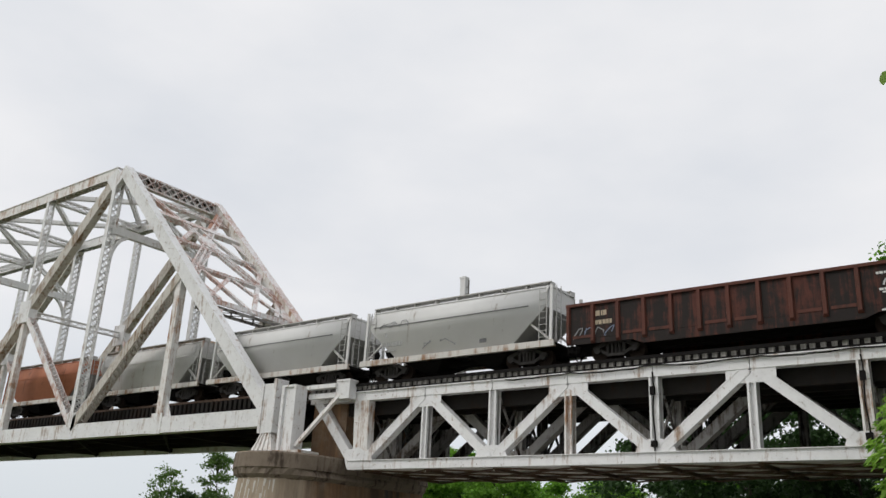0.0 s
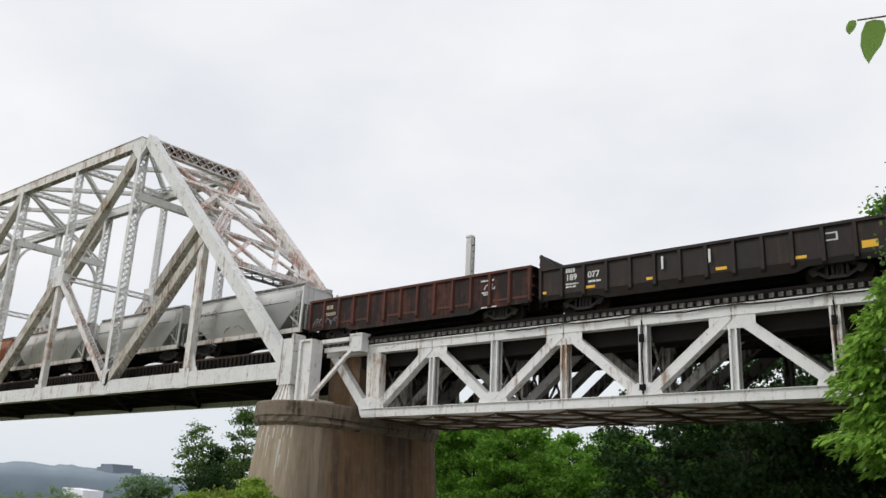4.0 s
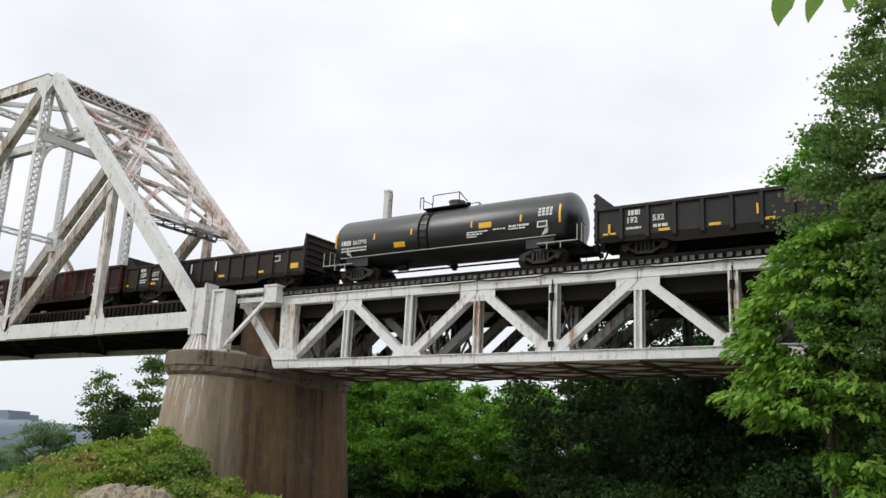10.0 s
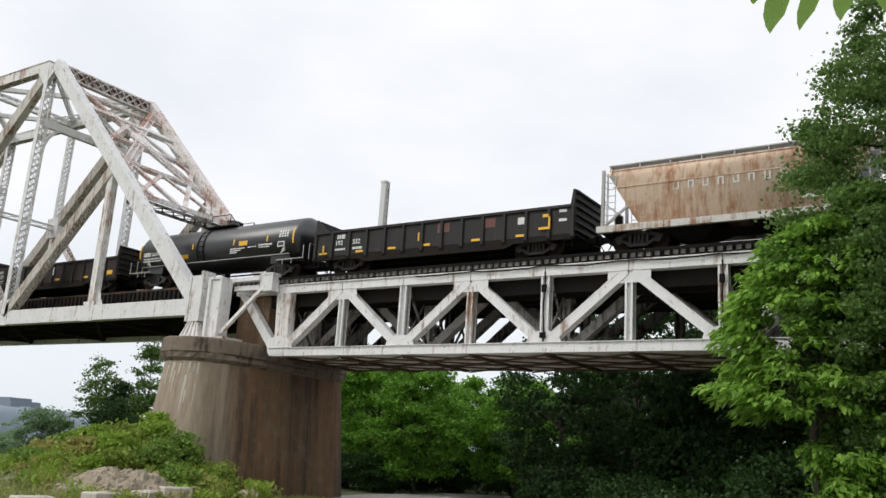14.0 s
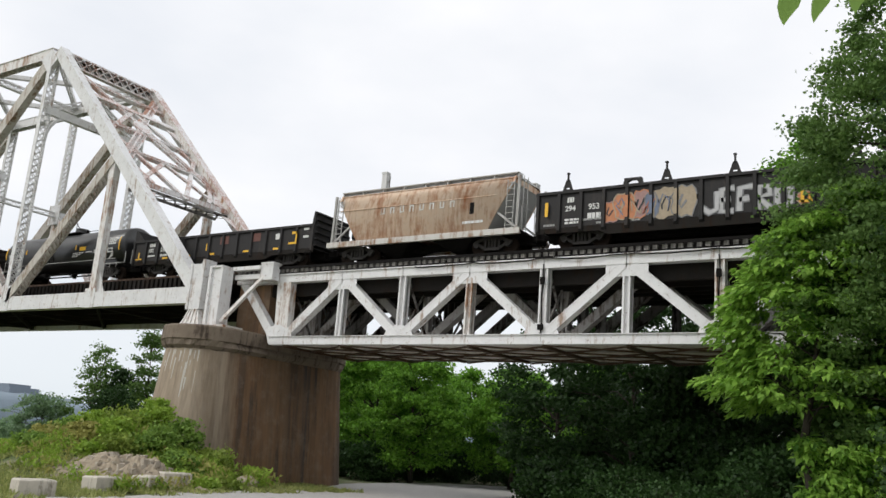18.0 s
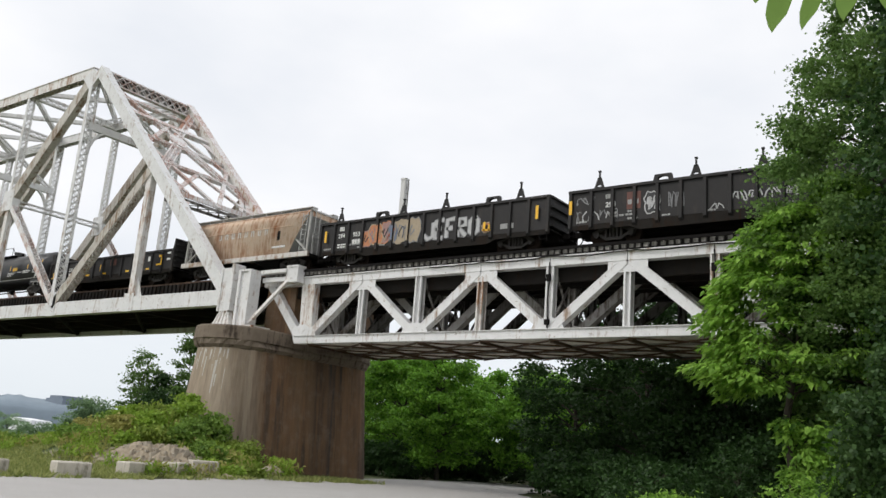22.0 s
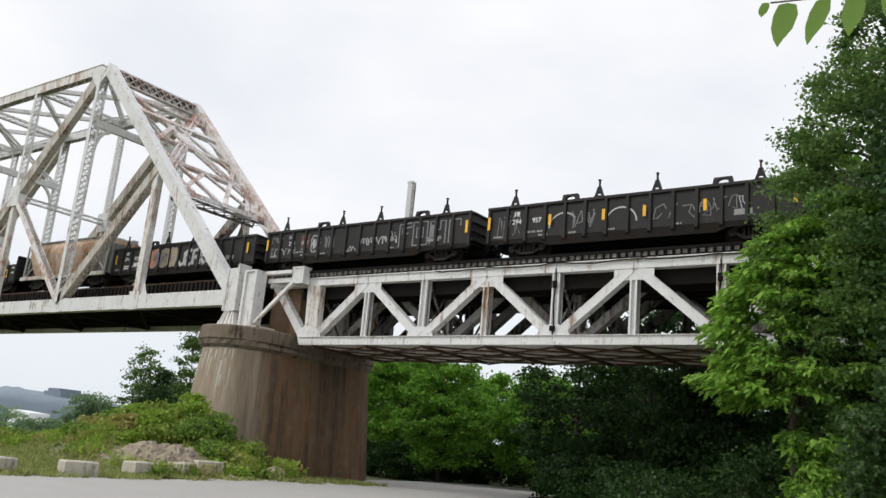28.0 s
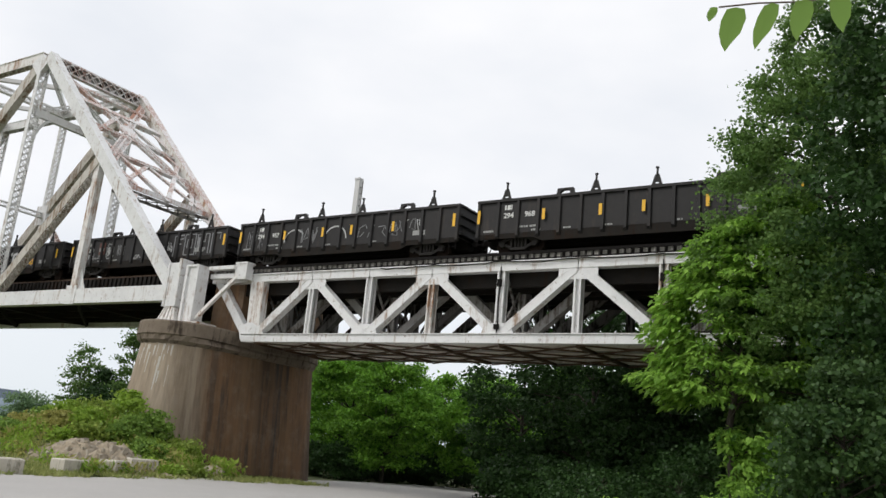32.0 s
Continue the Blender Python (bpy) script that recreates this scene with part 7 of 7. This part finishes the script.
def hanging_leaves():
    root = thing("leafy_twig", (0, 0, 0), "thin twig with heart-shaped bright green leaves hanging overhead", "twig")
    s = Shape()
    for a, b in (((-0.02, 0, 0.10), (0.10, 0.0, 0.125)), ((0.10, 0, 0.125), (0.25, 0.01, 0.15)), ((0.25, 0.01, 0.15), (0.6, 0.02, 0.28))):
        s.tube(a, b, 0.003, n=5, caps=False)
    part("stem", s, M_BARK, root)
    ml = foliage("hanging_leaf", (0.13, 0.25, 0.04), (0.24, 0.38, 0.09), 0.6)
    for x, z, ln, wd, lean in ((-0.035, 0.10, 0.05, 0.03, -0.25), (0.03, 0.105, 0.15, 0.075, -0.2), (0.14, 0.13, 0.16, 0.06, -0.32), (0.235, 0.15, 0.14, 0.07, -0.15), (0.34, 0.18, 0.13, 0.07, 0.1)):
        q = Shape()
        out = [(0, 0), (0.36, 0.04), (0.52, 0.24), (0.44, 0.55), (0.17, 0.80), (0, 1.0), (-0.22, 0.84), (-0.40, 0.6), (-0.44, 0.32), (-0.34, 0.08)]
        ring = [(x + wd * u + lean * ln * t, 0.012 * math.sin(3 * t) - 0.25 * abs(u) * wd, z - ln * t) for u, t in out]
        mid = [(x + lean * ln * t, 0.012 * math.sin(3 * t), z - ln * t) for t in (0.3, 0.58, 0.82)]
        q.v = ring + mid
        q.f = [(0, 1, 2, 10), (10, 2, 3, 11), (11, 3, 4, 12), (12, 4, 5), (0, 10, 8, 9), (10, 11, 7, 8), (11, 12, 6, 7), (12, 5, 6)]
        part("leaf", q, ml, root, smooth=True)
    return root


through_span()
deck_span()
pier()
track()
CARS = train()
ground()
small_things()
plants()
TWIG = hanging_leaves()

TWIG_ROWS = [(0.0, 31.037, -31.750, 5.342, 37.0), (1.0, 31.550, -32.067, 5.092, 36.7), (2.0, 32.179, -32.429, 4.805, 37.6), (3.0, 32.797, -32.614, 4.490, 38.8), (3.5, 33.112, -32.667, 4.352, 39.1), (5.5, 33.224, -32.907, 4.363, 37.4), (6.0, 33.217, -33.057, 4.388, 36.3), (6.5, 33.204, -33.142, 4.425, 35.4), (7.0, 33.197, -33.154, 4.455, 34.4), (7.5, 33.145, -33.198, 4.435, 33.6), (8.0, 33.123, -33.282, 4.466, 33.0), (9.0, 33.178, -33.265, 4.466, 32.8), (11.0, 33.499, -33.202, 4.260, 33.0), (13.0, 33.810, -33.129, 4.171, 33.1), (14.5, 33.761, -33.260, 4.177, 32.9), (16.5, 33.815, -33.388, 4.140, 32.7), (18.0, 33.993, -33.450, 4.082, 32.8), (19.0, 34.219, -33.672, 4.072, 33.5), (19.5, 34.597, -33.888, 3.909, 34.0), (20.0, 35.245, -34.044, 3.633, 34.4), (20.5, 35.898, -34.114, 3.367, 34.8), (21.0, 36.236, -34.185, 3.246, 35.2), (21.5, 36.310, -34.228, 3.217, 35.6), (22.0, 36.291, -34.199, 3.190, 35.7), (22.5, 36.254, -34.169, 3.151, 35.9), (23.0, 36.237, -34.138, 3.129, 36.0), (24.0, 36.221, -34.196, 3.192, 36.0), (25.0, 36.195, -34.301, 3.260, 35.9), (27.5, 36.121, -34.636, 3.383, 35.7), (28.0, 36.133, -34.590, 3.380, 35.5), (29.0, 36.150, -34.445, 3.365, 34.7), (30.0, 36.138, -34.345, 3.326, 33.8), (31.0, 36.203, -34.172, 3.323, 33.1), (32.0, 36.241, -34.050, 3.206, 32.3)]


def motions():
    for car in CARS:
        x, y, z = car.location
        walk(car, [(t, pose(x + s, y, z)) for t, s in TRAIN_ROWS])
    turns = [round(0.16 * i, 2) for i in range(200)] + [32.0]
    for w in WHEELS:
        x, y, z = w.location
        walk(w, [(t, pose(x, y, z, 0, math.degrees(shift_at(t) / 0.43), 0)) for t in turns])
    walk(TWIG, [(t, pose(x, y, z, 0, 0, r)) for t, x, y, z, r in TWIG_ROWS])


motions()
